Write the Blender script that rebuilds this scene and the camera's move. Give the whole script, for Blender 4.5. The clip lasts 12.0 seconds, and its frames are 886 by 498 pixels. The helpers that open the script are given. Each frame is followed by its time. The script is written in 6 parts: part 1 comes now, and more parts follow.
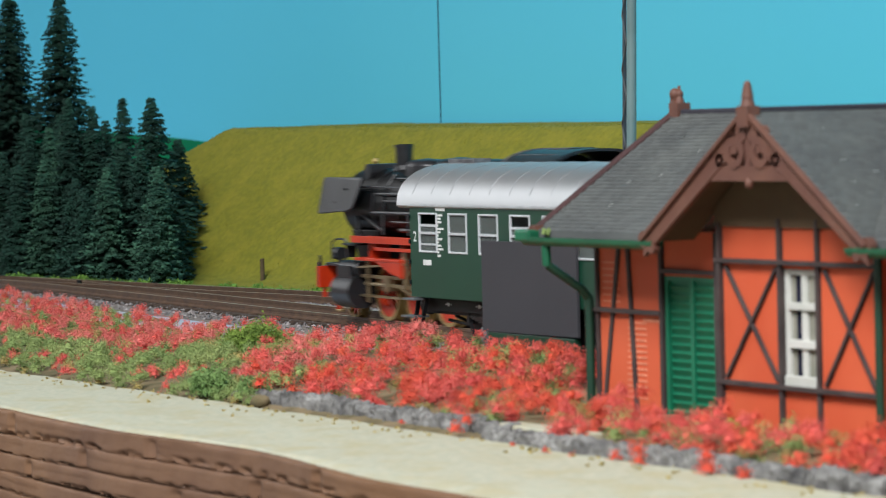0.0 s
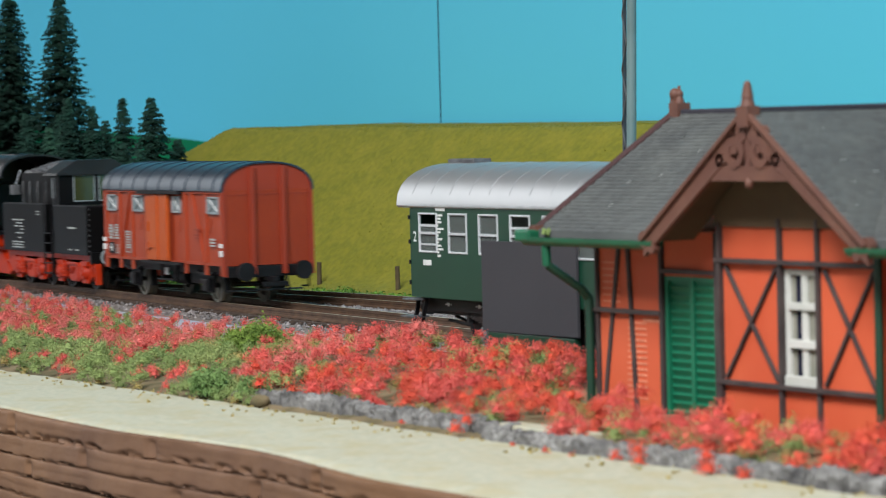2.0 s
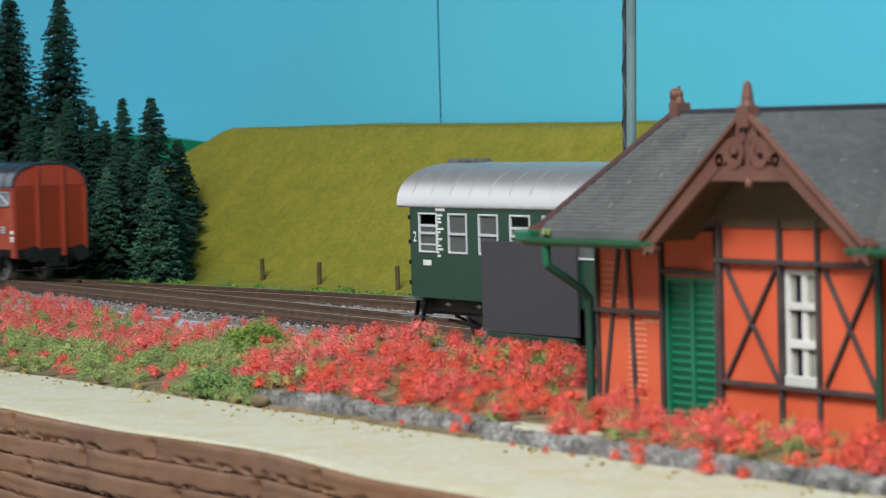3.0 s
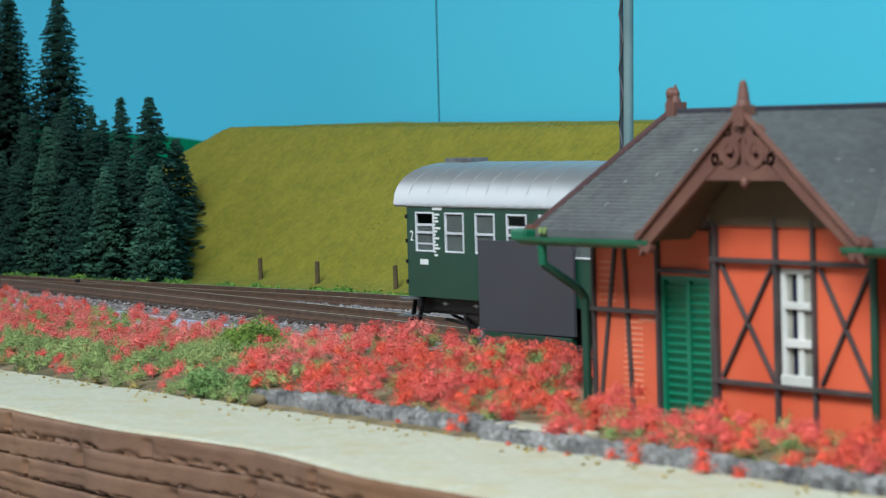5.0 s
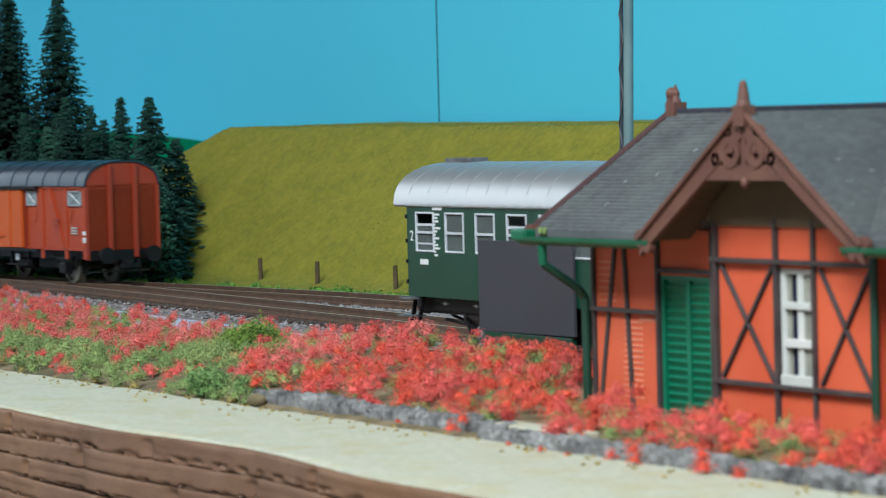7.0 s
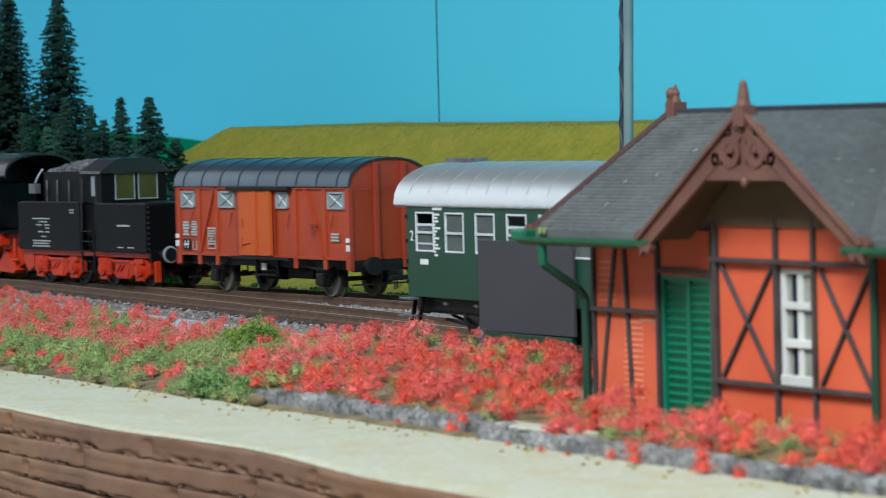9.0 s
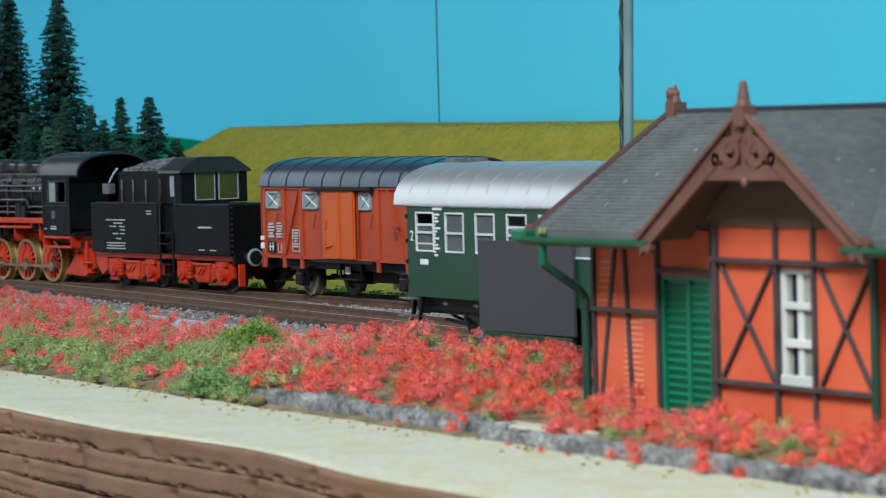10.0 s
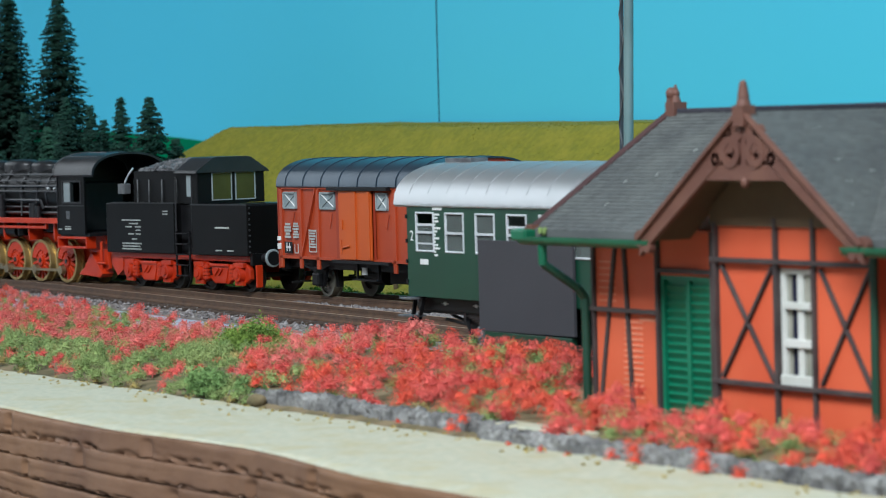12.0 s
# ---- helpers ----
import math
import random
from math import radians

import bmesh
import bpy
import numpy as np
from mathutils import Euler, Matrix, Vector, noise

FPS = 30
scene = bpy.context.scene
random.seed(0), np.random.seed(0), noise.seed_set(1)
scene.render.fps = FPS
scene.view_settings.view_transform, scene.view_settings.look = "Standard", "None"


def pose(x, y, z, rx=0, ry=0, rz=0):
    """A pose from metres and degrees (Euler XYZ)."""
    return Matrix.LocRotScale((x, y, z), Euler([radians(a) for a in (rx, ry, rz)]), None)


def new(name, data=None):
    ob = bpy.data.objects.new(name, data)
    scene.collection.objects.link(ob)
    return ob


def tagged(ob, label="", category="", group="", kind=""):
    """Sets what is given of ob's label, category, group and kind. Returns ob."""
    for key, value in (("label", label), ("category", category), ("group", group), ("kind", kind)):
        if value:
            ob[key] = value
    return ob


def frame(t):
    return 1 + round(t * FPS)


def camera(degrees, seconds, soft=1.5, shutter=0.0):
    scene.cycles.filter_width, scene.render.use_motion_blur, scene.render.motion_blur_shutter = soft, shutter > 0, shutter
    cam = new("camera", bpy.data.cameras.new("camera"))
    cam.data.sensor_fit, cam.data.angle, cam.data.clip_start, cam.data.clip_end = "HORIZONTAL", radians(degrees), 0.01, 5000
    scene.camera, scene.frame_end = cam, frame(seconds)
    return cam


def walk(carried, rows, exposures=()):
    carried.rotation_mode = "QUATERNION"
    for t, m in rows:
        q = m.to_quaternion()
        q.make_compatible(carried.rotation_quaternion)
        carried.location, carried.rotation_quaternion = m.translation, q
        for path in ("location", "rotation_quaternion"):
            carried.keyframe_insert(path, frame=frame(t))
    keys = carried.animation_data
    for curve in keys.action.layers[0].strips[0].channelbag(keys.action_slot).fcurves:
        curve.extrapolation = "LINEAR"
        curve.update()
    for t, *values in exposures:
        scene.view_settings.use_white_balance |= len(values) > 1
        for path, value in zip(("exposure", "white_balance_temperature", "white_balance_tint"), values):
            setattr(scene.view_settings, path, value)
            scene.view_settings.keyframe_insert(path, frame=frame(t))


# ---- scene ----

# A model railway in 1:87. Lengths below are in millimetres and become metres when linked.
K = 0.001
cam = camera(16.21, 12.0, soft=0.8, shutter=0.5)
cam.data.dof.use_dof = True
cam.data.dof.focus_distance = 0.92
cam.data.dof.aperture_fstop = 66


def view(dx, dpitch):
    """The camera on its stand; dx: a nudge sideways in mm, dpitch in degrees."""
    return pose((750 + dx * 0.5) * K, dx * 0.866 * K, 55.4 * K) @ pose(0, 0, 0, 0, 0, 60) @ pose(0, 0, 0, 90 - 2.257 + dpitch) @ pose(0, 0, 0, 0, 0, -1.49)


walk(cam, [(0, view(-0.75, 0.0156)), (3.2, view(-0.75, 0.0156)), (3.6, view(-0.7, 0.0145)), (4.4, view(-0.05, 0.001)),
           (4.8, view(0, 0)), (12, view(0, 0))],
     exposures=[(0, 0, 6500, 10), (3.2, 0, 6500, 10), (4.8, 0, 5950, 5), (12, 0, 5950, 5)])

# ---- light: a closed room with a wide window in the west wall and two ceiling luminaires ----
world = bpy.data.worlds.new("room_air")
scene.world = world
world.use_nodes = True
world.node_tree.nodes["Background"].inputs[0].default_value = (0.9, 0.95, 1, 1)
world.node_tree.nodes["Background"].inputs[1].default_value = 0.02


def ceiling_lamp(x, y, sx, sy, power, tilt=0):
    data = bpy.data.lights.new("ceiling_lamp", "AREA")
    data.shape, data.size, data.size_y, data.energy, data.color = "RECTANGLE", sx, sy, power, (0.97, 0.985, 1)
    ob = new("ceiling_lamp", data)
    ob.matrix_basis = pose(x, y, 1.3, tilt)


ceiling_lamp(1.05, -0.75, 1.3, 0.7, 73, 12)
ceiling_lamp(-0.75, -0.3, 1.2, 0.5, 0.6)
daylight = bpy.data.lights.new("window_daylight", "AREA")
daylight.shape, daylight.size, daylight.size_y, daylight.energy, daylight.color = "RECTANGLE", 1.05, 1.9, 12, (0.96, 0.98, 1)
new("window_daylight", daylight).matrix_basis = pose(-2.22, -0.7, 0.8, 0, -90, 0)


# ---- materials ----
def rgb(r, g, b):
    return tuple((v / 12.92 if v <= 0.04045 else ((v + 0.055) / 1.055) ** 2.4) for v in (r / 255, g / 255, b / 255)) + (1,)


def material(name, base, rough=0.6, metal=0.0, second=None, scale=300, fine=1500, bump=0.1, stain=None, stain_amount=0.3,
             random_tint=0.0, coat=0.0, stretch=None, island=0.0, spec=0.5):
    """base and second mix by a coarse noise, stain by a broader one; fine relief by a second noise."""
    m = bpy.data.materials.new(name)
    m.use_nodes = True
    nt = m.node_tree
    b = nt.nodes["Principled BSDF"]
    b.inputs["Roughness"].default_value, b.inputs["Metallic"].default_value = rough, metal
    b.inputs["Coat Weight"].default_value, b.inputs["Specular IOR Level"].default_value = coat, spec
    tc = nt.nodes.new("ShaderNodeTexCoord")
    src = tc.outputs["Object"]
    if stretch:
        mp = nt.nodes.new("ShaderNodeMapping")
        mp.inputs["Scale"].default_value = stretch
        nt.links.new(src, mp.inputs[0])
        src = mp.outputs[0]

    def noise_node(s, detail):
        n = nt.nodes.new("ShaderNodeTexNoise")
        n.inputs["Scale"].default_value, n.inputs["Detail"].default_value = s, detail
        nt.links.new(src, n.inputs["Vector"])
        return n.outputs["Fac"]

    def ramp(fac, lo, hi):
        r = nt.nodes.new("ShaderNodeMapRange")
        r.inputs[1].default_value, r.inputs[2].default_value = lo, hi
        nt.links.new(fac, r.inputs[0])
        return r.outputs[0]

    def mix(fac, a, c):
        x = nt.nodes.new("ShaderNodeMix")
        x.data_type = "RGBA"
        for sock, v in ((x.inputs["Factor"], fac), (x.inputs["A"], a), (x.inputs["B"], c)):
            if isinstance(v, (tuple, float, int)):
                sock.default_value = v
            else:
                nt.links.new(v, sock)
        return x.outputs["Result"]

    second = second or tuple(c * 0.8 for c in base[:3]) + (1,)
    col = mix(ramp(noise_node(scale, 4), 0.35, 0.65), base, second)
    if stain:
        f = nt.nodes.new("ShaderNodeMath")
        f.operation = "MULTIPLY"
        f.inputs[1].default_value = stain_amount
        nt.links.new(ramp(noise_node(scale * 0.21, 6), 0.45, 0.7), f.inputs[0])
        col = mix(f.outputs[0], col, stain)
    if random_tint or island:
        info = nt.nodes.new("ShaderNodeNewGeometry" if island else "ShaderNodeObjectInfo")
        hsv = nt.nodes.new("ShaderNodeHueSaturation")
        k = island or random_tint
        r = nt.nodes.new("ShaderNodeMapRange")
        r.inputs[3].default_value, r.inputs[4].default_value = 1 - k, 1 + k
        nt.links.new(info.outputs["Random Per Island" if island else "Random"], r.inputs[0])
        nt.links.new(r.outputs[0], hsv.inputs["Value"])
        nt.links.new(col, hsv.inputs["Color"])
        col = hsv.outputs[0]
    nt.links.new(col, b.inputs["Base Color"])
    if bump:
        bp = nt.nodes.new("ShaderNodeBump")
        bp.inputs["Strength"].default_value, bp.inputs["Distance"].default_value = bump, 0.0003
        nt.links.new(noise_node(fine, 3), bp.inputs["Height"])
        nt.links.new(bp.outputs[0], b.inputs["Normal"])
    return m


def glass_material(name, tint=(0.22, 0.25, 0.24, 1)):
    m = bpy.data.materials.new(name)
    m.use_nodes = True
    b = m.node_tree.nodes["Principled BSDF"]
    b.inputs["Base Color"].default_value = tint
    b.inputs["Roughness"].default_value, b.inputs["Transmission Weight"].default_value, b.inputs["IOR"].default_value = 0.06, 0.72, 1.3
    return m


def lamp_material(name, strength):
    m = bpy.data.materials.new(name)
    m.use_nodes = True
    b = m.node_tree.nodes["Principled BSDF"]
    b.inputs["Emission Color"].default_value, b.inputs["Emission Strength"].default_value = (1, 0.97, 0.92, 1), strength
    return m


M_WALL = material("room_paint", (0.45, 0.45, 0.45, 1), 0.9, scale=3, bump=0)
M_ROOMFLOOR = material("room_floor", (0.3, 0.27, 0.24, 1), 0.7, scale=3, bump=0)
M_LAMP = lamp_material("luminaire_glow", 6)
M_SKY = material("sky_blue_board", rgb(92, 198, 228), 0.95, second=rgb(99, 203, 231), scale=1.5, fine=300, bump=0.02, spec=0.06)
M_SKYGAP = material("board_gap", rgb(20, 70, 95), 0.9, bump=0)
M_FARHILL = material("painted_far_hill", rgb(14, 112, 86), 0.95, spec=0.06, second=rgb(20, 122, 80), scale=40, bump=0)
M_GROUND = material("grey_blue_board", rgb(178, 190, 204), 0.8, second=rgb(160, 172, 188), scale=60, fine=900, bump=0.2)
M_PATH = material("cream_path", rgb(186, 183, 162), 0.95, second=rgb(170, 171, 152), scale=520, fine=2000, bump=0.6,
                  stain=rgb(172, 160, 120), stain_amount=0.6)
M_SOIL = material("bed_soil", rgb(128, 112, 84), 0.95, second=rgb(92, 84, 56), scale=160, fine=1400, bump=0.8)
M_ROCK = material("brown_rock", rgb(120, 90, 68), 0.62, second=rgb(100, 72, 54), scale=60, fine=900, bump=0.3,
                  stain=rgb(134, 96, 58), stain_amount=0.35)
M_KERB = material("grey_stone", rgb(144, 143, 140), 0.9, second=rgb(94, 92, 90), scale=420, fine=1100, bump=1.0,
                  stain=rgb(40, 39, 42), stain_amount=0.75, random_tint=0.12)
M_HILL = material("yellow_green_flock", rgb(130, 126, 31), 0.97, second=rgb(112, 112, 28), scale=420, fine=1800, bump=0.5,
                  stain=rgb(150, 140, 44), stain_amount=0.4)
M_SLEEPER = material("sleeper_brown", rgb(82, 66, 54), 0.8, second=rgb(62, 50, 44), scale=500, bump=0.3)
M_RAIL = material("rusty_rail", rgb(104, 80, 62), 0.55, metal=0.25, second=rgb(84, 64, 52), scale=300, bump=0.15)
M_RAILTOP = material("rail_head", rgb(206, 186, 160), 0.4, metal=0.5, second=rgb(176, 154, 130), scale=200, bump=0.02)
M_BALLAST = material("ballast_grey", rgb(146, 140, 138), 0.9, second=rgb(98, 92, 92), scale=500, fine=2500, bump=0.5, island=0.35)
M_BALLASTBED = material("ballast_bed", rgb(136, 128, 122), 0.95, second=rgb(100, 92, 86), scale=500, fine=2000, bump=0.9)
M_RED = material("red_flowers", rgb(224, 108, 98), 0.95, second=rgb(204, 82, 76), scale=120, bump=0, island=0.25)
M_ORANGE = material("orange_flowers", rgb(222, 98, 72), 0.95, second=rgb(208, 80, 62), scale=120, bump=0, island=0.22)
M_GREEN = material("foam_foliage", rgb(152, 166, 104), 0.95, second=rgb(116, 138, 80), scale=60, bump=0, island=0.3)
M_BUSH = material("bush_foliage", rgb(128, 152, 66), 0.95, second=rgb(98, 126, 54), scale=80, bump=0, island=0.3)
M_SAGE = material("sage_foliage", rgb(132, 160, 98), 0.95, second=rgb(100, 134, 74), scale=60, bump=0, island=0.3)
M_OLIVE = material("dry_foliage", rgb(176, 158, 100), 0.95, second=rgb(146, 132, 78), scale=60, bump=0, island=0.3)
M_FIR = material("fir_needles", rgb(32, 74, 58), 0.9, second=rgb(22, 56, 46), scale=90, bump=0, island=0.3, random_tint=0)
M_FIRLIGHT = material("frosted_needles", rgb(62, 104, 80), 0.9, second=rgb(36, 76, 62), scale=90, bump=0, island=0.3)
M_TRUNK = material("trunk_bark", rgb(70, 52, 40), 0.9, scale=300)
M_POST = material("fence_post", rgb(92, 78, 52), 0.9, second=rgb(70, 58, 40), scale=400, bump=0.4)
M_MAST = material("mast_grey_green", rgb(104, 128, 128), 0.5, second=rgb(92, 116, 116), scale=100, bump=0.05)
M_MASTDARK = material("mast_lattice", rgb(60, 66, 72), 0.6, scale=200, bump=0.05)
M_COACH = material("coach_green", rgb(22, 62, 46), 0.38, second=rgb(20, 57, 42), scale=60, bump=0.03)
M_SILVER = material("silver_roof", rgb(200, 202, 204), 0.4, metal=0.85, second=rgb(192, 196, 198), scale=40, bump=0.05)
M_SEAM = material("roof_seam", rgb(214, 218, 222), 0.4, metal=0.6, bump=0)
M_CHROME = material("aluminium_frame", rgb(222, 226, 230), 0.35, metal=0.35, second=rgb(206, 210, 214), scale=200, bump=0.05)
M_PANE = glass_material("window_glass")
M_DIM = material("coach_interior", rgb(186, 190, 186), 0.8, second=rgb(140, 146, 142), scale=40, bump=0)
M_BLACK = material("black_plastic", rgb(17, 17, 19), 0.5, spec=0.25, second=rgb(25, 25, 27), scale=200, bump=0.1)
M_STEP = material("worn_step", rgb(96, 98, 100), 0.5, second=rgb(60, 60, 62), scale=300, bump=0.2)
M_WHITE = material("white_print", rgb(226, 228, 226), 0.6, bump=0)
M_PRINT = material("faded_white_print", rgb(176, 180, 176), 0.7, bump=0)
M_BOARD = material("dark_grey_card", rgb(56, 56, 61), 0.8, second=rgb(52, 52, 57), scale=30, fine=1500, bump=0.12)
M_BRICK = material("orange_red_wall", rgb(208, 92, 56), 0.7, second=rgb(198, 82, 48), scale=40, fine=600, bump=0.12,
                   stain=rgb(208, 112, 78), stain_amount=0.4)
M_BRICKLINE = material("worn_brick_edge", rgb(226, 142, 110), 0.8, bump=0)
M_TIMBER = material("dark_timber", rgb(72, 62, 60), 0.7, second=rgb(54, 44, 44), scale=160, bump=0.2)
M_DOOR = material("green_door", rgb(20, 116, 84), 0.5, second=rgb(16, 100, 72), scale=90, bump=0.1)
M_GUTTER = material("green_gutter", rgb(20, 84, 58), 0.4, second=rgb(26, 98, 68), scale=120, bump=0.08)
M_GUTTERDARK = material("dark_downpipe", rgb(24, 62, 46), 0.45, scale=120, bump=0.05)
M_SLATE = material("grey_slate", rgb(94, 97, 95), 0.85, second=rgb(80, 83, 83), scale=70, fine=900, bump=0.35,
                   stain=rgb(94, 97, 97), stain_amount=0.4)
M_VERGEBOARD = material("verge_board_dark", rgb(70, 44, 44), 0.7, scale=100)
M_RIDGE = material("ridge_dark", rgb(52, 50, 60), 0.7, scale=100)
M_BARGE = material("brown_bargeboard", rgb(108, 72, 58), 0.65, second=rgb(94, 60, 50), scale=120, bump=0.25)
M_SOFFIT = material("brown_soffit", rgb(96, 76, 52), 0.8, second=rgb(80, 62, 44), scale=80, bump=0.1)
M_WINDOWWHITE = material("white_window", rgb(204, 204, 198), 0.5, second=rgb(184, 186, 178), scale=120, bump=0.05)
M_CURTAIN = material("grey_curtain", rgb(148, 146, 134), 0.8, second=rgb(128, 128, 116), scale=200, bump=0.2)
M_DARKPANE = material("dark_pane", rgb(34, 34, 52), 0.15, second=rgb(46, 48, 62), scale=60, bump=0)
M_LOCO = material("loco_black", rgb(11, 11, 12), 0.36, spec=0.16, second=rgb(16, 16, 17), scale=70, fine=900, bump=0.06,
                  stain=rgb(26, 25, 24), stain_amount=0.35)
M_LOCOGREY = material("loco_worn_black", rgb(38, 38, 41), 0.36, second=rgb(25, 25, 27), scale=120, bump=0.15)
M_LOCORED = material("loco_red", rgb(188, 50, 10), 0.42, second=rgb(168, 40, 8), scale=120, bump=0.1)
M_BRASS = material("tyre_brassy", rgb(190, 164, 106), 0.35, metal=0.6, second=rgb(160, 136, 88), scale=200, bump=0.05)
M_STEEL = material("bright_rod", rgb(168, 152, 120), 0.35, metal=0.8, second=rgb(140, 124, 98), scale=200, bump=0.05)
M_COAL = material("coal", rgb(78, 78, 80), 0.45, second=rgb(104, 104, 106), scale=600, bump=0.5, island=0.4)
M_WAGON = material("wagon_red_brown", rgb(168, 64, 28), 0.5, second=rgb(156, 56, 24), scale=50, bump=0.06)
M_WAGONDOOR = material("wagon_door_orange", rgb(190, 84, 24), 0.5, second=rgb(180, 76, 22), scale=50, bump=0.06)
# The wagon's red, darker: shade on the end faces is put into the colour.
M_WAGONSHADED = material("wagon_end_red", rgb(150, 52, 28), 0.55, second=rgb(140, 48, 26), scale=50, bump=0.06)
M_WAGONROOF = material("wagon_roof_blue_grey", rgb(52, 68, 82), 0.3, metal=0.35, second=rgb(42, 58, 72), scale=80, bump=0.08)
M_WHEEL = material("wheel_dark", rgb(60, 58, 56), 0.5, metal=0.4, scale=200, bump=0.05)
M_WINDOWGREY = material("wagon_pane", rgb(150, 158, 160), 0.35, second=rgb(130, 140, 142), scale=120, bump=0)
M_CABGLASS = material("tender_cabin_pane", rgb(46, 52, 32), 0.15, second=rgb(64, 70, 40), scale=60, bump=0)


# ---- mesh helpers ----
class Shape:
    """Points and faces in millimetres."""

    def __init__(self):
        self.v, self.f = [], []

    def add(self, pts, faces):
        o = len(self.v)
        self.v += [tuple(p) for p in pts]
        self.f += [tuple(i + o for i in f) for f in faces]
        return self

    def box(self, x0, x1, y0, y1, z0, z1, m=None):
        pts = [Vector((x, y, z)) for x in (x0, x1) for y in (y0, y1) for z in (z0, z1)]
        if m is not None:
            pts = [m @ p for p in pts]
        return self.add(pts, [(0, 1, 3, 2), (4, 6, 7, 5), (0, 4, 5, 1), (2, 3, 7, 6), (0, 2, 6, 4), (1, 5, 7, 3)])

    def beam(self, a, b, w, d, up=(0, 0, 1)):
        """A square bar from a to b, w wide across up, d thick."""
        a, b = Vector(a), Vector(b)
        t = (b - a).normalized()
        s = t.cross(Vector(up)).normalized() if abs(t.dot(Vector(up))) < 0.999 else Vector((0, 1, 0))
        n = s.cross(t).normalized()
        pts = [p + s * d / 2 * i + n * w / 2 * j for p in (a, b) for i in (-1, 1) for j in (-1, 1)]
        return self.add(pts, [(0, 1, 3, 2), (4, 6, 7, 5), (0, 4, 5, 1), (2, 3, 7, 6), (0, 2, 6, 4), (1, 5, 7, 3)])

    def rod(self, a, b, r, n=12, r2=None, caps=True):
        a, b = Vector(a), Vector(b)
        q = (b - a).to_track_quat("Z", "Y")
        r2 = r if r2 is None else r2
        pts = [a + q @ Vector((r * math.cos(6.2832 * i / n), r * math.sin(6.2832 * i / n), 0)) for i in range(n)]
        pts += [b + q @ Vector((r2 * math.cos(6.2832 * i / n), r2 * math.sin(6.2832 * i / n), 0)) for i in range(n)]
        fs = [(i, (i + 1) % n, n + (i + 1) % n, n + i) for i in range(n)]
        if caps:
            fs += [tuple(range(n))[::-1], tuple(range(n, 2 * n))]
        return self.add(pts, fs)

    def pipe(self, pts, r, n=8):
        for a, b in zip(pts, pts[1:]):
            self.rod(a, b, r, n)
        return self

    def ring(self, c, axis_y0, axis_y1, r0, r1, n=28):
        """A flat ring round the Y axis, from radius r0 to r1."""
        x, z = c
        pts = []
        for y in (axis_y0, axis_y1):
            for r in (r0, r1):
                pts += [(x + r * math.cos(6.2832 * i / n), y, z + r * math.sin(6.2832 * i / n)) for i in range(n)]
        fs = []
        for i in range(n):
            j = (i + 1) % n
            fs += [(i, j, n + j, n + i), (2 * n + i, 3 * n + i, 3 * n + j, 2 * n + j), (n + i, n + j, 3 * n + j, 3 * n + i), (i, 2 * n + i, 2 * n + j, j)]
        return self.add(pts, fs)

    def prism_x(self, outline, x0, x1):
        """An outline of (y, z) pushed from x0 to x1."""
        n = len(outline)
        pts = [(x0, y, z) for y, z in outline] + [(x1, y, z) for y, z in outline]
        return self.add(pts, [(i, (i + 1) % n, n + (i + 1) % n, n + i) for i in range(n)] + [tuple(range(n))[::-1], tuple(range(n, 2 * n))])

    def prism_y(self, outline, y0, y1):
        """An outline of (x, z) pushed from y0 to y1."""
        n = len(outline)
        pts = [(x, y0, z) for x, z in outline] + [(x, y1, z) for x, z in outline]
        return self.add(pts, [(i, (i + 1) % n, n + (i + 1) % n, n + i) for i in range(n)] + [tuple(range(n))[::-1], tuple(range(n, 2 * n))])

    def ball(self, c, r, n=10, sz=1.0):
        pts, fs = [], []
        for j in range(n + 1):
            t = math.pi * j / n
            for i in range(n):
                p = 6.2832 * i / n
                pts.append((c[0] + r * math.sin(t) * math.cos(p), c[1] + r * math.sin(t) * math.sin(p), c[2] + r * sz * math.cos(t)))
        for j in range(n):
            for i in range(n):
                fs.append((j * n + i, j * n + (i + 1) % n, (j + 1) * n + (i + 1) % n, (j + 1) * n + i))
        return self.add(pts, fs)

    def frame_y(self, x0, x1, z0, z1, b, y0, y1):
        """A rectangular frame, b wide, in the plane of x and z."""
        pts = [(x, y, z) for y in (y0, y1) for x, z in ((x0, z0), (x1, z0), (x1, z1), (x0, z1), (x0 + b, z0 + b), (x1 - b, z0 + b), (x1 - b, z1 - b), (x0 + b, z1 - b))]
        fs = []
        for i in range(4):
            j = (i + 1) % 4
            fs += [(i, j, 4 + j, 4 + i), (8 + i, 12 + i, 12 + j, 8 + j), (i, 8 + i, 8 + j, j), (4 + i, 4 + j, 12 + j, 12 + i)]
        return self.add(pts, fs)

    def sheet(self, xs, ys, zf):
        pts = [(x, y, zf(x, y)) for y in ys for x in xs]
        n = len(xs)
        return self.add(pts, [(j * n + i, j * n + i + 1, (j + 1) * n + i + 1, (j + 1) * n + i) for j in range(len(ys) - 1) for i in range(n - 1)])


def P(x, y, z, rx=0, ry=0, rz=0):
    return pose(x * K, y * K, z * K, rx, ry, rz)


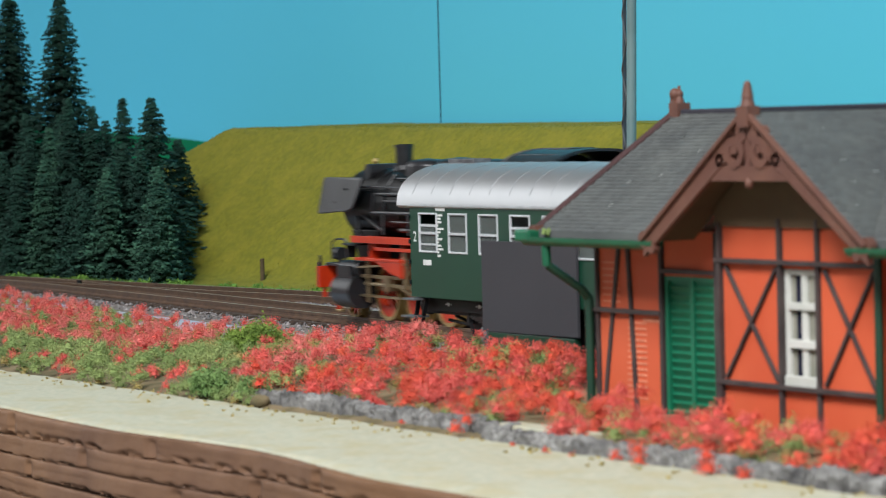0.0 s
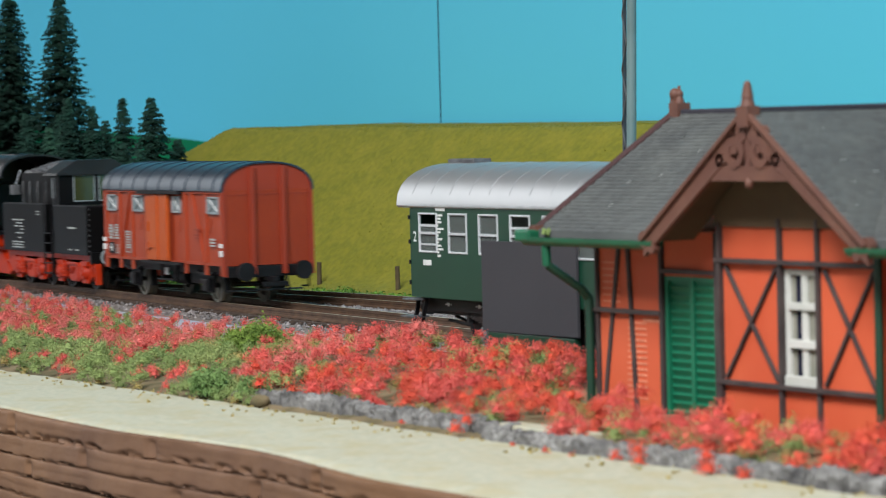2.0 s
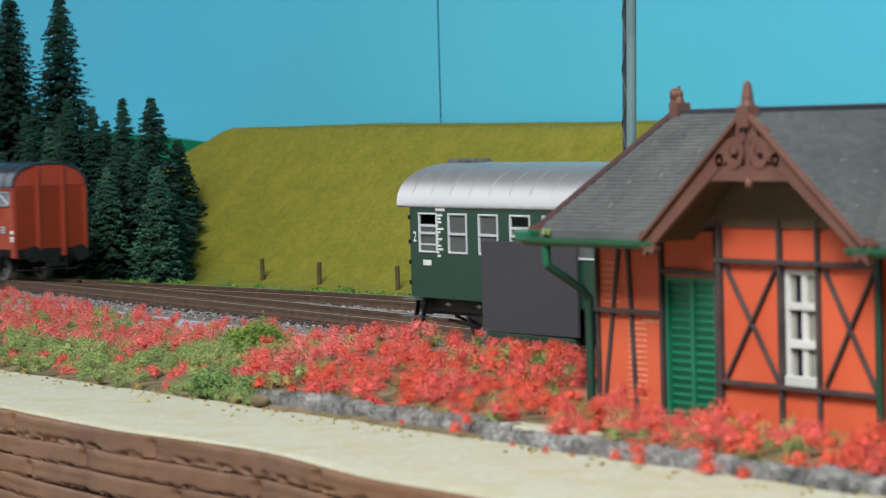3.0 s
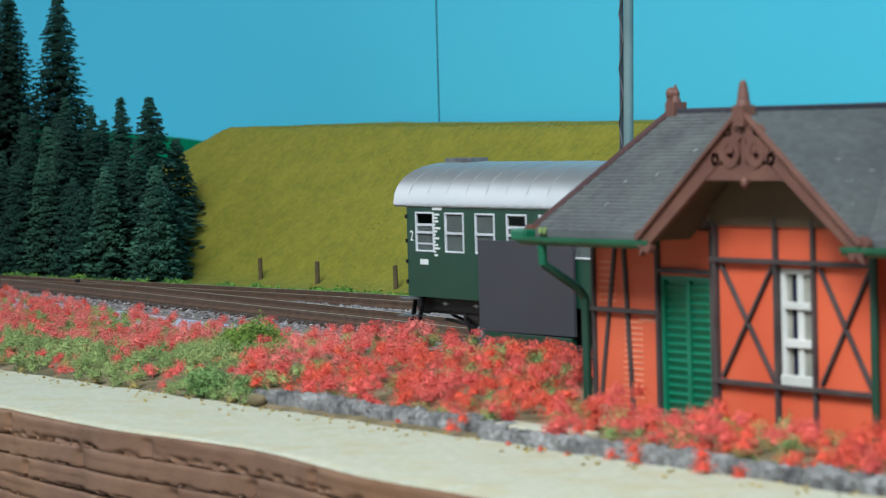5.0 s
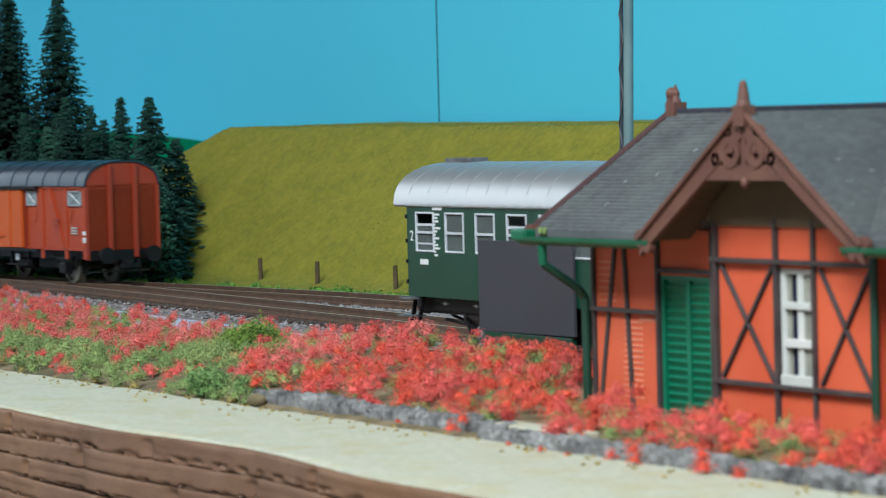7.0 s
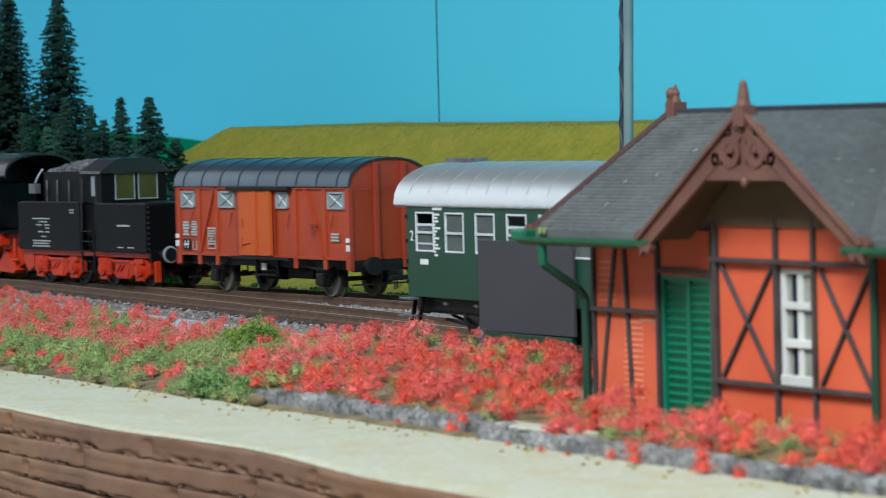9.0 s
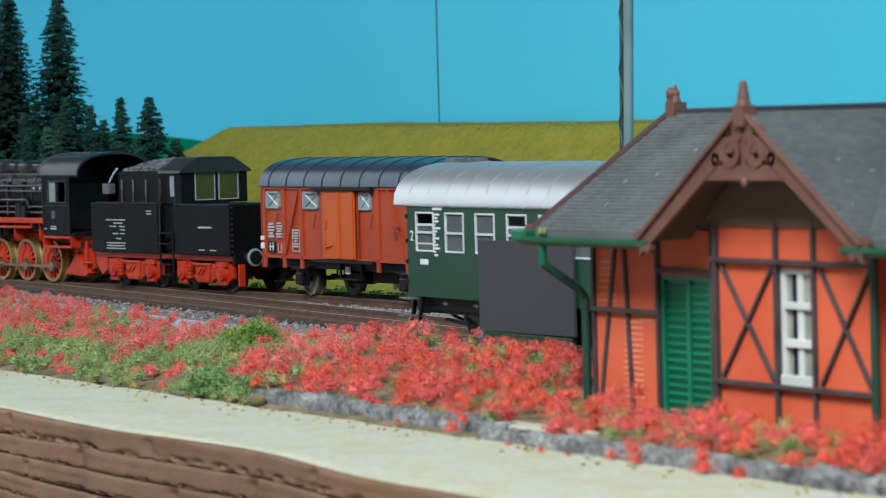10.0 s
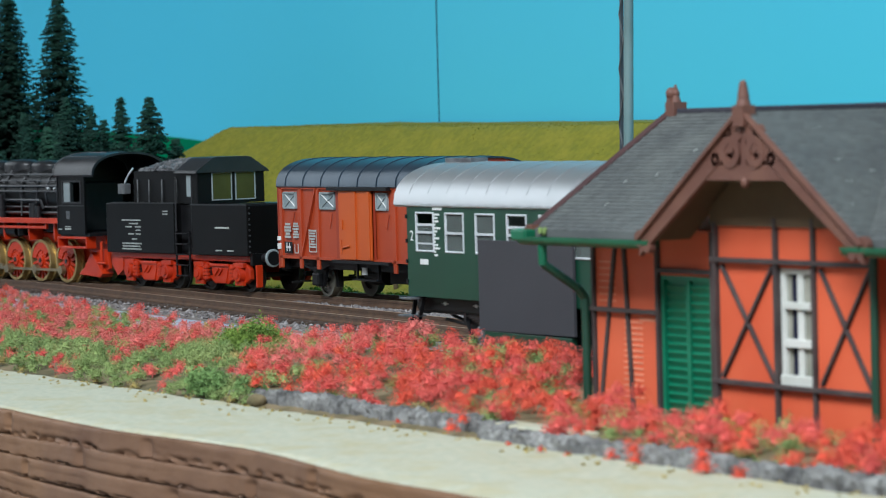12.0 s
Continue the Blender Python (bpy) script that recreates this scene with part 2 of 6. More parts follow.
def mesh_of(name, shape, mat, smooth=0.0, bevel=0.0):
    me = bpy.data.meshes.new(name)
    me.from_pydata([(a * K, b * K, c * K) for a, b, c in shape.v], [], shape.f)
    bm = bmesh.new()
    bm.from_mesh(me)
    if len(bm.verts) < 60000:
        bmesh.ops.recalc_face_normals(bm, faces=bm.faces)
    if bevel:
        edges = [e for e in bm.edges if len(e.link_faces) == 2 and e.calc_face_angle(0) > 0.6]
        bmesh.ops.bevel(bm, geom=edges, offset=bevel * K, segments=2, affect="EDGES", profile=0.5, clamp_overlap=True)
    bm.to_mesh(me)
    bm.free()
    me.materials.append(mat)
    if smooth:
        me.polygons.foreach_set("use_smooth", [True] * len(me.polygons))
        me.set_sharp_from_angle(angle=radians(smooth))
    return me


def thing(name, label, category, m=None, group="", kind=""):
    ob = new(name)
    ob.empty_display_size = 0.005
    if m is not None:
        ob.matrix_basis = m
    return tagged(ob, label, category, group, kind)


def part(name, shape, mat, parent, label="", m=None, smooth=0.0, bevel=0.0):
    ob = new(name, mesh_of(name, shape, mat, smooth, bevel))
    ob.parent = parent
    if m is not None:
        ob.matrix_basis = m
    if label:
        ob["label"] = label
    return ob


def again(ob, m, parent=None):
    """The same mesh once more as a part."""
    o = new(ob.name.split(".")[0], ob.data)
    o.parent = parent or ob.parent
    o.matrix_basis = m
    if "label" in ob:
        o["label"] = ob["label"]
    return o


def solid(name, shape, mat, label, category, kind="", smooth=0.0, bevel=0.0, group="", m=None):
    ob = new(name, mesh_of(name, shape, mat, smooth, bevel))
    if m is not None:
        ob.matrix_basis = m
    return tagged(ob, label, category, group, kind)


def bars(shape, x0, z0, rows, y, h=0.55, gap=0.45, t=0.12):
    """Unreadable print: bars under one another; rows of lengths."""
    z = z0
    for n in rows:
        shape.box(x0 - n / 2, x0 + n / 2, y - t, y, z - h, z)
        z -= h + gap
    return shape


# ---- tracks ----
_gx = np.arange(-1500, 800, 1.0)


def line(knots, slopes, x0, y0):
    """A track line whose slope runs through the knots and which passes (x0, y0)."""
    y = np.cumsum(np.interp(_gx, knots, slopes))
    y = y - np.interp(x0, _gx, y) + y0
    return lambda x: float(np.interp(x, _gx, y))


track_rear = line((-3000, -215, -120, 2000), (0.105, 0.105, -0.01, -0.03), -290, 480)
track_front = line((-3000, -437, -330, 2000), (0.105, 0.105, -0.078, -0.078), -180, 454.3)


def track_siding(x):
    return 391.5 - 0.03 * (x - 83)

# ---- the room ----
def room():
    solid("floor", Shape().box(-2200, 2600, -2000, 1800, -1120, -1100), M_ROOMFLOOR, "plain brown room floor", "floor", "structure")
    solid("ceiling", Shape().box(-2200, 2600, -2000, 1800, 1400, 1420), M_WALL, "plain white ceiling", "ceiling", "structure")
    solid("wall_north", Shape().box(-2200, 2600, 1800, 1820, -1100, 1400), M_WALL, "plain off-white room wall", "wall", "structure")
    solid("wall_south", Shape().box(-2200, 2600, -2020, -2000, -1100, 1400), M_WALL, "plain off-white room wall", "wall", "structure")
    solid("wall_west", Shape().box(-2260, -2200, -2000, -1660, -1100, 1400).box(-2260, -2200, 260, 1800, -1100, 1400).box(-2260, -2200, -1660, 260, -1100, 250).box(-2260, -2200, -1660, 260, 1340, 1400),
          M_WALL, "plain off-white room wall with a wide window opening", "wall", "structure")
    solid("wall_east", Shape().box(2600, 2620, -2000, 1800, -1100, 1400), M_WALL, "plain off-white room wall", "wall", "structure")


room()


def hashed(x, y, s=1.0, seed=0.0):
    return noise.noise(Vector((x * s, y * s, seed)))


def rim(x):
    """The front rim of the path swings in and out along the rock."""
    knots = (-340, 60, 105, 142, 173, 195, 214, 236, 261, 284, 310, 440), (257, 258.5, 258.6, 256.6, 255.8, 258.0, 259.8, 259.4, 255.8, 252.6, 253.4, 253)
    return float(np.mean([np.interp(x + d, *knots) for d in (-9, -5, 0, 5, 9)])) + 0.4 * hashed(x, 0, 0.06, 5)


def layout_ground():
    solid("layout_base", Shape().box(-1380, 690, 275, 724, -1100, -60.4), M_ROOMFLOOR, "plain wooden base under the layout board", "base", "structure")
    solid("ground", Shape().box(-1300, 700, 262, 720, -60, -5), M_GROUND, "grey-blue painted layout board under the tracks", "layout board", "structure")
    xs = [-340 + 6 * i for i in range(135)]
    # cream path with an uneven front rim
    ys = [254 + 3.2 * i for i in range(15)]
    pts = Shape().sheet(xs, ys, lambda x, y: (-4.0 + 0.35 * hashed(x, y, 0.05) + 0.2 * hashed(x, y, 0.3, 3)) if y > 256 else -4.42)
    pts.v = [(x, rim(x) if y < 256 else max(y, rim(x) + 0.25 * (y - 254)), z) for x, y, z in pts.v]
    solid("path", pts, M_PATH, "cream sandy path along the flower bed", "path", "structure", smooth=60)
    # soil of the flower bed, rising gently towards the tracks
    ys = [297 + 4 * i for i in range(34)]

    def bed(x, y):
        edge = min(1, max(0, (y - 299) / 8)) * min(1, max(0, (bed_back(x) - y) / 10))
        return -5.2 + edge * (bed_height(x, y) + 0.7 * hashed(x, y, 0.12))
    solid("flower_bed_soil", Shape().sheet(xs, ys, bed), M_SOIL, "brown soil of the flower bed", "soil", "structure", smooth=60)


def bed_back(x):
    """The far rim of the flower bed."""
    return float(np.interp(x, (-340, -280, -200, -100, 0, 60, 110, 170, 205, 400), (430, 420, 412, 398, 391, 384, 368, 366, 364, 362)))


def bed_height(x, y):
    """The soil is banked up in front of the siding."""
    bank = float(np.interp(x, (-40, 30, 100, 170, 215, 300), (0, 1.5, 6.0, 5.5, 3.0, 1.0)))
    return 1.6 + bank * min(1, max(0, (y - 306) / 48))


layout_ground()


def rock_face():
    """Brown layered rock along the front edge: flat courses with thin dark joints and worn pits."""
    face = thing("rock_face", "brown layered rock face along the layout edge", "rock face", kind="structure")
    xs = [-340 + 1.6 * i for i in range(485)]
    m = len(xs)
    edge = {x: rim(x) - 255.2 for x in xs}
    z, k = -4.4, 0
    for h in (4.8, 4.2, 4.1, 4.0, 4.6, 5.2, 9.0):
        s = Shape()
        n = 12
        for i in range(n + 1):
            f = i / n
            for x in xs:
                wave = 0.9 * hashed(x, 0, 0.013, k * 0.4) * (f if k == 0 else 1)
                zz = z - h * f + wave
                lip = (0.16 if k else 0.8) * (1 - min(1, f * 9)) ** 2 + 0.32 * (1 - min(1, (1 - f) * 12)) ** 2
                rough = 0.34 * hashed(x, zz, 0.05, k) + 0.12 * hashed(x, zz, 0.3, k + 9) + 0.08 * hashed(x, zz * 2, 0.9, k + 5)
                low = max(0, 1 - abs(f - 0.93) / 0.1) if k else max(0, 1 - abs(f - 0.9) / 0.25)
                pit = max(0, hashed(x, zz * 1.6, 0.42, k + 20) - 0.02) * 5.5 * low
                # upright breaks where one block ends and the next begins
                phase = (x + 31 * k + 9 * hashed(x, 0, 0.01, k)) % 74
                cleft = 1.9 * max(0, 1 - abs(phase - 37) / 1.7) * min(1, f * 3) + (0.1 if phase > 37 and f > 0.35 else 0)
                s.v.append((x, 254.2 - 0.06 * (-4.4 - zz) + lip * (1 if k or f > 0.5 else 1.4) + (rough + pit) * (min(1, f * 5) if k == 0 else 1) + edge[x] + cleft, zz))
        s.f = [(j * m + i, j * m + i + 1, (j + 1) * m + i + 1, (j + 1) * m + i) for j in range(n) for i in range(m - 1)]
        o = len(s.v)
        s.v += [(x, 262, z + (0.9 * hashed(x, 0, 0.013, k * 0.4) if k else -1.4)) for x in xs]
        s.f += [(i, i + 1, o + i + 1, o + i) for i in range(m - 1)]
        part("rock_course", s, M_ROCK, face, smooth=60)
        z -= h + 0.18
        k += 1
    return face


rock_face()


def stone_kerb():
    kerb = thing("stone_kerb", "rough grey stone kerb in front of the flower bed", "kerb", kind="structure")
    rnd = random.Random(5)
    x = 142.0
    while x < 400:
        n = rnd.uniform(9, 17)
        s = Shape()
        y = 304.5 + (-5.5 if x > 235 else 0) * min(1, (x - 215) / 30 if x > 215 else 0) + (3.0 * (x - 330) / 30 if x > 330 else 0)
        w, h = rnd.uniform(4.2, 5.6), rnd.uniform(1.9, 2.6)
        nx, nr = 22, 14
        for i in range(nx + 1):
            xx = x + n * i / nx
            for j in range(nr + 1):
                a = math.pi * j / nr
                sq = lambda c: math.copysign(abs(c) ** 0.55, c)
                r = 1 + 0.2 * hashed(xx, j * 1.3, 0.35, x) + 0.3 * hashed(xx, j * 2.6, 0.9, x) + 0.12 * hashed(xx, j * 5.0, 1.9, x) - 0.25 * max(0, hashed(xx, j * 2.0, 0.5, x + 3) - 0.2)
                end = 0.95 if i in (0, nx) else 1.0
                s.v.append((xx, y + w / 2 - sq(math.cos(a)) * w / 2 * r * end, -5 + max(0, sq(math.sin(a))) * (h + 1.2) * r * end))
        s.f = [(i * (nr + 1) + j, i * (nr + 1) + j + 1, (i + 1) * (nr + 1) + j + 1, (i + 1) * (nr + 1) + j) for i in range(nx) for j in range(nr)]
        s.f += [tuple(range(nr + 1)), tuple(nx * (nr + 1) + j for j in range(nr + 1))[::-1]]
        part("stone", s, M_KERB, kerb, smooth=45)
        x += n * 0.985
    return kerb


def rubble():
    rnd = random.Random(12)
    for k in range(26):
        x, y, r = rnd.uniform(128, 145), rnd.uniform(302, 309), rnd.uniform(0.8, 2.5)
        s = Shape().ball((0, 0, 0), r, 7, 0.75)
        s.v = [tuple(c * (1 + 0.3 * noise.noise(Vector(p) * 0.9 + Vector((k * 7, 0, 0)))) for c in p) for p in s.v]
        solid("rubble_stone", s, M_SOIL if k % 3 else M_KERB, "small brown-grey rubble stone at the kerb's end", "stone", group="rubble at the kerb", smooth=50, m=P(x, y, -4.6 + r * 0.5 + (1.0 if k % 4 == 0 else 0)))


stone_kerb()
rubble()


# ---- backdrop and embankment ----
def backdrop():
    solid("backdrop", Shape().box(-1400, -497.6, 720, 726, -60, 420), M_SKY, "sky-blue painted backdrop board", "backdrop", "structure")
    solid("backdrop_panel", Shape().box(-497.0, 700, 720, 726, -60, 420), M_SKY, "sky-blue painted backdrop board", "backdrop", "structure")
    solid("backdrop_joint", Shape().box(-497.65, -496.95, 719.75, 727, -60, 420), M_SKYGAP, "dark joint between backdrop boards", "joint", "structure")
    s = Shape()
    ridge = lambda x: 50 - 0.06 * (x + 744) + 0.8 * math.sin(x / 45)
    xs = [-1300 + 20 * i for i in range(50)]
    s.add([(x, 718.5, -20) for x in xs] + [(x, 718.5, ridge(x)) for x in xs] + [(x, 719.8, -20) for x in xs] + [(x, 719.8, ridge(x)) for x in xs],
          [(i, i + 1, 51 + i, 50 + i) for i in range(49)] + [(50 + i, 51 + i, 151 + i, 150 + i) for i in range(49)] + [(100 + i, 150 + i, 151 + i, 101 + i) for i in range(49)])
    solid("painted_hill", s, M_FARHILL, "dark green hill painted on the backdrop", "painted hill", "structure")


backdrop()


def hill_foot(x):
    return 556 + 0.1 * (x + 245)


def hill_z(x, y):
    """Gentle toe, even slope, flat crest; the western end falls away."""
    d = y - hill_foot(x)
    front = -4.6 + 0.9 * (d if d > 12 else 6 * math.exp(min(6, (d - 6) / 6)) if d < 6 else (6 + (d - 6) * 1.0))
    left = 56.5 + (x + 484) * 0.42 + (y - 606) * 0.22
    h = min(front, left, 56.3 - 0.0105 * (x + 380) + 0.5 * hashed(x, y, 0.02))
    return max(-4.9, h) + 0.4 * hashed(x, y, 0.05) + 0.14 * hashed(x, y, 0.25, 2)


def embankment():
    xs = [-720 + 5 * i for i in range(180)]
    ys = [500 + 4 * i for i in range(55)]
    solid("embankment", Shape().sheet(xs, ys, hill_z), M_HILL, "yellow-green flocked grass embankment", "embankment", "structure", smooth=60)
    # short flock fibres give the slope its felt look
    rnd = np.random.RandomState(3)
    n = 26000
    x = rnd.uniform(-620, 40, n)
    y = rnd.uniform(536, 660, n)
    s = Shape()
    v, f = [], []
    for i in range(n):
        a, h = rnd.uniform(0, 6.28), rnd.uniform(0.12, 0.35)
        z = hill_z(x[i], y[i])
        if z < -4.4:
            continue
        c, d = math.cos(a), math.sin(a)
        o = len(v)
        v += [(x[i] - c * 0.5, y[i] - d * 0.5, z - 0.1), (x[i] + c * 0.5, y[i] + d * 0.5, z - 0.1), (x[i] + rnd.uniform(-.4, .4), y[i] + h * 0.5, z + h * 0.75)]
        f.append((o, o + 1, o + 2))
    s.v, s.f = v, f
    solid("grass_flock", s, M_HILLFLOCK, "short yellow-green grass fibres on the embankment", "grass", "stuff")


M_HILLFLOCK = material("flock_fibres", rgb(128, 125, 30), 0.97, second=rgb(110, 111, 28), scale=38, bump=0, island=0.1)
embankment()


def fence_posts():
    for x, y, h, tilt in ((-340, 546.5, 9.4, 0), (-297, 549, 9.4, 2), (-243, 553, 9.6, -1)):
        s = Shape()
        z = hill_z(x, y) - 1.0
        s.rod((0, 0, 0), (tilt * 0.15, 0, h), 0.95, 9, 0.85)
        solid("fence_post", s, M_POST, "short weathered wooden post at the foot of the slope", "fence post", group="posts along the slope", smooth=40, m=P(x, y, z))


fence_posts()


# ---- permanent way ----
def rail_shape(path, x0, x1, off, step=8.0):
    """Foot, web and head of one rail along a track line."""
    prof = [(-1.1, -2.5), (1.1, -2.5), (1.1, -2.1), (0.35, -1.7), (0.35, -0.9), (0.5, -0.8), (0.5, -0.02), (-0.5, -0.02), (-0.5, -0.8), (-0.35, -0.9), (-0.35, -1.7), (-1.1, -2.1)]
    s, top = Shape(), Shape()
    n = int((x1 - x0) / step)
    for i in range(n + 1):
        x = x0 + (x1 - x0) * i / n
        d = (path(x + 1) - path(x - 1)) / 2
        q = 1 / math.sqrt(1 + d * d)
        cx, cy = x - d * q * off, path(x) + q * off
        s.v += [(cx - d * q * a, cy + q * a, b) for a, b in prof]
        top.v += [(cx - d * q * a, cy + q * a, 0.0) for a in (-0.46, 0.46)]
    k = len(prof)
    s.f = [(i * k + j, i * k + (j + 1) % k, (i + 1) * k + (j + 1) % k, (i + 1) * k + j) for i in range(n) for j in range(k)]
    top.f = [(2 * i, 2 * i + 1, 2 * i + 3, 2 * i + 2) for i in range(n)]
    return s, top


def lay_track(name, path, x0, x1, label, sleepers_from=None):
    tr = thing(name, label, "railway track", kind="structure")
    for off in (-8.25, 8.25):
        s, top = rail_shape(path, x0, x1, off)
        r = part("rail", s, M_RAIL, tr, "brown weathered rail")
        part("rail_head", top, M_RAILTOP, r, "worn bright running surface")
    bed = Shape()
    n = int((x1 - x0) / 10)
    for i in range(n + 1):
        x = x0 + (x1 - x0) * i / n
        y = path(x)
        bed.v += [(x, y + a, b) for a, b in ((-22, -5.1), (-15, -3.7), (15, -3.7), (22, -5.1))]
    bed.f = [(4 * i + j, 4 * i + j + 1, 4 * i + j + 5, 4 * i + j + 4) for i in range(n) for j in range(3)]
    part("ballast_bed", bed, M_BALLASTBED, tr)
    sl = mesh_of("sleeper", Shape().box(-1.35, 1.35, -14.5, 14.5, -4.4, -2.5), M_SLEEPER, bevel=0.15)
    x = sleepers_from if sleepers_from is not None else x0
    while x < x1:
        d = (path(x + 1) - path(x - 1)) / 2
        o = new("sleeper", sl)
        o.parent = tr
        o.matrix_basis = P(x, path(x), 0, 0, 0, math.degrees(math.atan(d)))
        x += 7.0
    return tr


lay_track("track_front", track_front, -1250, 320, "brown-railed track on grey ballast, the front line")
lay_track("track_rear", track_rear, -436, 320, "brown-railed track branching off on grey ballast, the rear line")
lay_track("track_siding", track_siding, 70, 320, "brown-railed siding under the green coach")


def switch_machine():
    t = thing("point_lever", "small dark point lever box between the rails", "point lever")
    part("box", Shape().box(-3.2, 3.2, -2.2, 2.2, -4, -0.6), M_BLACK, t, bevel=0.3)
    part("weight", Shape().rod((1.6, -1.0, -0.9), (1.6, -1.0, 1.0), 1.0, 12), M_BLACK, t, smooth=40)
    t.matrix_basis = P(-342.1, 470.2, 0, 0, 0, -4)


switch_machine()


def ballast():
    """Loose stones between and beside the rails."""
    rnd = np.random.RandomState(11)
    s = Shape()
    v, f = [], []

    def stone(x, y, z, r):
        o = len(v)
        for dx, dy, dz in ((1, 0, 0), (-1, 0, 0), (0, 1, 0), (0, -1, 0), (0, 0, 1), (0, 0, -1)):
            k = r * rnd.uniform(0.65, 1.25)
            v.append((x + dx * k + rnd.uniform(-.2, .2), y + dy * k + rnd.uniform(-.2, .2), z + dz * k * 0.8))
        f.extend(tuple(o + i for i in t) for t in ((0, 2, 4), (2, 1, 4), (1, 3, 4), (3, 0, 4), (2, 0, 5), (1, 2, 5), (3, 1, 5), (0, 3, 5)))

    for path, x0, x1, n in ((track_front, -520, 200, 9000), (track_rear, -430, 60, 4200), (track_siding, 72, 200, 700)):
        for _ in range(n):
            x = rnd.uniform(x0, x1)
            w = rnd.uniform(-19.5, 19.5)
            if abs(abs(w) - 8.25) < 1.7:
                continue
            z = -3.4 if abs(w) < 15 else -3.7 - (abs(w) - 15) * 0.2
            stone(x, path(x) + w, z + rnd.uniform(-0.3, 0.4), rnd.uniform(0.5, 1.0))
    # the wide stone filling between the two lines
    for _ in range(6000):
        x = rnd.uniform(-290, 130)
        a, b = track_front(x) + 14, track_rear(x) - 13
        if b > a:
            stone(x, rnd.uniform(a, b), -3.1 + rnd.uniform(-0.5, 0.7), rnd.uniform(0.7, 1.35))
    s.v, s.f = v, f
    solid("ballast", s, M_BALLAST, "loose grey ballast stones between the rails", "ballast", "stuff")


ballast()


# ---- plants ----
CORE_V = np.array([(0, 0, 1)] + [(math.sin(t) * math.cos(p), math.sin(t) * math.sin(p), math.cos(t)) for t in (0.6, 1.2, 1.8) for p in [0.9 * i + t for i in range(7)]])
CORE_F = [(0, 1 + i, 1 + (i + 1) % 7) for i in range(7)] + [q for r in (0, 7) for i in range(7) for q in ((1 + r + i, 8 + r + i, 8 + r + (i + 1) % 7), (1 + r + i, 8 + r + (i + 1) % 7, 1 + r + (i + 1) % 7))]


def tuft_cloud(rnd, centres, per, size, v, f, squash=0.95):
    """Soft crumbs round each centre (x, y, z, r): a lumpy core and a fuzz of tiny flakes, like foam foliage."""
    for x, y, z, r in centres:
        wob = rnd.uniform(2.5, 6.5, 3)
        n = max(20, int(per * (r / 2.5) ** 2))
        c = np.array((x, y, z))
        core = CORE_V * rnd.uniform(0.3, 0.6, (22, 1)) * r * np.array((1, 1, squash)) + c
        o = len(v)
        v.extend(map(tuple, core.tolist()))
        f.extend((o + i, o + j, o + k) for i, j, k in CORE_F)
        d = rnd.normal(0, 1, (n, 3))
        d /= np.linalg.norm(d, axis=1)[:, None]
        d[:, 2] = np.where(d[:, 2] < -0.6, -d[:, 2], d[:, 2])
        lump = 1 + 0.26 * np.sin(d[:, :1] * wob[0] + x) * np.cos(d[:, 1:2] * wob[1] + y) + 0.16 * np.sin(d[:, 2:3] * wob[2] + x * 3)
        p = d * rnd.uniform(0.42, 1.1, (n, 1)) * r * lump * np.array((1, 1, squash)) + c
        a, b = rnd.normal(0, size, (n, 3)), rnd.normal(0, size, (n, 3))
        q = np.stack((p - a, p + a, p + b, p + a * 0.4 - b), 1).reshape(-1, 3)
        o = len(v)
        v.extend(map(tuple, q.tolist()))
        for i in range(n):
            k = o + 4 * i
            f.append((k, k + 2, k + 1))
            f.append((k, k + 1, k + 3))


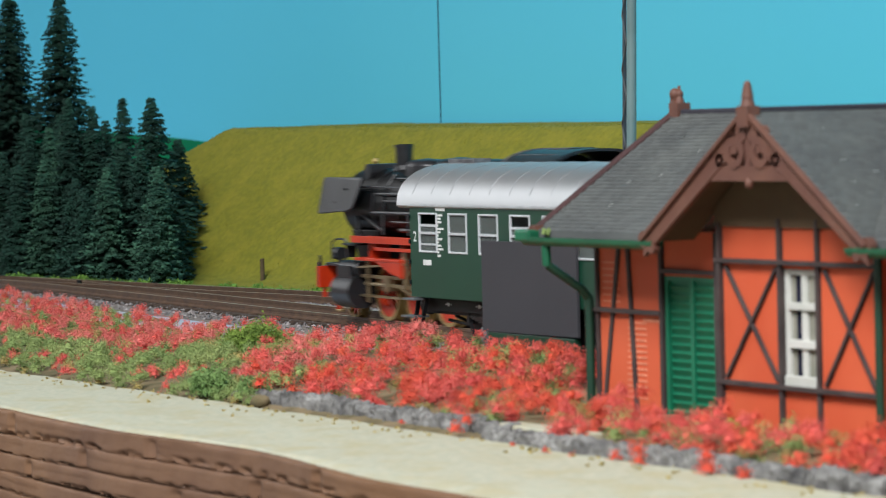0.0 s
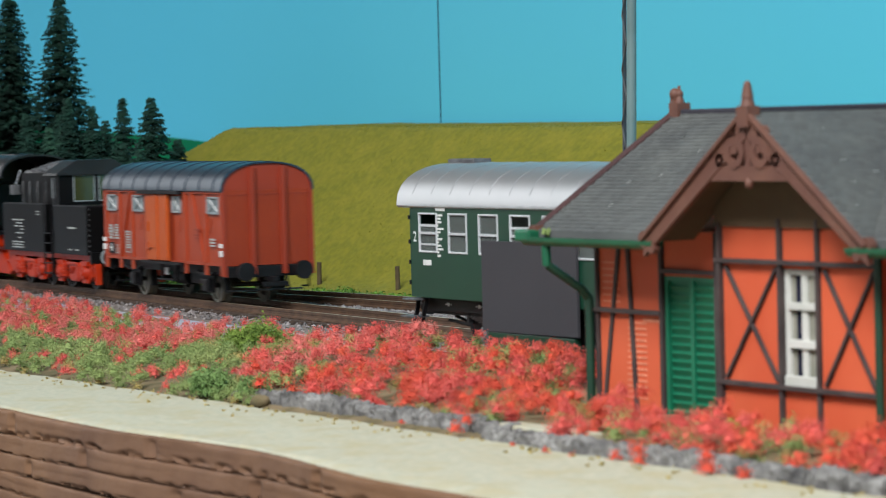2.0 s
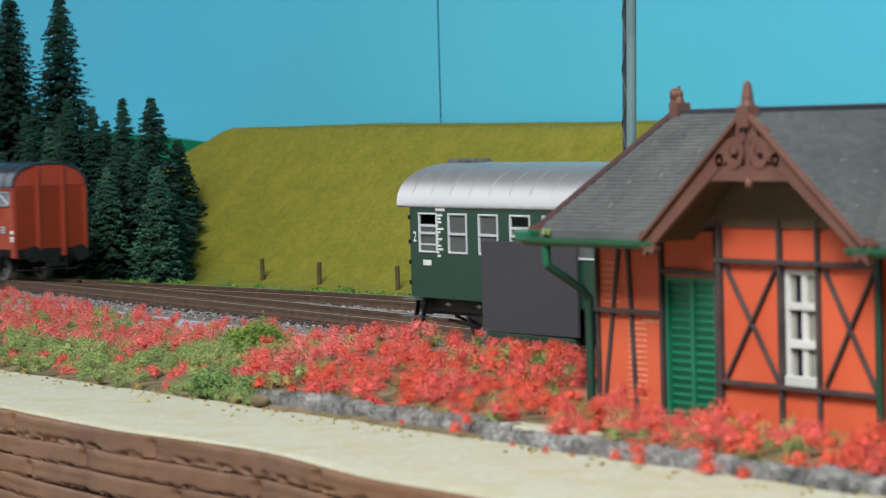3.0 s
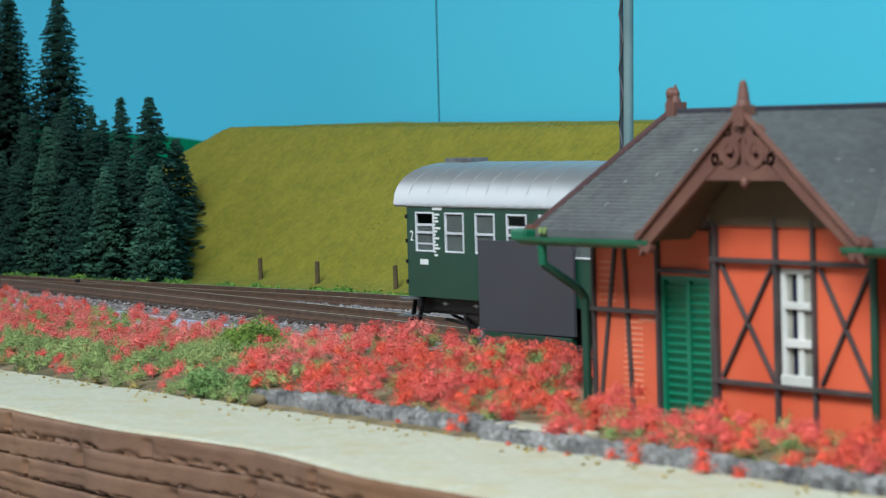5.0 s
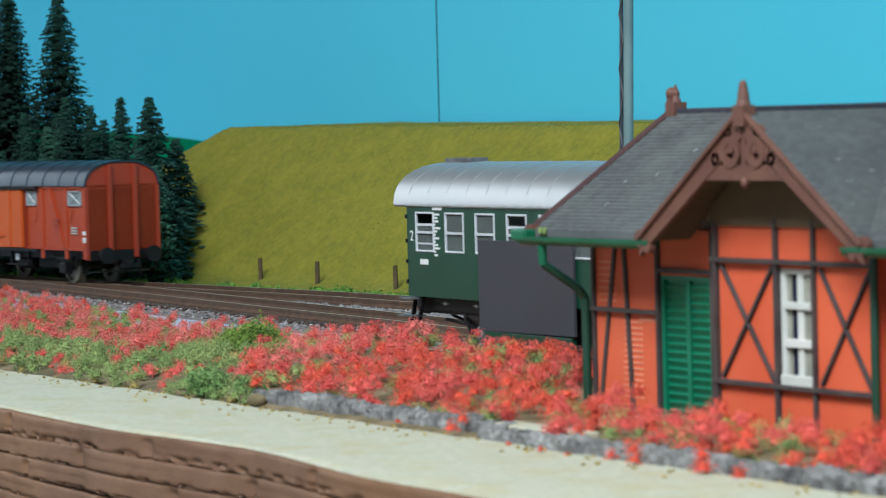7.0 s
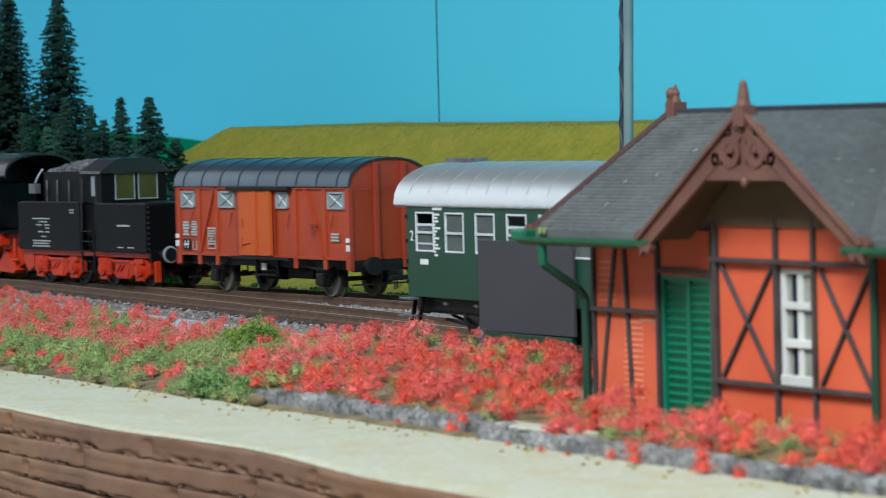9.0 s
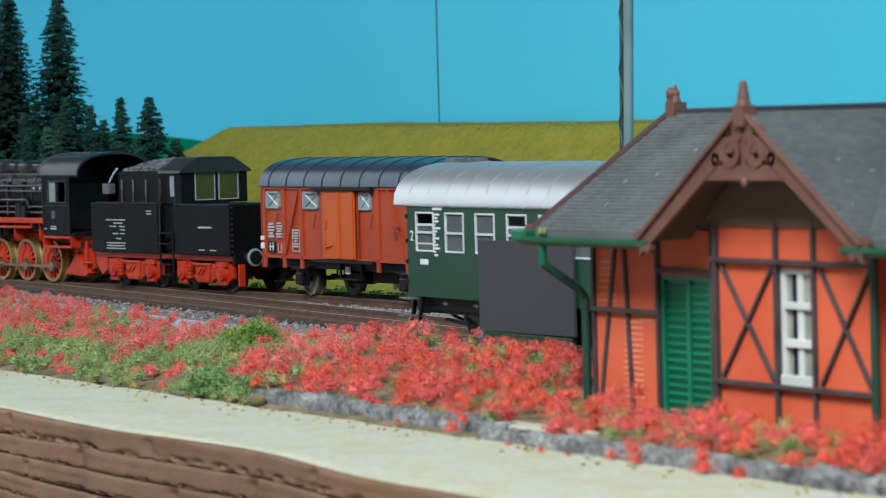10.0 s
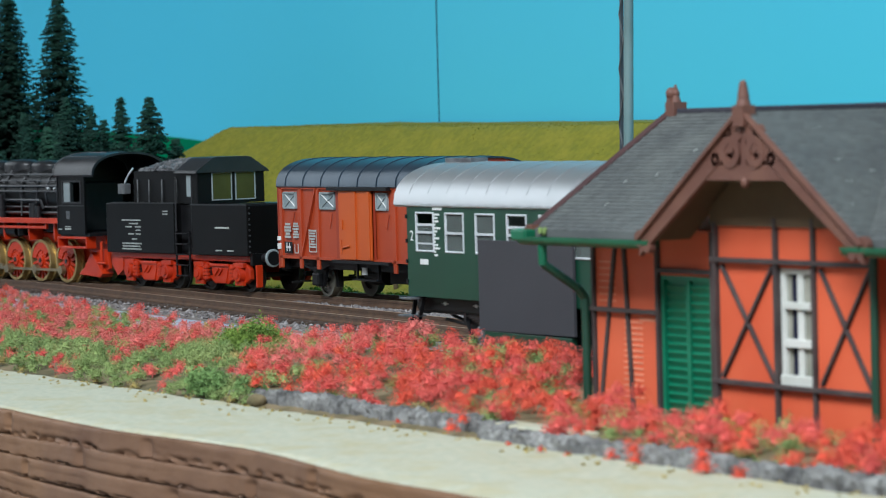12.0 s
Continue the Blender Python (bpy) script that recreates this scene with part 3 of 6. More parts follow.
def flower_bed():
    rnd = np.random.RandomState(21)
    red, orange, green, olive, pale = [], [], [], [], []
    n = 0
    while n < 3000:
        x, y = rnd.uniform(-330, 385), rnd.uniform(299, 432)
        if y > bed_back(x) - 1:
            continue
        if 208 < x < 370 and y > 334:
            continue
        front = y - (300 if x < 140 else 309 if x < 225 else 304)
        if front < 0:
            continue
        if 236 < x < 254 and y < 312.5:
            continue
        n += 1
        z = -5 + bed_height(x, y) * min(1, front / 8 + 0.15)
        patch = hashed(x, y, 0.05, 7) + 0.6 * hashed(x, y, 0.16, 8)
        split = 36 + 14 * hashed(x, 0, 0.03, 4) if x < 60 else (36 - (x - 60) * 0.42)
        r = rnd.uniform(1.4, 2.5) * (1.12 if x > 100 else 0.95)
        lift = rnd.uniform(0.0, 1.0) ** 1.5 * 4.2
        if front < split:
            if patch > 0.30:
                red.append((x, y, z + 0.8 + lift * 0.5, r * 0.8))
            elif rnd.rand() < 0.15:
                olive.append((x, y, z + 0.6, r * 0.8))
            else:
                green.append((x, y, z + 0.4 + lift * 0.8, r))
        else:
            if (patch < -0.1 or rnd.rand() < 0.22) if x < 90 else (patch < -0.42 or rnd.rand() < 0.17):
                (green if rnd.rand() < 0.66 else olive).append((x, y, z + 0.6 + lift * 0.5, r * 0.95))
            elif (x > 120 and rnd.rand() < 0.4) or x < -285:
                orange.append((x, y, z + 0.8 + lift, r))
            elif x < 120 and rnd.rand() < 0.5:
                pale.append((x, y, z + 0.8 + lift, r))
            else:
                red.append((x, y, z + 0.8 + lift, r))
    # clumps that have spilled over the kerb
    for x, y, z, r in ((231, 303, -1.4, 1.8), (231, 300.5, -3.0, 1.7), (292, 297.5, -3.4, 1.4), (299, 297.5, -1.8, 1.9), (301, 296.5, -3.4, 1.5), (318, 299, -1.2, 2.0),
                       (321, 297, -3.0, 2.2), (330, 298, -3.6, 1.8), (207, 302, -3.6, 0.8), (345, 304, 0, 2.0), (324, 303, 0.5, 2.2), (271, 296, -3.8, 0.9), (280, 296, -4, 0.9), (258, 297, -3.9, 0.8)):
        orange.append((x, y, z, r))
    for name, cs, mat, label, per in (("red_flowers", red, M_RED, "dense coral-red foam flowers in the bed", 540), ("orange_flowers", orange, M_ORANGE, "orange-red foam flowers in the bed", 540),
                                      ("pale_red_flowers", pale, M_PALERED, "paler pinkish-red foam flowers in the bed", 540),
                                      ("green_foliage", green, M_GREEN, "fresh green foam foliage in the bed", 540), ("dry_foliage", olive, M_OLIVE, "dry olive foliage between the flowers", 540)):
        s = Shape()
        tuft_cloud(rnd, cs, per, 0.09, s.v, s.f)
        solid(name, s, mat, label, "flowers" if "flower" in name else "foliage", "stuff")
    # crumbs fallen on the path and the kerb
    s = Shape()
    cs = [(rnd.uniform(-60, 380), 299.5 + abs(rnd.normal(0, 1)) * -4.5, -4.1, rnd.uniform(0.25, 0.6)) for _ in range(170)]
    tuft_cloud(rnd, cs, 60, 0.16, s.v, s.f)
    solid("fallen_crumbs", s, M_OLIVE, "small dry crumbs fallen on the path", "crumbs", "stuff")


M_PALERED = material("pale_red_flowers", rgb(222, 128, 118), 0.95, second=rgb(208, 104, 98), scale=120, bump=0, island=0.2)
flower_bed()


def bush(x, y, z, r, seed, mat, label):
    rnd = np.random.RandomState(seed)
    b = thing("bush", label, "bush", P(x, y, z))
    s = Shape()
    for i in range(7):
        a = 6.28 * i / 7
        s.rod((0, 0, 0), (math.cos(a) * r * 0.6, math.sin(a) * r * 0.6, r * 0.8), 0.25, 6, 0.1)
    part("stem", s, M_TRUNK, b)
    cs = []
    for i in range(18):
        d = rnd.normal(0, 1, 3)
        d /= np.linalg.norm(d)
        cs.append((d[0] * r * 0.62, d[1] * r * 0.62, r * 0.72 + d[2] * r * 0.45, r * rnd.uniform(0.32, 0.5)))
    s = Shape()
    tuft_cloud(rnd, cs, 320, 0.15, s.v, s.f)
    part("crown", s, mat, b)


bush(42, 352, -5.5, 8.6, 1, M_BUSH, "dark green foam bush among the flowers")
bush(22, 360, -4, 6.0, 2, M_BUSH, "dark green foam bush among the flowers")
bush(118, 303, -5, 5.5, 3, M_SAGE, "bluish green foam bush at the path's edge")
bush(133, 306, -5, 4.5, 4, M_SAGE, "bluish green foam bush at the path's edge")
bush(-32, 340, -4, 2.6, 6, M_FIR, "tiny dark green bush among the flowers")
bush(288, 325, -4, 3.2, 5, M_BUSH, "small dark green bush before the house")


def trackside_tufts():
    rnd = np.random.RandomState(8)
    cs = []
    for _ in range(330):
        x = rnd.uniform(-470, 60)
        y = max(track_rear(x), track_front(x)) + rnd.uniform(22, 36) + (rnd.uniform(0, 12) if rnd.rand() < 0.3 else 0)
        cs.append((x, y, -4.2 + rnd.uniform(0, 0.9), rnd.uniform(1.4, 2.8) * (1.5 if rnd.rand() < 0.12 else 1)))
    for x, y, r in ((-409, 500, 5.0), (-405, 503, 3.6), (-352, 514, 4.4), (-346, 516, 3.2), (-318, 520, 3.4), (-250, 534, 3.2), (-262, 530, 3.0)):
        cs.append((x, y, -4, r))
    s = Shape()
    tuft_cloud(rnd, cs, 90, 0.3, s.v, s.f, 0.7)
    solid("grass_tufts", s, M_TUFT, "light green grass tufts beside the rear track", "grass", "stuff")
    s = Shape()
    xs = [-470 + 6 * i for i in range(92)]
    top = lambda x: max(track_rear(x), track_front(x))
    for j, (a, b) in enumerate(((19, -5.0), (24, -4.3), (34, -4.1), (75, -4.6))):
        s.v += [(x, top(x) + a + 1.5 * hashed(x, a, 0.06), b + 0.3 * hashed(x, a, 0.2)) for x in xs]
    m = len(xs)
    s.f = [(j * m + i, j * m + i + 1, (j + 1) * m + i + 1, (j + 1) * m + i) for j in range(3) for i in range(m - 1)]
    solid("verge", s, M_VERGE, "mossy green verge along the rear track", "verge", "structure", smooth=60)


M_TUFT = material("tuft_green", rgb(112, 150, 58), 0.9, second=rgb(88, 130, 56), scale=60, bump=0, island=0.25)
M_VERGE = material("verge_green", rgb(134, 144, 60), 0.97, second=rgb(106, 126, 52), scale=90, fine=1500, bump=0.8)
trackside_tufts()


def fir_meshes(seed, h, r, frost):
    """Trunk and crown of a fir h tall, r wide at the foot: whorls of flat drooping twigs with ragged tips."""
    rnd = random.Random(seed)
    trunk = Shape().rod((0, 0, 0), (0, 0, h * 0.97), r * 0.075, 8, 0.12)
    s = Shape()
    z = h * 0.03
    while z < h * 0.995:
        f = 1 - z / h
        rad = r * (f ** 0.85) * rnd.uniform(0.78, 1.14) + 1.5
        n = max(5, int(6 + rad * 0.75))
        for i in range(n):
            a = 6.283 * (i + rnd.uniform(-0.35, 0.35)) / n + z
            lng = rad * rnd.uniform(0.72, 1.12)
            c, d = math.cos(a), math.sin(a)
            lift = rnd.uniform(-0.02, 0.16) * lng
            z0 = z + rnd.uniform(-0.5, 0.5)
            for k in range(4):
                q0, q1 = k / 4, (k + 1) / 4
                w0 = (1.35 - 0.7 * abs(q0 - 0.45)) * min(1.5, 0.24 * lng + 0.35)
                x0, x1 = lng * q0 * 0.97, lng * q1
                h0, h1 = z0 + lift * q0 * 2 - lng * 0.16 * q0 * q0, z0 + lift * q1 * 2 - lng * 0.16 * q1 * q1
                for e in (-1, 1):
                    o = len(s.v)
                    j = rnd.uniform(-0.25, 0.25)
                    tip = rnd.uniform(0.7, 1.25)
                    s.v += [(c * x0, d * x0, h0 + 0.25), (c * x1, d * x1, h1 + 0.25), (c * (x1 * 0.5 + x0 * 0.5) - d * e * w0 * tip, d * (x1 * 0.5 + x0 * 0.5) + c * e * w0 * tip, (h0 + h1) / 2 - 0.45 + j),
                            (c * x1 * 0.9 - d * e * w0 * 0.6, d * x1 * 0.9 + c * e * w0 * 0.6, h1 - 0.7 + j)]
                    s.f += [(o, o + 1, o + 2), (o, o + 2, o + 3)]
            # hanging fringe at the tip
            o = len(s.v)
            zt = z0 + lift * 2 - lng * 0.16
            s.v += [(c * lng * 0.8 - d * 0.8, d * lng * 0.8 + c * 0.8, zt + 0.2), (c * lng * 0.8 + d * 0.8, d * lng * 0.8 - c * 0.8, zt + 0.2), (c * lng * 1.06, d * lng * 1.06, zt - 0.8 + rnd.uniform(-.3, .3))]
            s.f += [(o, o + 1, o + 2)]
        z += (1.25 + 0.5 * rnd.random()) * (0.75 + 0.5 * f)
    return mesh_of("trunk", trunk, M_TRUNK, smooth=40), mesh_of("crown", s, M_FIRLIGHT if frost else M_FIR)


def firs():
    # x, y, height, foot radius, frosted, seed
    rows = [(-565, 533, 125, 28, 0, 1), (-532, 545, 121, 28, 0, 2), (-464, 520, 72, 13, 0, 3), (-464, 532, 68, 14, 0, 4), (-461, 545, 71.5, 13, 0, 5),
            (-422.6, 540, 71, 22, 0, 6), (-409, 512, 42.5, 13, 1, 7), (-371.3, 516, 43.5, 12, 1, 8), (-499, 524, 60, 13, 1, 9), (-507, 518, 56, 13, 0, 10),
            (-520, 512, 50, 12, 0, 11), (-468.6, 510, 45.5, 11, 1, 12), (-470.6, 528, 58.5, 12, 1, 13), (-412, 530, 50, 14, 0, 14), (-600, 520, 70, 14, 0, 15),
            (-488, 506, 44, 11, 0, 16), (-537, 530, 66, 15, 0, 20), (-474.7, 522, 58.6, 12, 1, 21), (-480, 545, 62, 14, 0, 22), (-440, 560, 54, 16, 0, 23), (-545, 506, 46, 12, 0, 24),
            (-424, 508, 34, 10, 0, 25), (-512, 535, 66, 15, 0, 26), (-425, 520, 46, 13, 0, 17), (-560, 512, 56, 13, 0, 18), (-590, 545, 100, 20, 0, 19),
            (-399, 533, 34, 14, 0, 27), (-448, 514, 38, 12, 0, 28), (-390, 526, 36, 12, 0, 29), (-436, 532, 52, 15, 0, 30)]
    for x, y, h, r, frost, seed in rows:
        t = thing("fir_tree", "tall dark green model fir with drooping whorls" if h > 100 else ("small frosted green model fir at the forest edge" if frost else "dark green model fir in the forest"),
                  "tree", P(x, y, -5, -1.2, 0.7, seed * 40), "firs of the forest")
        tm, cm = fir_meshes(seed, h + 5, r, frost)
        for nm, me in (("trunk", tm), ("crown", cm)):
            o = new(nm, me)
            o.parent = t


firs()


# ---- mast ----
def mast():
    t = thing("catenary_mast", "tall grey-green mast with a dark lattice side", "mast", P(80.5, 440, -5, -1.1, 0.65, 0))
    part("pole", Shape().rod((1.4, 0, 0), (1.7, 0, 130), 1.35, 20, 1.2), M_MAST, t, smooth=40)
    part("channel", Shape().box(-1.9, -1.2, -0.5, 0.3, 0, 130), M_MASTDARK, t, "dark steel channel")
    s = Shape()
    for i in range(9):
        z = 4 + 14 * i
        s.beam((-1.7, -0.7, z), (0.2, -0.7, z + 7), 0.4, 0.25, (0, 1, 0))
        s.beam((0.2, -0.7, z + 7), (-1.7, -0.7, z + 14), 0.4, 0.25, (0, 1, 0))
    part("lattice", s, M_STEP, t, "pale zigzag lattice")
    part("base_plate", Shape().box(-5, 5, -4, 4, -0.2, 3), M_KERB, t, bevel=0.3)


mast()


# ---- passenger coach ----
def arch(half, z0, rise, n=14, power=2.3):
    """Outline of a barrel roof from the near to the far eaves."""
    return [(-half * math.copysign(abs(math.cos(math.pi * i / n)) ** (2 / power), math.cos(math.pi * i / n)), z0 + rise * math.sin(math.pi * i / n) ** (2 / power)) for i in range(n + 1)]


def coach():
    # local x runs from the visible end; near side y = 0
    t = thing("passenger_coach", "dark green passenger coach with a silver roof on the siding", "railway coach", P(83, 375, 0, 0, 0, -1.72))
    n_len, wid, zb, zt = 122.0, 33.0, 14.0, 36.6
    xs = [4.9 + 15.05 * i for i in range(8)]
    ww, w0, w1 = 9.2, 25.0, 34.7
    body = Shape()
    edge = [0.0]
    for x in xs:
        edge += [x, x + ww]
    edge.append(n_len)
    for side_y in (0.0, wid - 0.8):
        y0, y1 = side_y, side_y + 0.8
        body.box(0, n_len, y0, y1, zb, w0)
        body.box(0, n_len, y0, y1, w1, zt)
        for a, b in zip(edge[0::2], edge[1::2]):
            body.box(a, b, y0, y1, w0, w1)
    body.box(0, 0.8, 0.8, wid - 0.8, zb, zt + 3)
    body.box(n_len - 0.8, n_len, 0.8, wid - 0.8, zb, zt + 3)
    body.box(0.8, n_len - 0.8, 0.8, wid - 0.8, zb, zb + 0.8)
    part("body", body, M_COACH, t)
    inner = Shape().box(1, n_len - 1, wid * 0.5, wid * 0.5 + 0.6, zb + 1, zt)
    for k in range(7):
        inner.box(15.05 * k + 0.2, 15.05 * k + 2.2, 2, 14, zb + 0.8, 27)
    part("interior", inner, M_DIM, t, "grey seats and partition")
    out = arch(wid / 2 + 0.5, zt - 0.2, 10.1)
    inn = [(y * 0.965, z - 0.55) for y, z in out]
    s = Shape().prism_x([(y + wid / 2, z) for y, z in out + inn[::-1]], -6.0, n_len + 6)
    roof = part("roof", s, M_SILVER, t, "bright silver barrel roof", smooth=35)
    for k in range(13):
        x = 2 + 9.6 * k
        s = Shape()
        pts = [(x, y * 1.003 + wid / 2, z + 0.06) for y, z in out[1:-1]]
        s.pipe(pts, 0.07, 5)
        part("roof_seam", s, M_SILVER, roof, "fine raised roof seam")
    part("gutter_edge", Shape().box(0, n_len, -0.55, -0.05, zt - 0.35, zt + 0.15), M_SEAM, roof)
    part("roof_vent", Shape().box(-5.5, 8, wid / 2 - 2.5, wid / 2 + 2.5, zt + 9.6, zt + 10.9), M_STEP, roof, "flat grey roof hatch", bevel=0.25)
    for i, x in enumerate(xs):
        fr = Shape()
        b = 0.44
        fr.frame_y(x - 0.1, x + ww + 0.1, w0, w1, b, -0.3, 0.35)
        drop = i in (0, 3, 6)
        zm = w0 + 4.75
        w = part("window", fr, M_CHROME, t, "aluminium window with lowered upper sash" if drop else "two-part aluminium window", bevel=0.12)
        part("sash_bar", Shape().box(x + b, x + ww - b, -0.28, 0.3, zm - 0.28, zm + 0.28), M_CHROME, w)
        if drop:
            part("sash_bar", Shape().box(x + b, x + ww - b, 0.0, 0.34, w1 - 3.4, w1 - 2.8), M_CHROME, w)
            part("sash_bar", Shape().box(x + b, x + ww - b, 0.0, 0.34, w0 + 1.8, w0 + 2.2), M_CHROME, w)
        pn = Shape().box(x + b, x + ww - b, 0.12, 0.2, w0 + b, zm - 0.32)
        p = part("pane", pn, M_PANE, w)
        p.visible_shadow = False
        if not drop:
            p = part("pane", Shape().box(x + b, x + ww - b, 0.12, 0.2, zm + 0.32, w1 - b), M_PANE, w)
            p.visible_shadow = False
        else:
            p = part("pane", Shape().box(x + b, x + ww - b, 0.12, 0.2, zm + 0.32, w1 - 3.4), M_PANE, w)
            p.visible_shadow = False
    # class numeral
    cu = bpy.data.curves.new("class_numeral", "FONT")
    cu.body, cu.size, cu.extrude = "2", 3.6 * K, 0.05 * K
    o = new("class_numeral", cu)
    o.parent = t
    o.matrix_basis = P(1.7, -0.08, 27.6, 90, 0, 0)
    cu.materials.append(M_WHITE)
    txt = Shape()
    for x0, w in ((13.6, 0.9), (14.7, 0.5), (15.4, 1.2), (16.8, 0.7), (17.7, 0.6)):
        txt.box(x0, x0 + w, -0.13, -0.01, 35.2, 36.2)
    z = 34.4
    for n in (2.6, 1.6, 2.0, 1.0, 3.0, 1.4, 1.0, 2.2, 1.1, 1.6, 2.6, 1.1, 1.4):
        txt.box(14.3, 14.3 + n * 0.55, -0.13, -0.01, z - 0.5, z)
        if n > 1.3:
            txt.box(14.5 + n * 0.55, 14.4 + n, -0.13, -0.01, z - 0.5, z)
        z -= 0.82
    part("lettering", txt, M_WHITE, t, "small white side lettering")
    part("plate", Shape().box(6.8, 10.8, -0.15, 0.0, 21.9, 23.2), M_WHITE, t, "white label plate")
    # underframe
    part("solebar", Shape().box(0.5, n_len - 0.5, 2.5, 4.0, 10.6, 14.0).box(0.5, n_len - 0.5, wid - 4, wid - 2.5, 10.6, 14.0).box(0, 1.2, 3, wid - 3, 10.4, 14), M_BLACK, t, bevel=0.15)
    mk = Shape()
    for x in (14.5, 30):
        mk.beam((x - 1.6, 2.35, 12.4), (x + 1.6, 2.35, 12.4), 0.18, 0.1, (0, 0, 1)).box(x - .5, x + .5, 2.3, 2.45, 12.0, 12.8)
    part("chassis_marks", mk, M_WHITE, t, "fine white chassis marks")
    part("queen_post", Shape().box(0.8, n_len - 0.8, 3.2, 4.4, 9.9, 10.7).box(8, n_len - 8, 6, wid - 6, 10.4, 13.8), M_BLACK, t)
    for x in (32, 90):
        part("axle_guard", Shape().prism_y([(x - 9.8, 11), (x - 9.2, 6.8), (x - 6.4, 5.2), (x - 3.2, 5.6), (x - 2.6, 3.0), (x + 2.6, 3.0), (x + 3.2, 5.6), (x + 6.4, 5.2), (x + 9.2, 6.8), (x + 9.8, 11)], 4.4, 5.4), M_BLACK, t, bevel=0.12)
        part("axle_box", Shape().box(x - 1.9, x + 1.9, 2.4, 4.5, 3.8, 7.6).rod((x, 2.0, 5.6), (x, 2.6, 5.6), 1.2, 14), M_STEP, t, "worn grey axle box", bevel=0.3)
        sp = Shape()
        for k in range(5):
            sp.box(x - 8.6 + 1.5 * k, x + 8.6 - 1.5 * k, 3.0, 4.2, 9.6 - 0.42 * k, 9.95 - 0.42 * k)
        part("leaf_spring", sp, M_LOCOGREY, t)
        for e in (-1, 1):
            part("spring_hanger", Shape().box(x + e * 8.8 - 0.6, x + e * 8.8 + 0.6, 2.9, 4.3, 8.0, 11).beam((x + e * 8.4, 3.4, 8.4), (x + e * 5.2, 3.4, 3.4), 0.8, 0.6, (0, 1, 0)), M_BLACK, t)
            part("brake_block", Shape().prism_y([(x + e * 6.2, 3), (x + e * 7.6, 3.4), (x + e * 7.4, 8.6), (x + e * 6.4, 8.6)], 7.2, 9.2), M_BLACK, t)
        ws = Shape().ring((x, 5.6), 7.0, 9.0, 0.0, 5.6, 28).ring((x, 5.6), wid - 9.0, wid - 7.0, 0.0, 5.6, 28).rod((x, 7, 5.6), (x, wid - 7, 5.6), 0.8, 10)
        part("wheelset", ws, M_WHEEL, t, smooth=35)
    part("battery_box", Shape().box(46, 58, 3.4, 9, 4.6, 10.6).box(66, 76, 3.4, 9, 5.2, 10.6), M_BLACK, t, bevel=0.3)
    part("brake_rod", Shape().pipe([(10, 5, 8.4), (24, 5, 7.2), (60, 5, 7.2)], 0.4, 6).pipe([(6, 9, 9), (20, 9, 6.4)], 0.4, 6), M_BLACK, t)
    # corner steps with hangers
    for z, x0, x1 in ((13.2, -1.4, 5.0), (8.9, -2.4, 4.6)):
        part("step", Shape().box(x0, x1, -2.0, 2.4, z, z + 0.5), M_STEP, t, "grey footboard", bevel=0.1)
    part("step_hanger", Shape().beam((2.2, 0.8, 13.4), (0.8, 0.2, 6.6), 1.0, 0.5, (0, 1, 0)), M_BLACK, t)
    part("step_hanger", Shape().beam((5.6, 1.2, 13.6), (3.6, 0.6, 6.6), 1.0, 0.5, (0, 1, 0)), M_BLACK, t)
    for y in (8, wid - 8):
        part("buffer", Shape().rod((0, y, 11.5), (-5, y, 11.5), 1.2, 14).rod((-5, y, 11.5), (-6, y, 11.5), 2.6, 18), M_BLACK, t, smooth=40)
    s = Shape()
    for z in (17, 22, 27, 33):
        s.box(-0.35, 0.25, -0.35, 0.15, z, z + 1.0)
    part("door_hinge", s, M_BLACK, t)


coach()


def card_panel():
    """A dark card that stands on edge in front of the coach."""
    s = Shape().prism_y([(0, 0), (43.6, 0.4), (43.4, 21.4), (0.0, 21.3)], -0.4, 0.4)
    t = thing("card_panel", "dark grey card panel standing before the green coach", "panel", P(120.6, 373.2, 7.2, 0, 0, -1.7))
    part("sheet", s, M_BOARD, t, bevel=0.08)
    part("base_strip", Shape().box(1.6, 42.0, -0.2, 1.4, -11.8, -0.05), M_COACH, t, "dark green strip under the card", bevel=0.15)
    part("edge_mark", Shape().box(1.6, 2.2, -0.32, -0.1, -6, -0.6).box(8.5, 8.8, -0.32, -0.1, -4, -1.4), M_STEP, t)


card_panel()


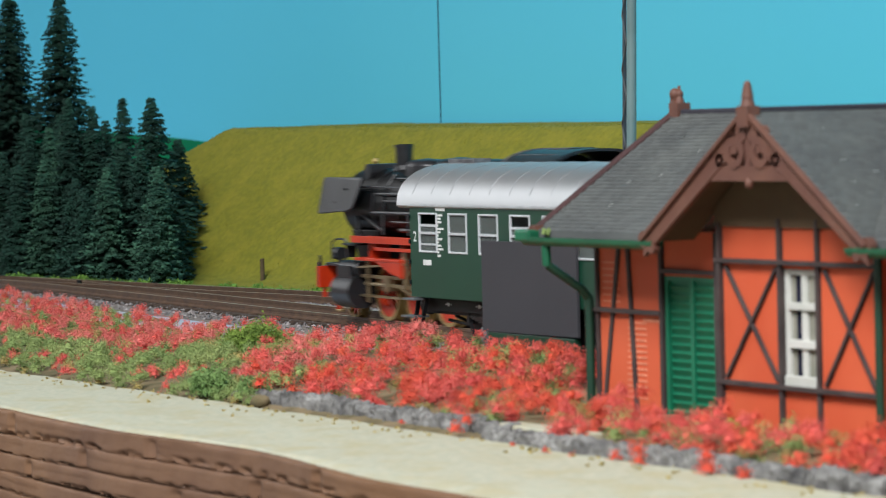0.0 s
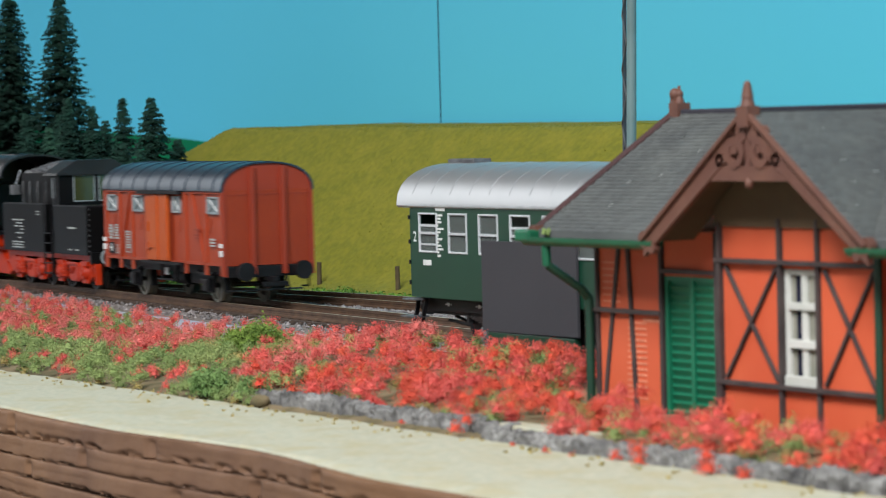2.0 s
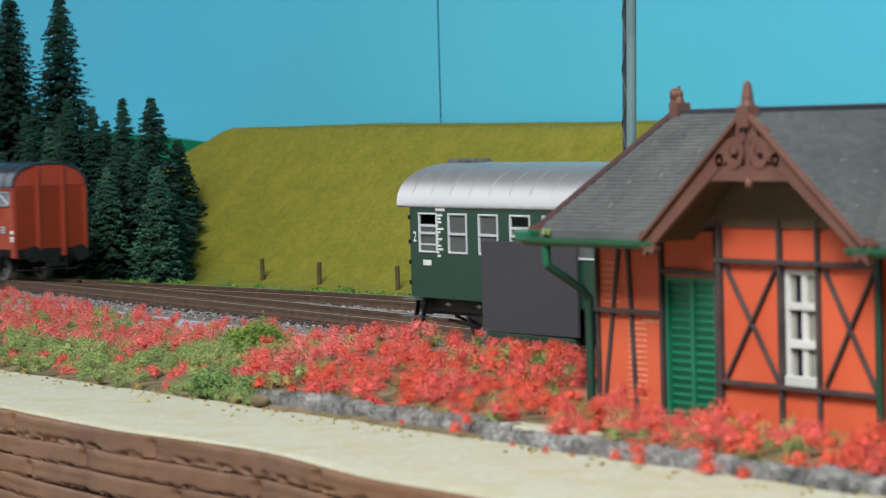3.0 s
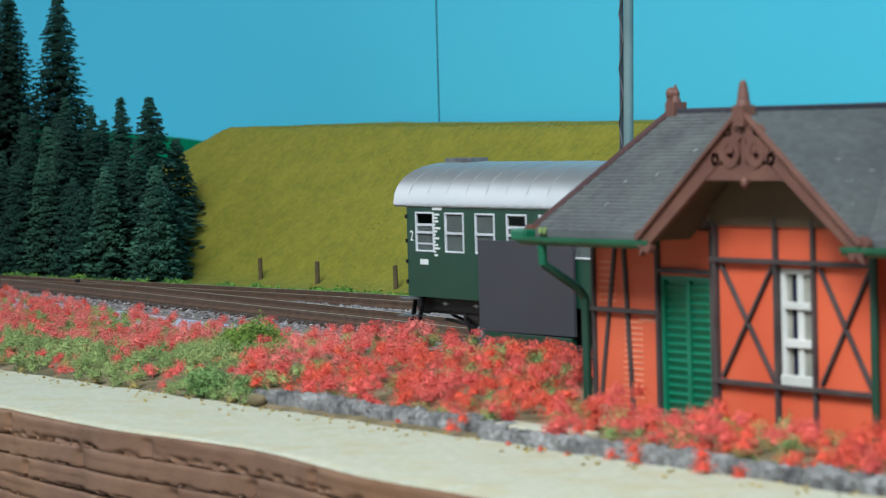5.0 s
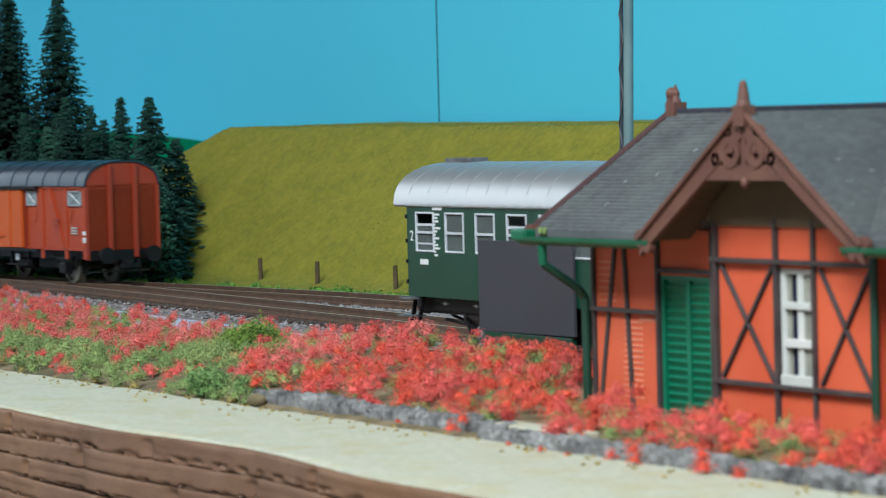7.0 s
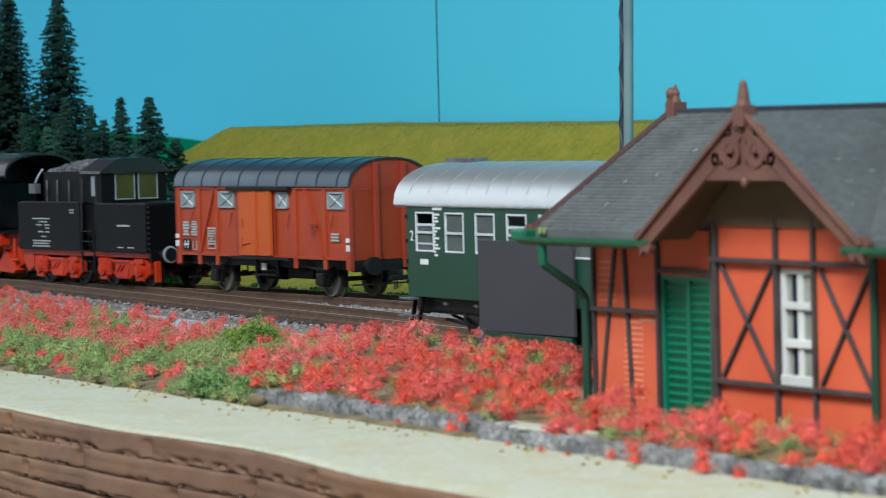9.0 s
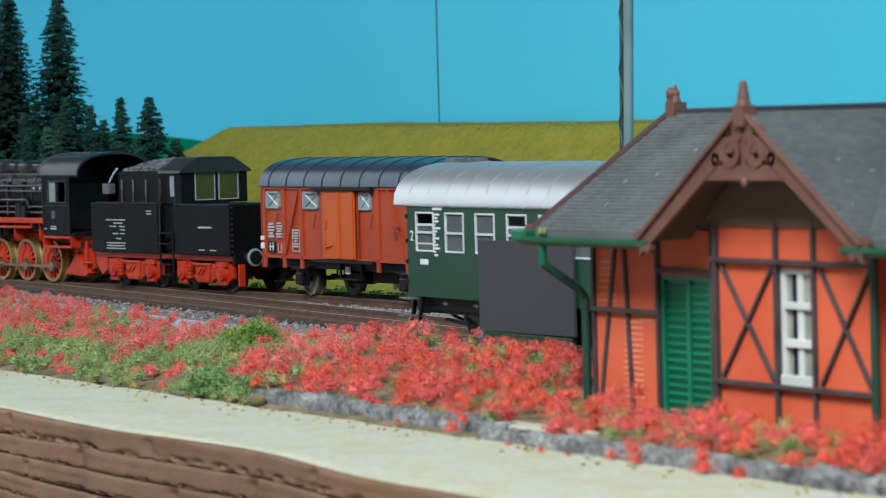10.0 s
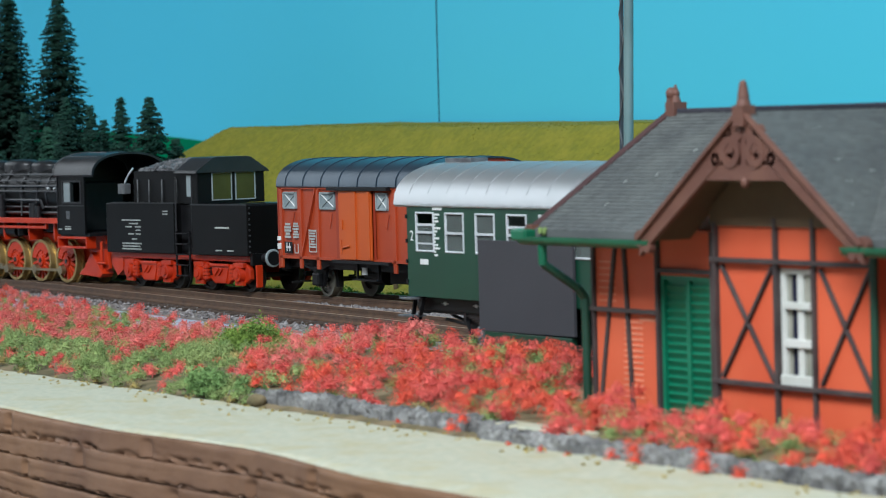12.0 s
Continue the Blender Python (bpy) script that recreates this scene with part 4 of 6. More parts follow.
# ---- half-timbered house ----
def house():
    t = thing("station_house", "orange-red half-timbered house with a grey slate roof", "house", P(0, 0, 0))
    zb, ze = -4.5, 34.0
    wy, by = 341.0, 338.0        # wing front, bay front
    # walls of the wings and the bay, the door and window cut out
    for x0, x1, z0 in ((220, 244, zb), (244, 262, 25.2), (262, 267, zb), (316, 364, zb)):
        part("wall", Shape().box(x0, x1, wy, wy + 2, z0, ze), M_BRICK, t, "orange-red rendered front wall")
    for x0, x1, y0, y1, z0, z1 in ((267, 287.2, by, by + 2, zb, 35.4), (298, 316.5, by, by + 2, zb, 35.4), (287.2, 298, by, by + 2, zb, 5.8), (287.2, 298, by, by + 2, 27.9, 35.4),
                                   (267, 269, by + 2, wy, zb, 35.4), (314.5, 316.5, by + 2, wy, zb, 35.4)):
        part("bay_wall", Shape().box(x0, x1, y0, y1, z0, z1), M_BRICK, t, "orange-red bay wall under the gable")
    part("gable_board", Shape().prism_y([(266.6, 35.4), (316.9, 35.4), (316.9, 36.4), (312.5, 38.4), (289.4, 55.3), (266.6, 38.6)], by - 0.6, by + 2), M_SOFFIT, t, "brown boarded gable field")
    w = Shape().box(220, 222, wy + 2, 372, zb, ze).box(362, 364, wy + 2, 372, zb, ze).box(220, 364, 370, 372, zb, ze)
    w.prism_x([(343, ze), (371, ze), (366, 55)], 220, 222).prism_x([(343, ze), (371, ze), (366, 55)], 362, 364)
    part("side_wall", w, M_BRICK, t)
    part("plinth", Shape().box(219, 267, wy - 0.8, wy + 2, -5.2, -2.6).box(316.5, 365, wy - 0.8, wy + 2, -5.2, -2.6).box(266, 317, by - 0.8, by + 2, -5.2, -2.8), M_KERB, t, "grey stone plinth")
    # brick courses worn lighter
    for k in range(14):
        part("brick_course", Shape().box(231.2 - 0.06 * k, 237.6, wy - 0.12, wy + 0.2, 15.4 - 1.15 * k, 15.75 - 1.15 * k), M_BRICKLINE, t)
    for k in range(7):
        part("brick_course", Shape().box(222.2, 228.4 - 0.1 * k, wy - 0.12, wy + 0.2, 19.4 + 1.3 * k, 19.7 + 1.3 * k), M_BRICKLINE, t)
    part("brick_course", Shape().box(236.6, 242.6, wy - 0.12, wy + 0.2, 15.9, 16.6), M_BRICKLINE, t)

    def timber(a, b, y, wide=1.5, deep=0.9):
        part("timber", Shape().beam((a[0], y, a[1]), (b[0], y, b[1]), wide, deep, (0, 1, 0)), M_TIMBER, t, bevel=0.1)

    y = wy - 0.1
    timber((220.6, zb), (220.6, ze), y, 1.4)
    timber((243.8, zb), (243.8, ze), y, 1.6)
    timber((263, zb), (263, ze), y, 2.2)
    timber((220, 17.8), (243.8, 17.8), y - 0.15, 2.0)
    timber((229.2, ze), (222.6, 0), y, 1.0)
    timber((231.6, ze), (234.2, -3), y, 1.2)
    timber((243.8, 26.2), (263, 26.2), y - 0.15, 1.8)
    timber((318.5, zb), (318.5, ze), y, 1.4)
    timber((363.4, zb), (363.4, ze), y, 1.4)
    timber((318, 17.8), (363, 17.8), y - 0.1, 2.0)
    y = by - 0.1
    timber((268.1, zb), (268.1, 36), y, 2.0)
    timber((316, zb), (316, 35), y, 1.9)
    timber((287.1, zb), (287.1, 37), y - 0.03, 1.7)
    timber((298.5, zb), (298.5, 37), y, 1.5)
    timber((267, 29.0), (316, 29.0), y - 0.15, 2.2)
    timber((267, 6.1), (316, 6.1), y - 0.15, 2.2)
    for a, b in ((269.7, 286.0), (300.4, 315)):
        timber((a, 28), (b, 7), y, 1.25, 0.7)
        timber((b, 28), (a, 7), y - 0.08, 1.25, 0.7)
    # double door with louvred leaves
    d = part("door", Shape().box(244.6, 262, wy + 0.7, wy + 1.4, -4.6, 25.2), M_DOOR, t, "green double door with louvres")
    part("door_frame", Shape().box(244.6, 245.6, wy - 0.2, wy + 0.7, -4.6, 25.2).box(261, 262, wy - 0.2, wy + 0.7, -4.6, 25.2).box(245.6, 261, wy - 0.2, wy + 0.7, 24.4, 25.2)
         .box(252.7, 253.9, wy + 0.1, wy + 0.7, -4.6, 24.4), M_DOOR, d)
    slat = None
    for leaf in (245.8, 254.1):
        for k in range(17):
            m = P(leaf, wy + 0.55, -3.2 + 1.62 * k, 28, 0, 0)
            if slat is None:
                slat = part("slat", Shape().box(0, 6.7, -0.2, 0.2, -0.62, 0.62), M_DOOR, d, m=m, bevel=0.06)
            else:
                again(slat, m, d)
    # tall white window
    fr = Shape().box(287.3, 288.9, by + 0.3, by + 1.5, 5.8, 27.8).box(296.8, 297.9, by + 0.3, by + 1.5, 5.8, 27.8).box(288.9, 296.8, by + 0.3, by + 1.5, 26.8, 27.8)
    fr.box(288.9, 296.8, by + 0.3, by + 1.5, 5.8, 7.2).box(292.3, 294.0, by + 0.4, by + 1.4, 7.2, 26.8)
    fr.box(288.9, 296.8, by - 0.1, by + 1.4, 20.4, 21.7).box(288.9, 296.8, by - 0.1, by + 1.4, 13.4, 14.9)
    win = part("window", fr, M_WINDOWWHITE, t, "tall white window with six panes", bevel=0.12)
    part("sill", Shape().box(288.2, 297.7, by - 0.7, by + 0.3, 6.2, 8.4), M_WINDOWWHITE, win, bevel=0.2)
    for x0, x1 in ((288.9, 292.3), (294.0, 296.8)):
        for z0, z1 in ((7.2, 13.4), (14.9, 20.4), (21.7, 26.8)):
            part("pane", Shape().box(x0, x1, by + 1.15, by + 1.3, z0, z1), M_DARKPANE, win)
    part("curtain", Shape().box(288.95, 290.0, by + 0.9, by + 1.1, 7.4, 26.6).box(294.05, 296.7, by + 0.9, by + 1.1, 7.4, 26.6), M_CURTAIN, win)
    # main roof: a slab with stepped slate courses
    ey, ez, ry, rz = 331.2, 33.8, 366.6, 57.1
    for x0, x1, name in ((212, 372, "roof_front"),):
        slab = Shape()
        for e0, e1, g0 in ((x0, 255.2, 289.0), (x1, 322.8, 289.0)):
            q = [(e0, ey, ez), (e1, ey, ez), (g0, ry, rz), (e0, ry, rz)]
            slab.add(q + [(a, b, c - 1.2) for a, b, c in q], [(0, 1, 2, 3), (7, 6, 5, 4), (0, 4, 5, 1), (1, 5, 6, 2), (2, 6, 7, 3), (3, 7, 4, 0)])
        slab.prism_x([(ry, rz), (378, ez + 12), (378, ez + 10.8), (ry, rz - 1.2)], x0, x1)
        roof = part("roof", slab, M_SLATE, t, "grey slate roof")
    n = 34
    rnd = random.Random(2)
    s = Shape()
    for k in range(n):
        a0, a1 = k / n, (k + 1) / n
        ya, yb, za, zb2 = ey + (ry - ey) * a0, ey + (ry - ey) * a1, ez + (rz - ez) * a0, ez + (rz - ez) * a1
        x = 212.2 + (k % 2) * 0.9
        while x < 371.5:
            wdt = 1.8
            lift = 0.30 + rnd.uniform(-0.06, 0.10)
            if abs(x + 0.9 - 289.0) < 33.8 * (rz - za) / (rz - ez) - 0.6:
                x += wdt
                continue
            s.add([(x, ya, za + lift), (x + wdt - 0.1, ya, za + lift), (x + wdt - 0.1, yb, zb2 + 0.06), (x, yb, zb2 + 0.06), (x, ya, za), (x + wdt - 0.1, ya, za)],
                  [(0, 1, 2, 3), (4, 5, 1, 0)])
            x += wdt
    o = part("slate_covering", s, M_SLATES, roof, "overlapping small grey slates")
    o["kind"] = "stuff"
    part("ridge_tile", Shape().box(288.6, 290.2, 330, 367, 56.6, 57.6), M_RIDGE, roof, "dark ridge capping", bevel=0.3)
    for cx, cy, cz, cr in ((295.2, 341.5, 0, 0.5), (303.4, 340, 0, 0.45), (309, 338, 0, 0.4), (306.6, 345, 0, 0.4), (314.6, 334, 0, 0.4), (238.5, 354, 0, 0.3), (229.5, 338.5, 0, 0.3), (226.5, 345, 0, 0.25), (247, 344, 0, 0.22), (235, 347, 0, 0.2)):
        cz = (ez + (rz - ez) * (cy - ey) / (ry - ey) if cx < 260 else 57.0 - (cx - 289.4) * 23.4 / 33.7) + 0.5
        part("lint_curl", Shape().pipe([(cx + cr * math.cos(q * 0.9), cy + cr * 1.3 * math.sin(q * 0.9), cz + 0.5 * math.sin(q * 0.9) * (0.7 if cx < 260 else 0)) for q in range(6)], 0.06, 5), M_PRINT, roof, "tiny pale curl of lint")
    part("verge_board", Shape().beam((211.6, ey, ez - 0.4), (211.6, ry, rz - 0.2), 2.4, 1.2, (1, 0, 0)), M_VERGEBOARD, roof, "dark brown verge board")
    part("ridge_tile", Shape().box(212, 372, ry - 0.9, ry + 0.9, rz - 0.4, rz + 0.7), M_RIDGE, roof, "dark ridge capping", bevel=0.3)

    def finial(x, y, z, k):
        fs = Shape().box(x - 1.7 * k, x + 1.7 * k, y - 1.7 * k, y + 1.7 * k, z - 2.5, z + 2.2 * k)
        fs.rod((x, y, z + 2.0 * k), (x, y, z + 3.6 * k), 1.3 * k, 10, 0.8 * k).ball((x, y, z + 4.1 * k), 0.95 * k, 10).rod((x, y, z + 4.5 * k), (x, y, z + 6.0 * k), 0.6 * k, 8, 0.25 * k)
        part("finial", fs, M_BARGE, t, "brown turned roof finial", smooth=40)
    part("verge_scroll", Shape().ring((212.4, ez - 0.2), 330.4, 331.6, 0.4, 1.5, 16).box(211.2, 213.6, 330.6, 332.5, ez - 1.4, ez + 1.2), M_BARGE, t, "brown scroll at the eaves corner", smooth=40)
    finial(213.5, ry, rz, 0.95)
    part("ridge_knob", Shape().ball((212.6, 366.2, 61), 1.3, 10).box(211.8, 213.4, 365.4, 367, 57, 61), M_BARGE, t, smooth=40)
    # gable dormer over the bay
    gy, ax, az, half, fz = 329.5, 289.4, 57.0, 33.7, 33.6
    back = lambda z: ey + (z - ez) * (ry - ey) / (rz - ez)
    for sgn in (-1, 1):
        g = Shape()
        fx = ax + sgn * half
        bot, top = (fx, fz), (ax, az)
        pts = [(bot[0], gy, bot[1] + 0.2), (top[0], gy, top[1]), (top[0], back(top[1]) + 1, top[1]), (bot[0], back(bot[1]) + 1, bot[1] + 0.2)]
        pts += [(p[0], p[1], p[2] - 1.0) for p in pts]
        g.add(pts, [(0, 1, 2, 3), (7, 6, 5, 4), (0, 4, 5, 1), (1, 5, 6, 2), (2, 6, 7, 3), (3, 7, 4, 0)])
        gr = part("gable_roof", g, M_SLATE, t, "slate slope of the front gable")
        s = Shape()
        rows = 36
        for k in range(rows):
            f0, f1 = k / rows, (k + 1) / rows
            xa, xb = fx + (ax - fx) * f0, fx + (ax - fx) * f1
            za, zb2 = fz + 0.2 + (az - fz - 0.2) * f0, fz + 0.2 + (az - fz - 0.2) * f1
            yy = gy + 0.4 + (k % 2) * 0.8
            while yy < back(za) + 0.5:
                s.add([(xa, yy, za + 0.3), (xa, yy + 1.7, za + 0.3), (xb, yy + 1.7, zb2 + 0.05), (xb, yy, zb2 + 0.05), (xa, yy, za), (xa, yy + 1.7, za)], [(0, 1, 2, 3), (4, 5, 1, 0)])
                yy += 1.8
        o = part("slate_covering", s, M_SLATES, gr)
        o["kind"] = "stuff"
        # under side of the overhang
        u = Shape()
        pts = [(fx - sgn * 1.2, gy + 0.8, fz - 1.0), (ax, gy + 0.8, az - 1.4), (ax, by + 1.5, az - 1.4), (fx - sgn * 1.2, by + 1.5, fz - 1.0)]
        u.add(pts + [(p[0], p[1], p[2] + 0.3) for p in pts], [(0, 1, 2, 3), (7, 6, 5, 4), (0, 4, 5, 1), (1, 5, 6, 2), (2, 6, 7, 3), (3, 7, 4, 0)])
        part("soffit", u, M_SOFFIT, gr, "brown boarded soffit")
        # bargeboard with a curled foot and a bead along its top
        b = Shape()
        nrm = Vector((-(az - fz) * sgn, 0, -half)).normalized()
        tv = Vector((ax - fx, 0, az - fz)).normalized()
        a0 = Vector((fx, gy, fz)) - tv * 1.0
        a1 = Vector((ax, gy, az)) + tv * 0.6
        drop = Vector((0, 0, -1))
        c = [a0, a1, a1 + drop * 5.0, a0 + drop * 3.4]
        b.add([(p.x, gy - 0.5, p.z) for p in c] + [(p.x, gy + 0.7, p.z) for p in c], [(0, 1, 2, 3), (7, 6, 5, 4), (0, 4, 5, 1), (1, 5, 6, 2), (2, 6, 7, 3), (3, 7, 4, 0)])
        bb = part("bargeboard", b, M_BARGE, t, "carved brown bargeboard", bevel=0.2)
        part("moulding", Shape().beam((a0.x, gy - 0.7, a0.z), (a1.x, gy - 0.7, a1.z), 1.1, 0.9, (0, 1, 0)), M_BARGE, bb, bevel=0.2)
        e = Shape()
        for k, r in enumerate((1.8, 1.2)):
            e.ring((fx + sgn * (0.6 - 2.6 * k), fz - 0.6 - 1.6 * k), gy - 0.6, gy + 0.8, 0.0, r * 0.9, 20)
        part("scroll", e, M_BARGE, bb, "scrolled bracket end", smooth=40)
    # pierced collar panel with two scrolls
    cz = 44.4
    f = lambda z: half * (az - z) / (az - fz)
    orn = Shape()
    orn.prism_y([(ax - f(cz) * 0.94, cz - 0.2), (ax + f(cz) * 0.94, cz - 0.2), (ax + f(cz + 2.6) * 0.94, cz + 2.6), (ax - f(cz + 2.6) * 0.94, cz + 2.6)], gy - 0.3, gy + 0.5)
    orn.prism_y([(ax - f(53) * 0.95, 53), (ax + f(53) * 0.95, 53), (ax, az)], gy - 0.3, gy + 0.5)
    orn.box(ax - 0.7, ax + 0.7, gy - 0.3, gy + 0.5, cz + 2.6, 53.2)
    for sgn in (-1, 1):
        orn.ring((ax + sgn * 3.9, 49.4), gy - 0.6, gy + 0.5, 1.5, 2.9, 26)
        orn.ring((ax + sgn * 3.6, 49.8), gy - 0.6, gy + 0.5, 0.0, 0.7, 14)
        orn.ring((ax + sgn * 4.6, 53.0), gy - 0.5, gy + 0.5, 0.5, 1.3, 18)
        orn.ring((ax + sgn * 8.6, 48.0), gy - 0.5, gy + 0.5, 0.5, 1.3, 18)
    orn.prism_y([(ax - f(46) * 0.92, 46), (ax + f(46) * 0.92, 46), (ax, az - 1)], gy + 0.75, gy + 1.1)
    orn.ball((ax, gy, cz - 0.6), 0.9, 10, 1.2)
    part("gable_ornament", orn, M_BARGE, t, "pierced scrollwork panel in the gable", smooth=35)
    fs = Shape().box(ax - 1.7, ax + 1.7, gy - 1.4, gy + 1.4, az - 3, az + 0.8).rod((ax, gy, az + 0.6), (ax, gy, az + 2.2), 1.5, 12, 1.0).rod((ax, gy, az + 2.2), (ax, gy, az + 4.2), 1.15, 12, 0.8)
    fs.ball((ax, gy, az + 4.3), 0.8, 10, 1.4)
    part("gable_finial", fs, M_BARGE, t, "brown finial on the gable tip", smooth=40)
    # gutters and downpipe
    for x0, x1 in ((210.5, 258), (318, 374)):
        o = [(330.2 + 1.55 * math.cos(math.pi + math.pi * i / 10), 32.7 + 1.75 * math.sin(math.pi + math.pi * i / 10)) for i in range(11)]
        i_ = [(330.2 + 1.2 * math.cos(math.pi + math.pi * i / 10), 32.7 + 1.4 * math.sin(math.pi + math.pi * i / 10)) for i in range(11)]
        part("gutter", Shape().prism_x(o + i_[::-1], x0, x1), M_GUTTER, t, "green half-round gutter", smooth=35)
    part("gutter_end", Shape().box(208.2, 214, 328.6, 331.6, 31.8, 34.2), M_GUTTER, t, bevel=0.5)
    part("downpipe", Shape().pipe([(217.6, 330.4, 31.6), (217.6, 330.6, 27.0)], 0.95, 12), M_GUTTER, t, "green downpipe neck", smooth=40)
    part("downpipe", Shape().pipe([(217.6, 330.6, 27.2), (219.0, 337.8, 22.0), (219.0, 339.6, 20.0), (219.0, 339.6, -4.8)], 0.9, 12), M_GUTTERDARK, t, "dark green downpipe", smooth=40)
    part("downpipe", Shape().pipe([(316.9, 336.9, 30.5), (316.9, 336.9, -4.8)], 0.8, 12), M_GUTTERDARK, t, "dark green downpipe", smooth=40)
    bl = Shape()
    rnd = np.random.RandomState(4)
    tuft_cloud(rnd, [(216.8, 330.6, 33.7, 0.6), (217.8, 330.6, 33.6, 0.5)], 90, 0.35, bl.v, bl.f)
    part("moss", bl, M_GREEN, t, "bright green moss at the eaves")


M_SLATES = material("slate_pieces", rgb(92, 95, 93), 0.85, second=rgb(79, 82, 82), scale=70, fine=900, bump=0.3, island=0.13,
                    stain=rgb(96, 100, 100), stain_amount=0.4)
house()


def door_slab():
    solid("door_slab", Shape().box(236, 266, 306.5, 312, -5, -1.9), M_PATH, "pale stone slab before the green door", "slab", bevel=0.4)


door_slab()


# ---- train ----
def spoked_wheel(name, r, parent, m, tyre_mat, disc_mat, spokes=14, counter=True):
    """A wheel pair on its axle, the axle along y; moves as one part."""
    w = part(name, Shape().rod((0, -10, 0), (0, 10, 0), 0.9, 10), M_WHEEL, parent, m=m, smooth=40)
    for sy in (-1, 1):
        y0, y1 = sorted((sy * 7.4, sy * 9.6))
        part("tyre", Shape().ring((0, 0), y0, y1, r * 0.87, r, 36).ring((0, 0), min(sy * 6.6, sy * 7.4), max(sy * 6.6, sy * 7.4), r * 0.8, r + 0.8, 36), tyre_mat, w, "brassy tyre", smooth=35)
        s = Shape().ring((0, 0), min(sy * 7.6, sy * 9.7), max(sy * 7.6, sy * 9.7), 0.0, r * 0.24, 20)
        for k in range(spokes):
            a = 6.2832 * k / spokes
            s.beam((math.cos(a) * r * 0.2, sy * 8.7, math.sin(a) * r * 0.2), (math.cos(a) * r * 0.86, sy * 8.7, math.sin(a) * r * 0.86), 0.75, 1.0, (0, 1, 0))
        if counter:
            seg = [(math.cos(a) * q, math.sin(a) * q) for q in (r * 0.86, r * 0.5) for a in ([math.radians(200 + 14 * i) for i in range(11)] if q > r * 0.6 else [math.radians(340 - 14 * i) for i in range(11)])]
            s.prism_y(seg, min(sy * 8.2, sy * 9.4), max(sy * 8.2, sy * 9.4))
        part("spokes", s, disc_mat, w, "red spoked wheel centre")
    return w


def disc_wheelset(parent, m, r=5.7, mat=None):
    w = part("wheelset", Shape().rod((0, -11.5, 0), (0, 11.5, 0), 0.8, 10), M_WHEEL, parent, m=m, smooth=40)
    for sy in (-1, 1):
        y0, y1 = sorted((sy * 7.4, sy * 9.6))
        part("wheel", Shape().ring((0, 0), y0, y1, r * 0.82, r, 32).ring((0, 0), sy * 8.5 - 0.5, sy * 8.5 + 0.5, 0.0, r * 0.84, 32).ring((0, 0), min(sy * 6.7, sy * 7.4), max(sy * 6.7, sy * 7.4), r * 0.7, r + 0.7, 32)
             .box(-r * 0.7, r * 0.7, sy * 9.0 - 0.15, sy * 9.0 + 0.15, -0.5, 0.5), M_WHEELPALE if mat is None else mat, w, smooth=35)
    return w


M_WHEELPALE = material("wheel_worn_steel", rgb(140, 138, 124), 0.45, metal=0.6, second=rgb(92, 90, 84), scale=150, bump=0.1)
R_DRIVE, R_PONY, R_SMALL = 8.05, 4.9, 5.6
X_DRIVE = (-46.4, -26.2, -6.0, 14.2, 34.4)
CRANK = 3.6


def dome(shape, x, z0, z1, lx, ly):
    """A rounded casing on the boiler, lx long and ly wide."""
    n, m = 20, 7
    o = len(shape.v)
    for j in range(m + 1):
        k = (1 - (j / m) ** 3.2) ** 0.5 if j < m else 0.0
        z = z0 + (z1 - z0) * (0.55 + 0.45 * j / m) if j else z0
        for i in range(n):
            a = 6.2832 * i / n
            shape.v.append((x + lx / 2 * math.copysign(abs(math.cos(a)) ** 0.7, math.cos(a)) * max(0.05, k), ly / 2 * math.sin(a) * max(0.05, k), z))
    shape.f += [(o + j * n + i, o + j * n + (i + 1) % n, o + (j + 1) * n + (i + 1) % n, o + (j + 1) * n + i) for j in range(m) for i in range(n)]
    shape.f.append(tuple(o + m * n + i for i in range(n)))
    return shape


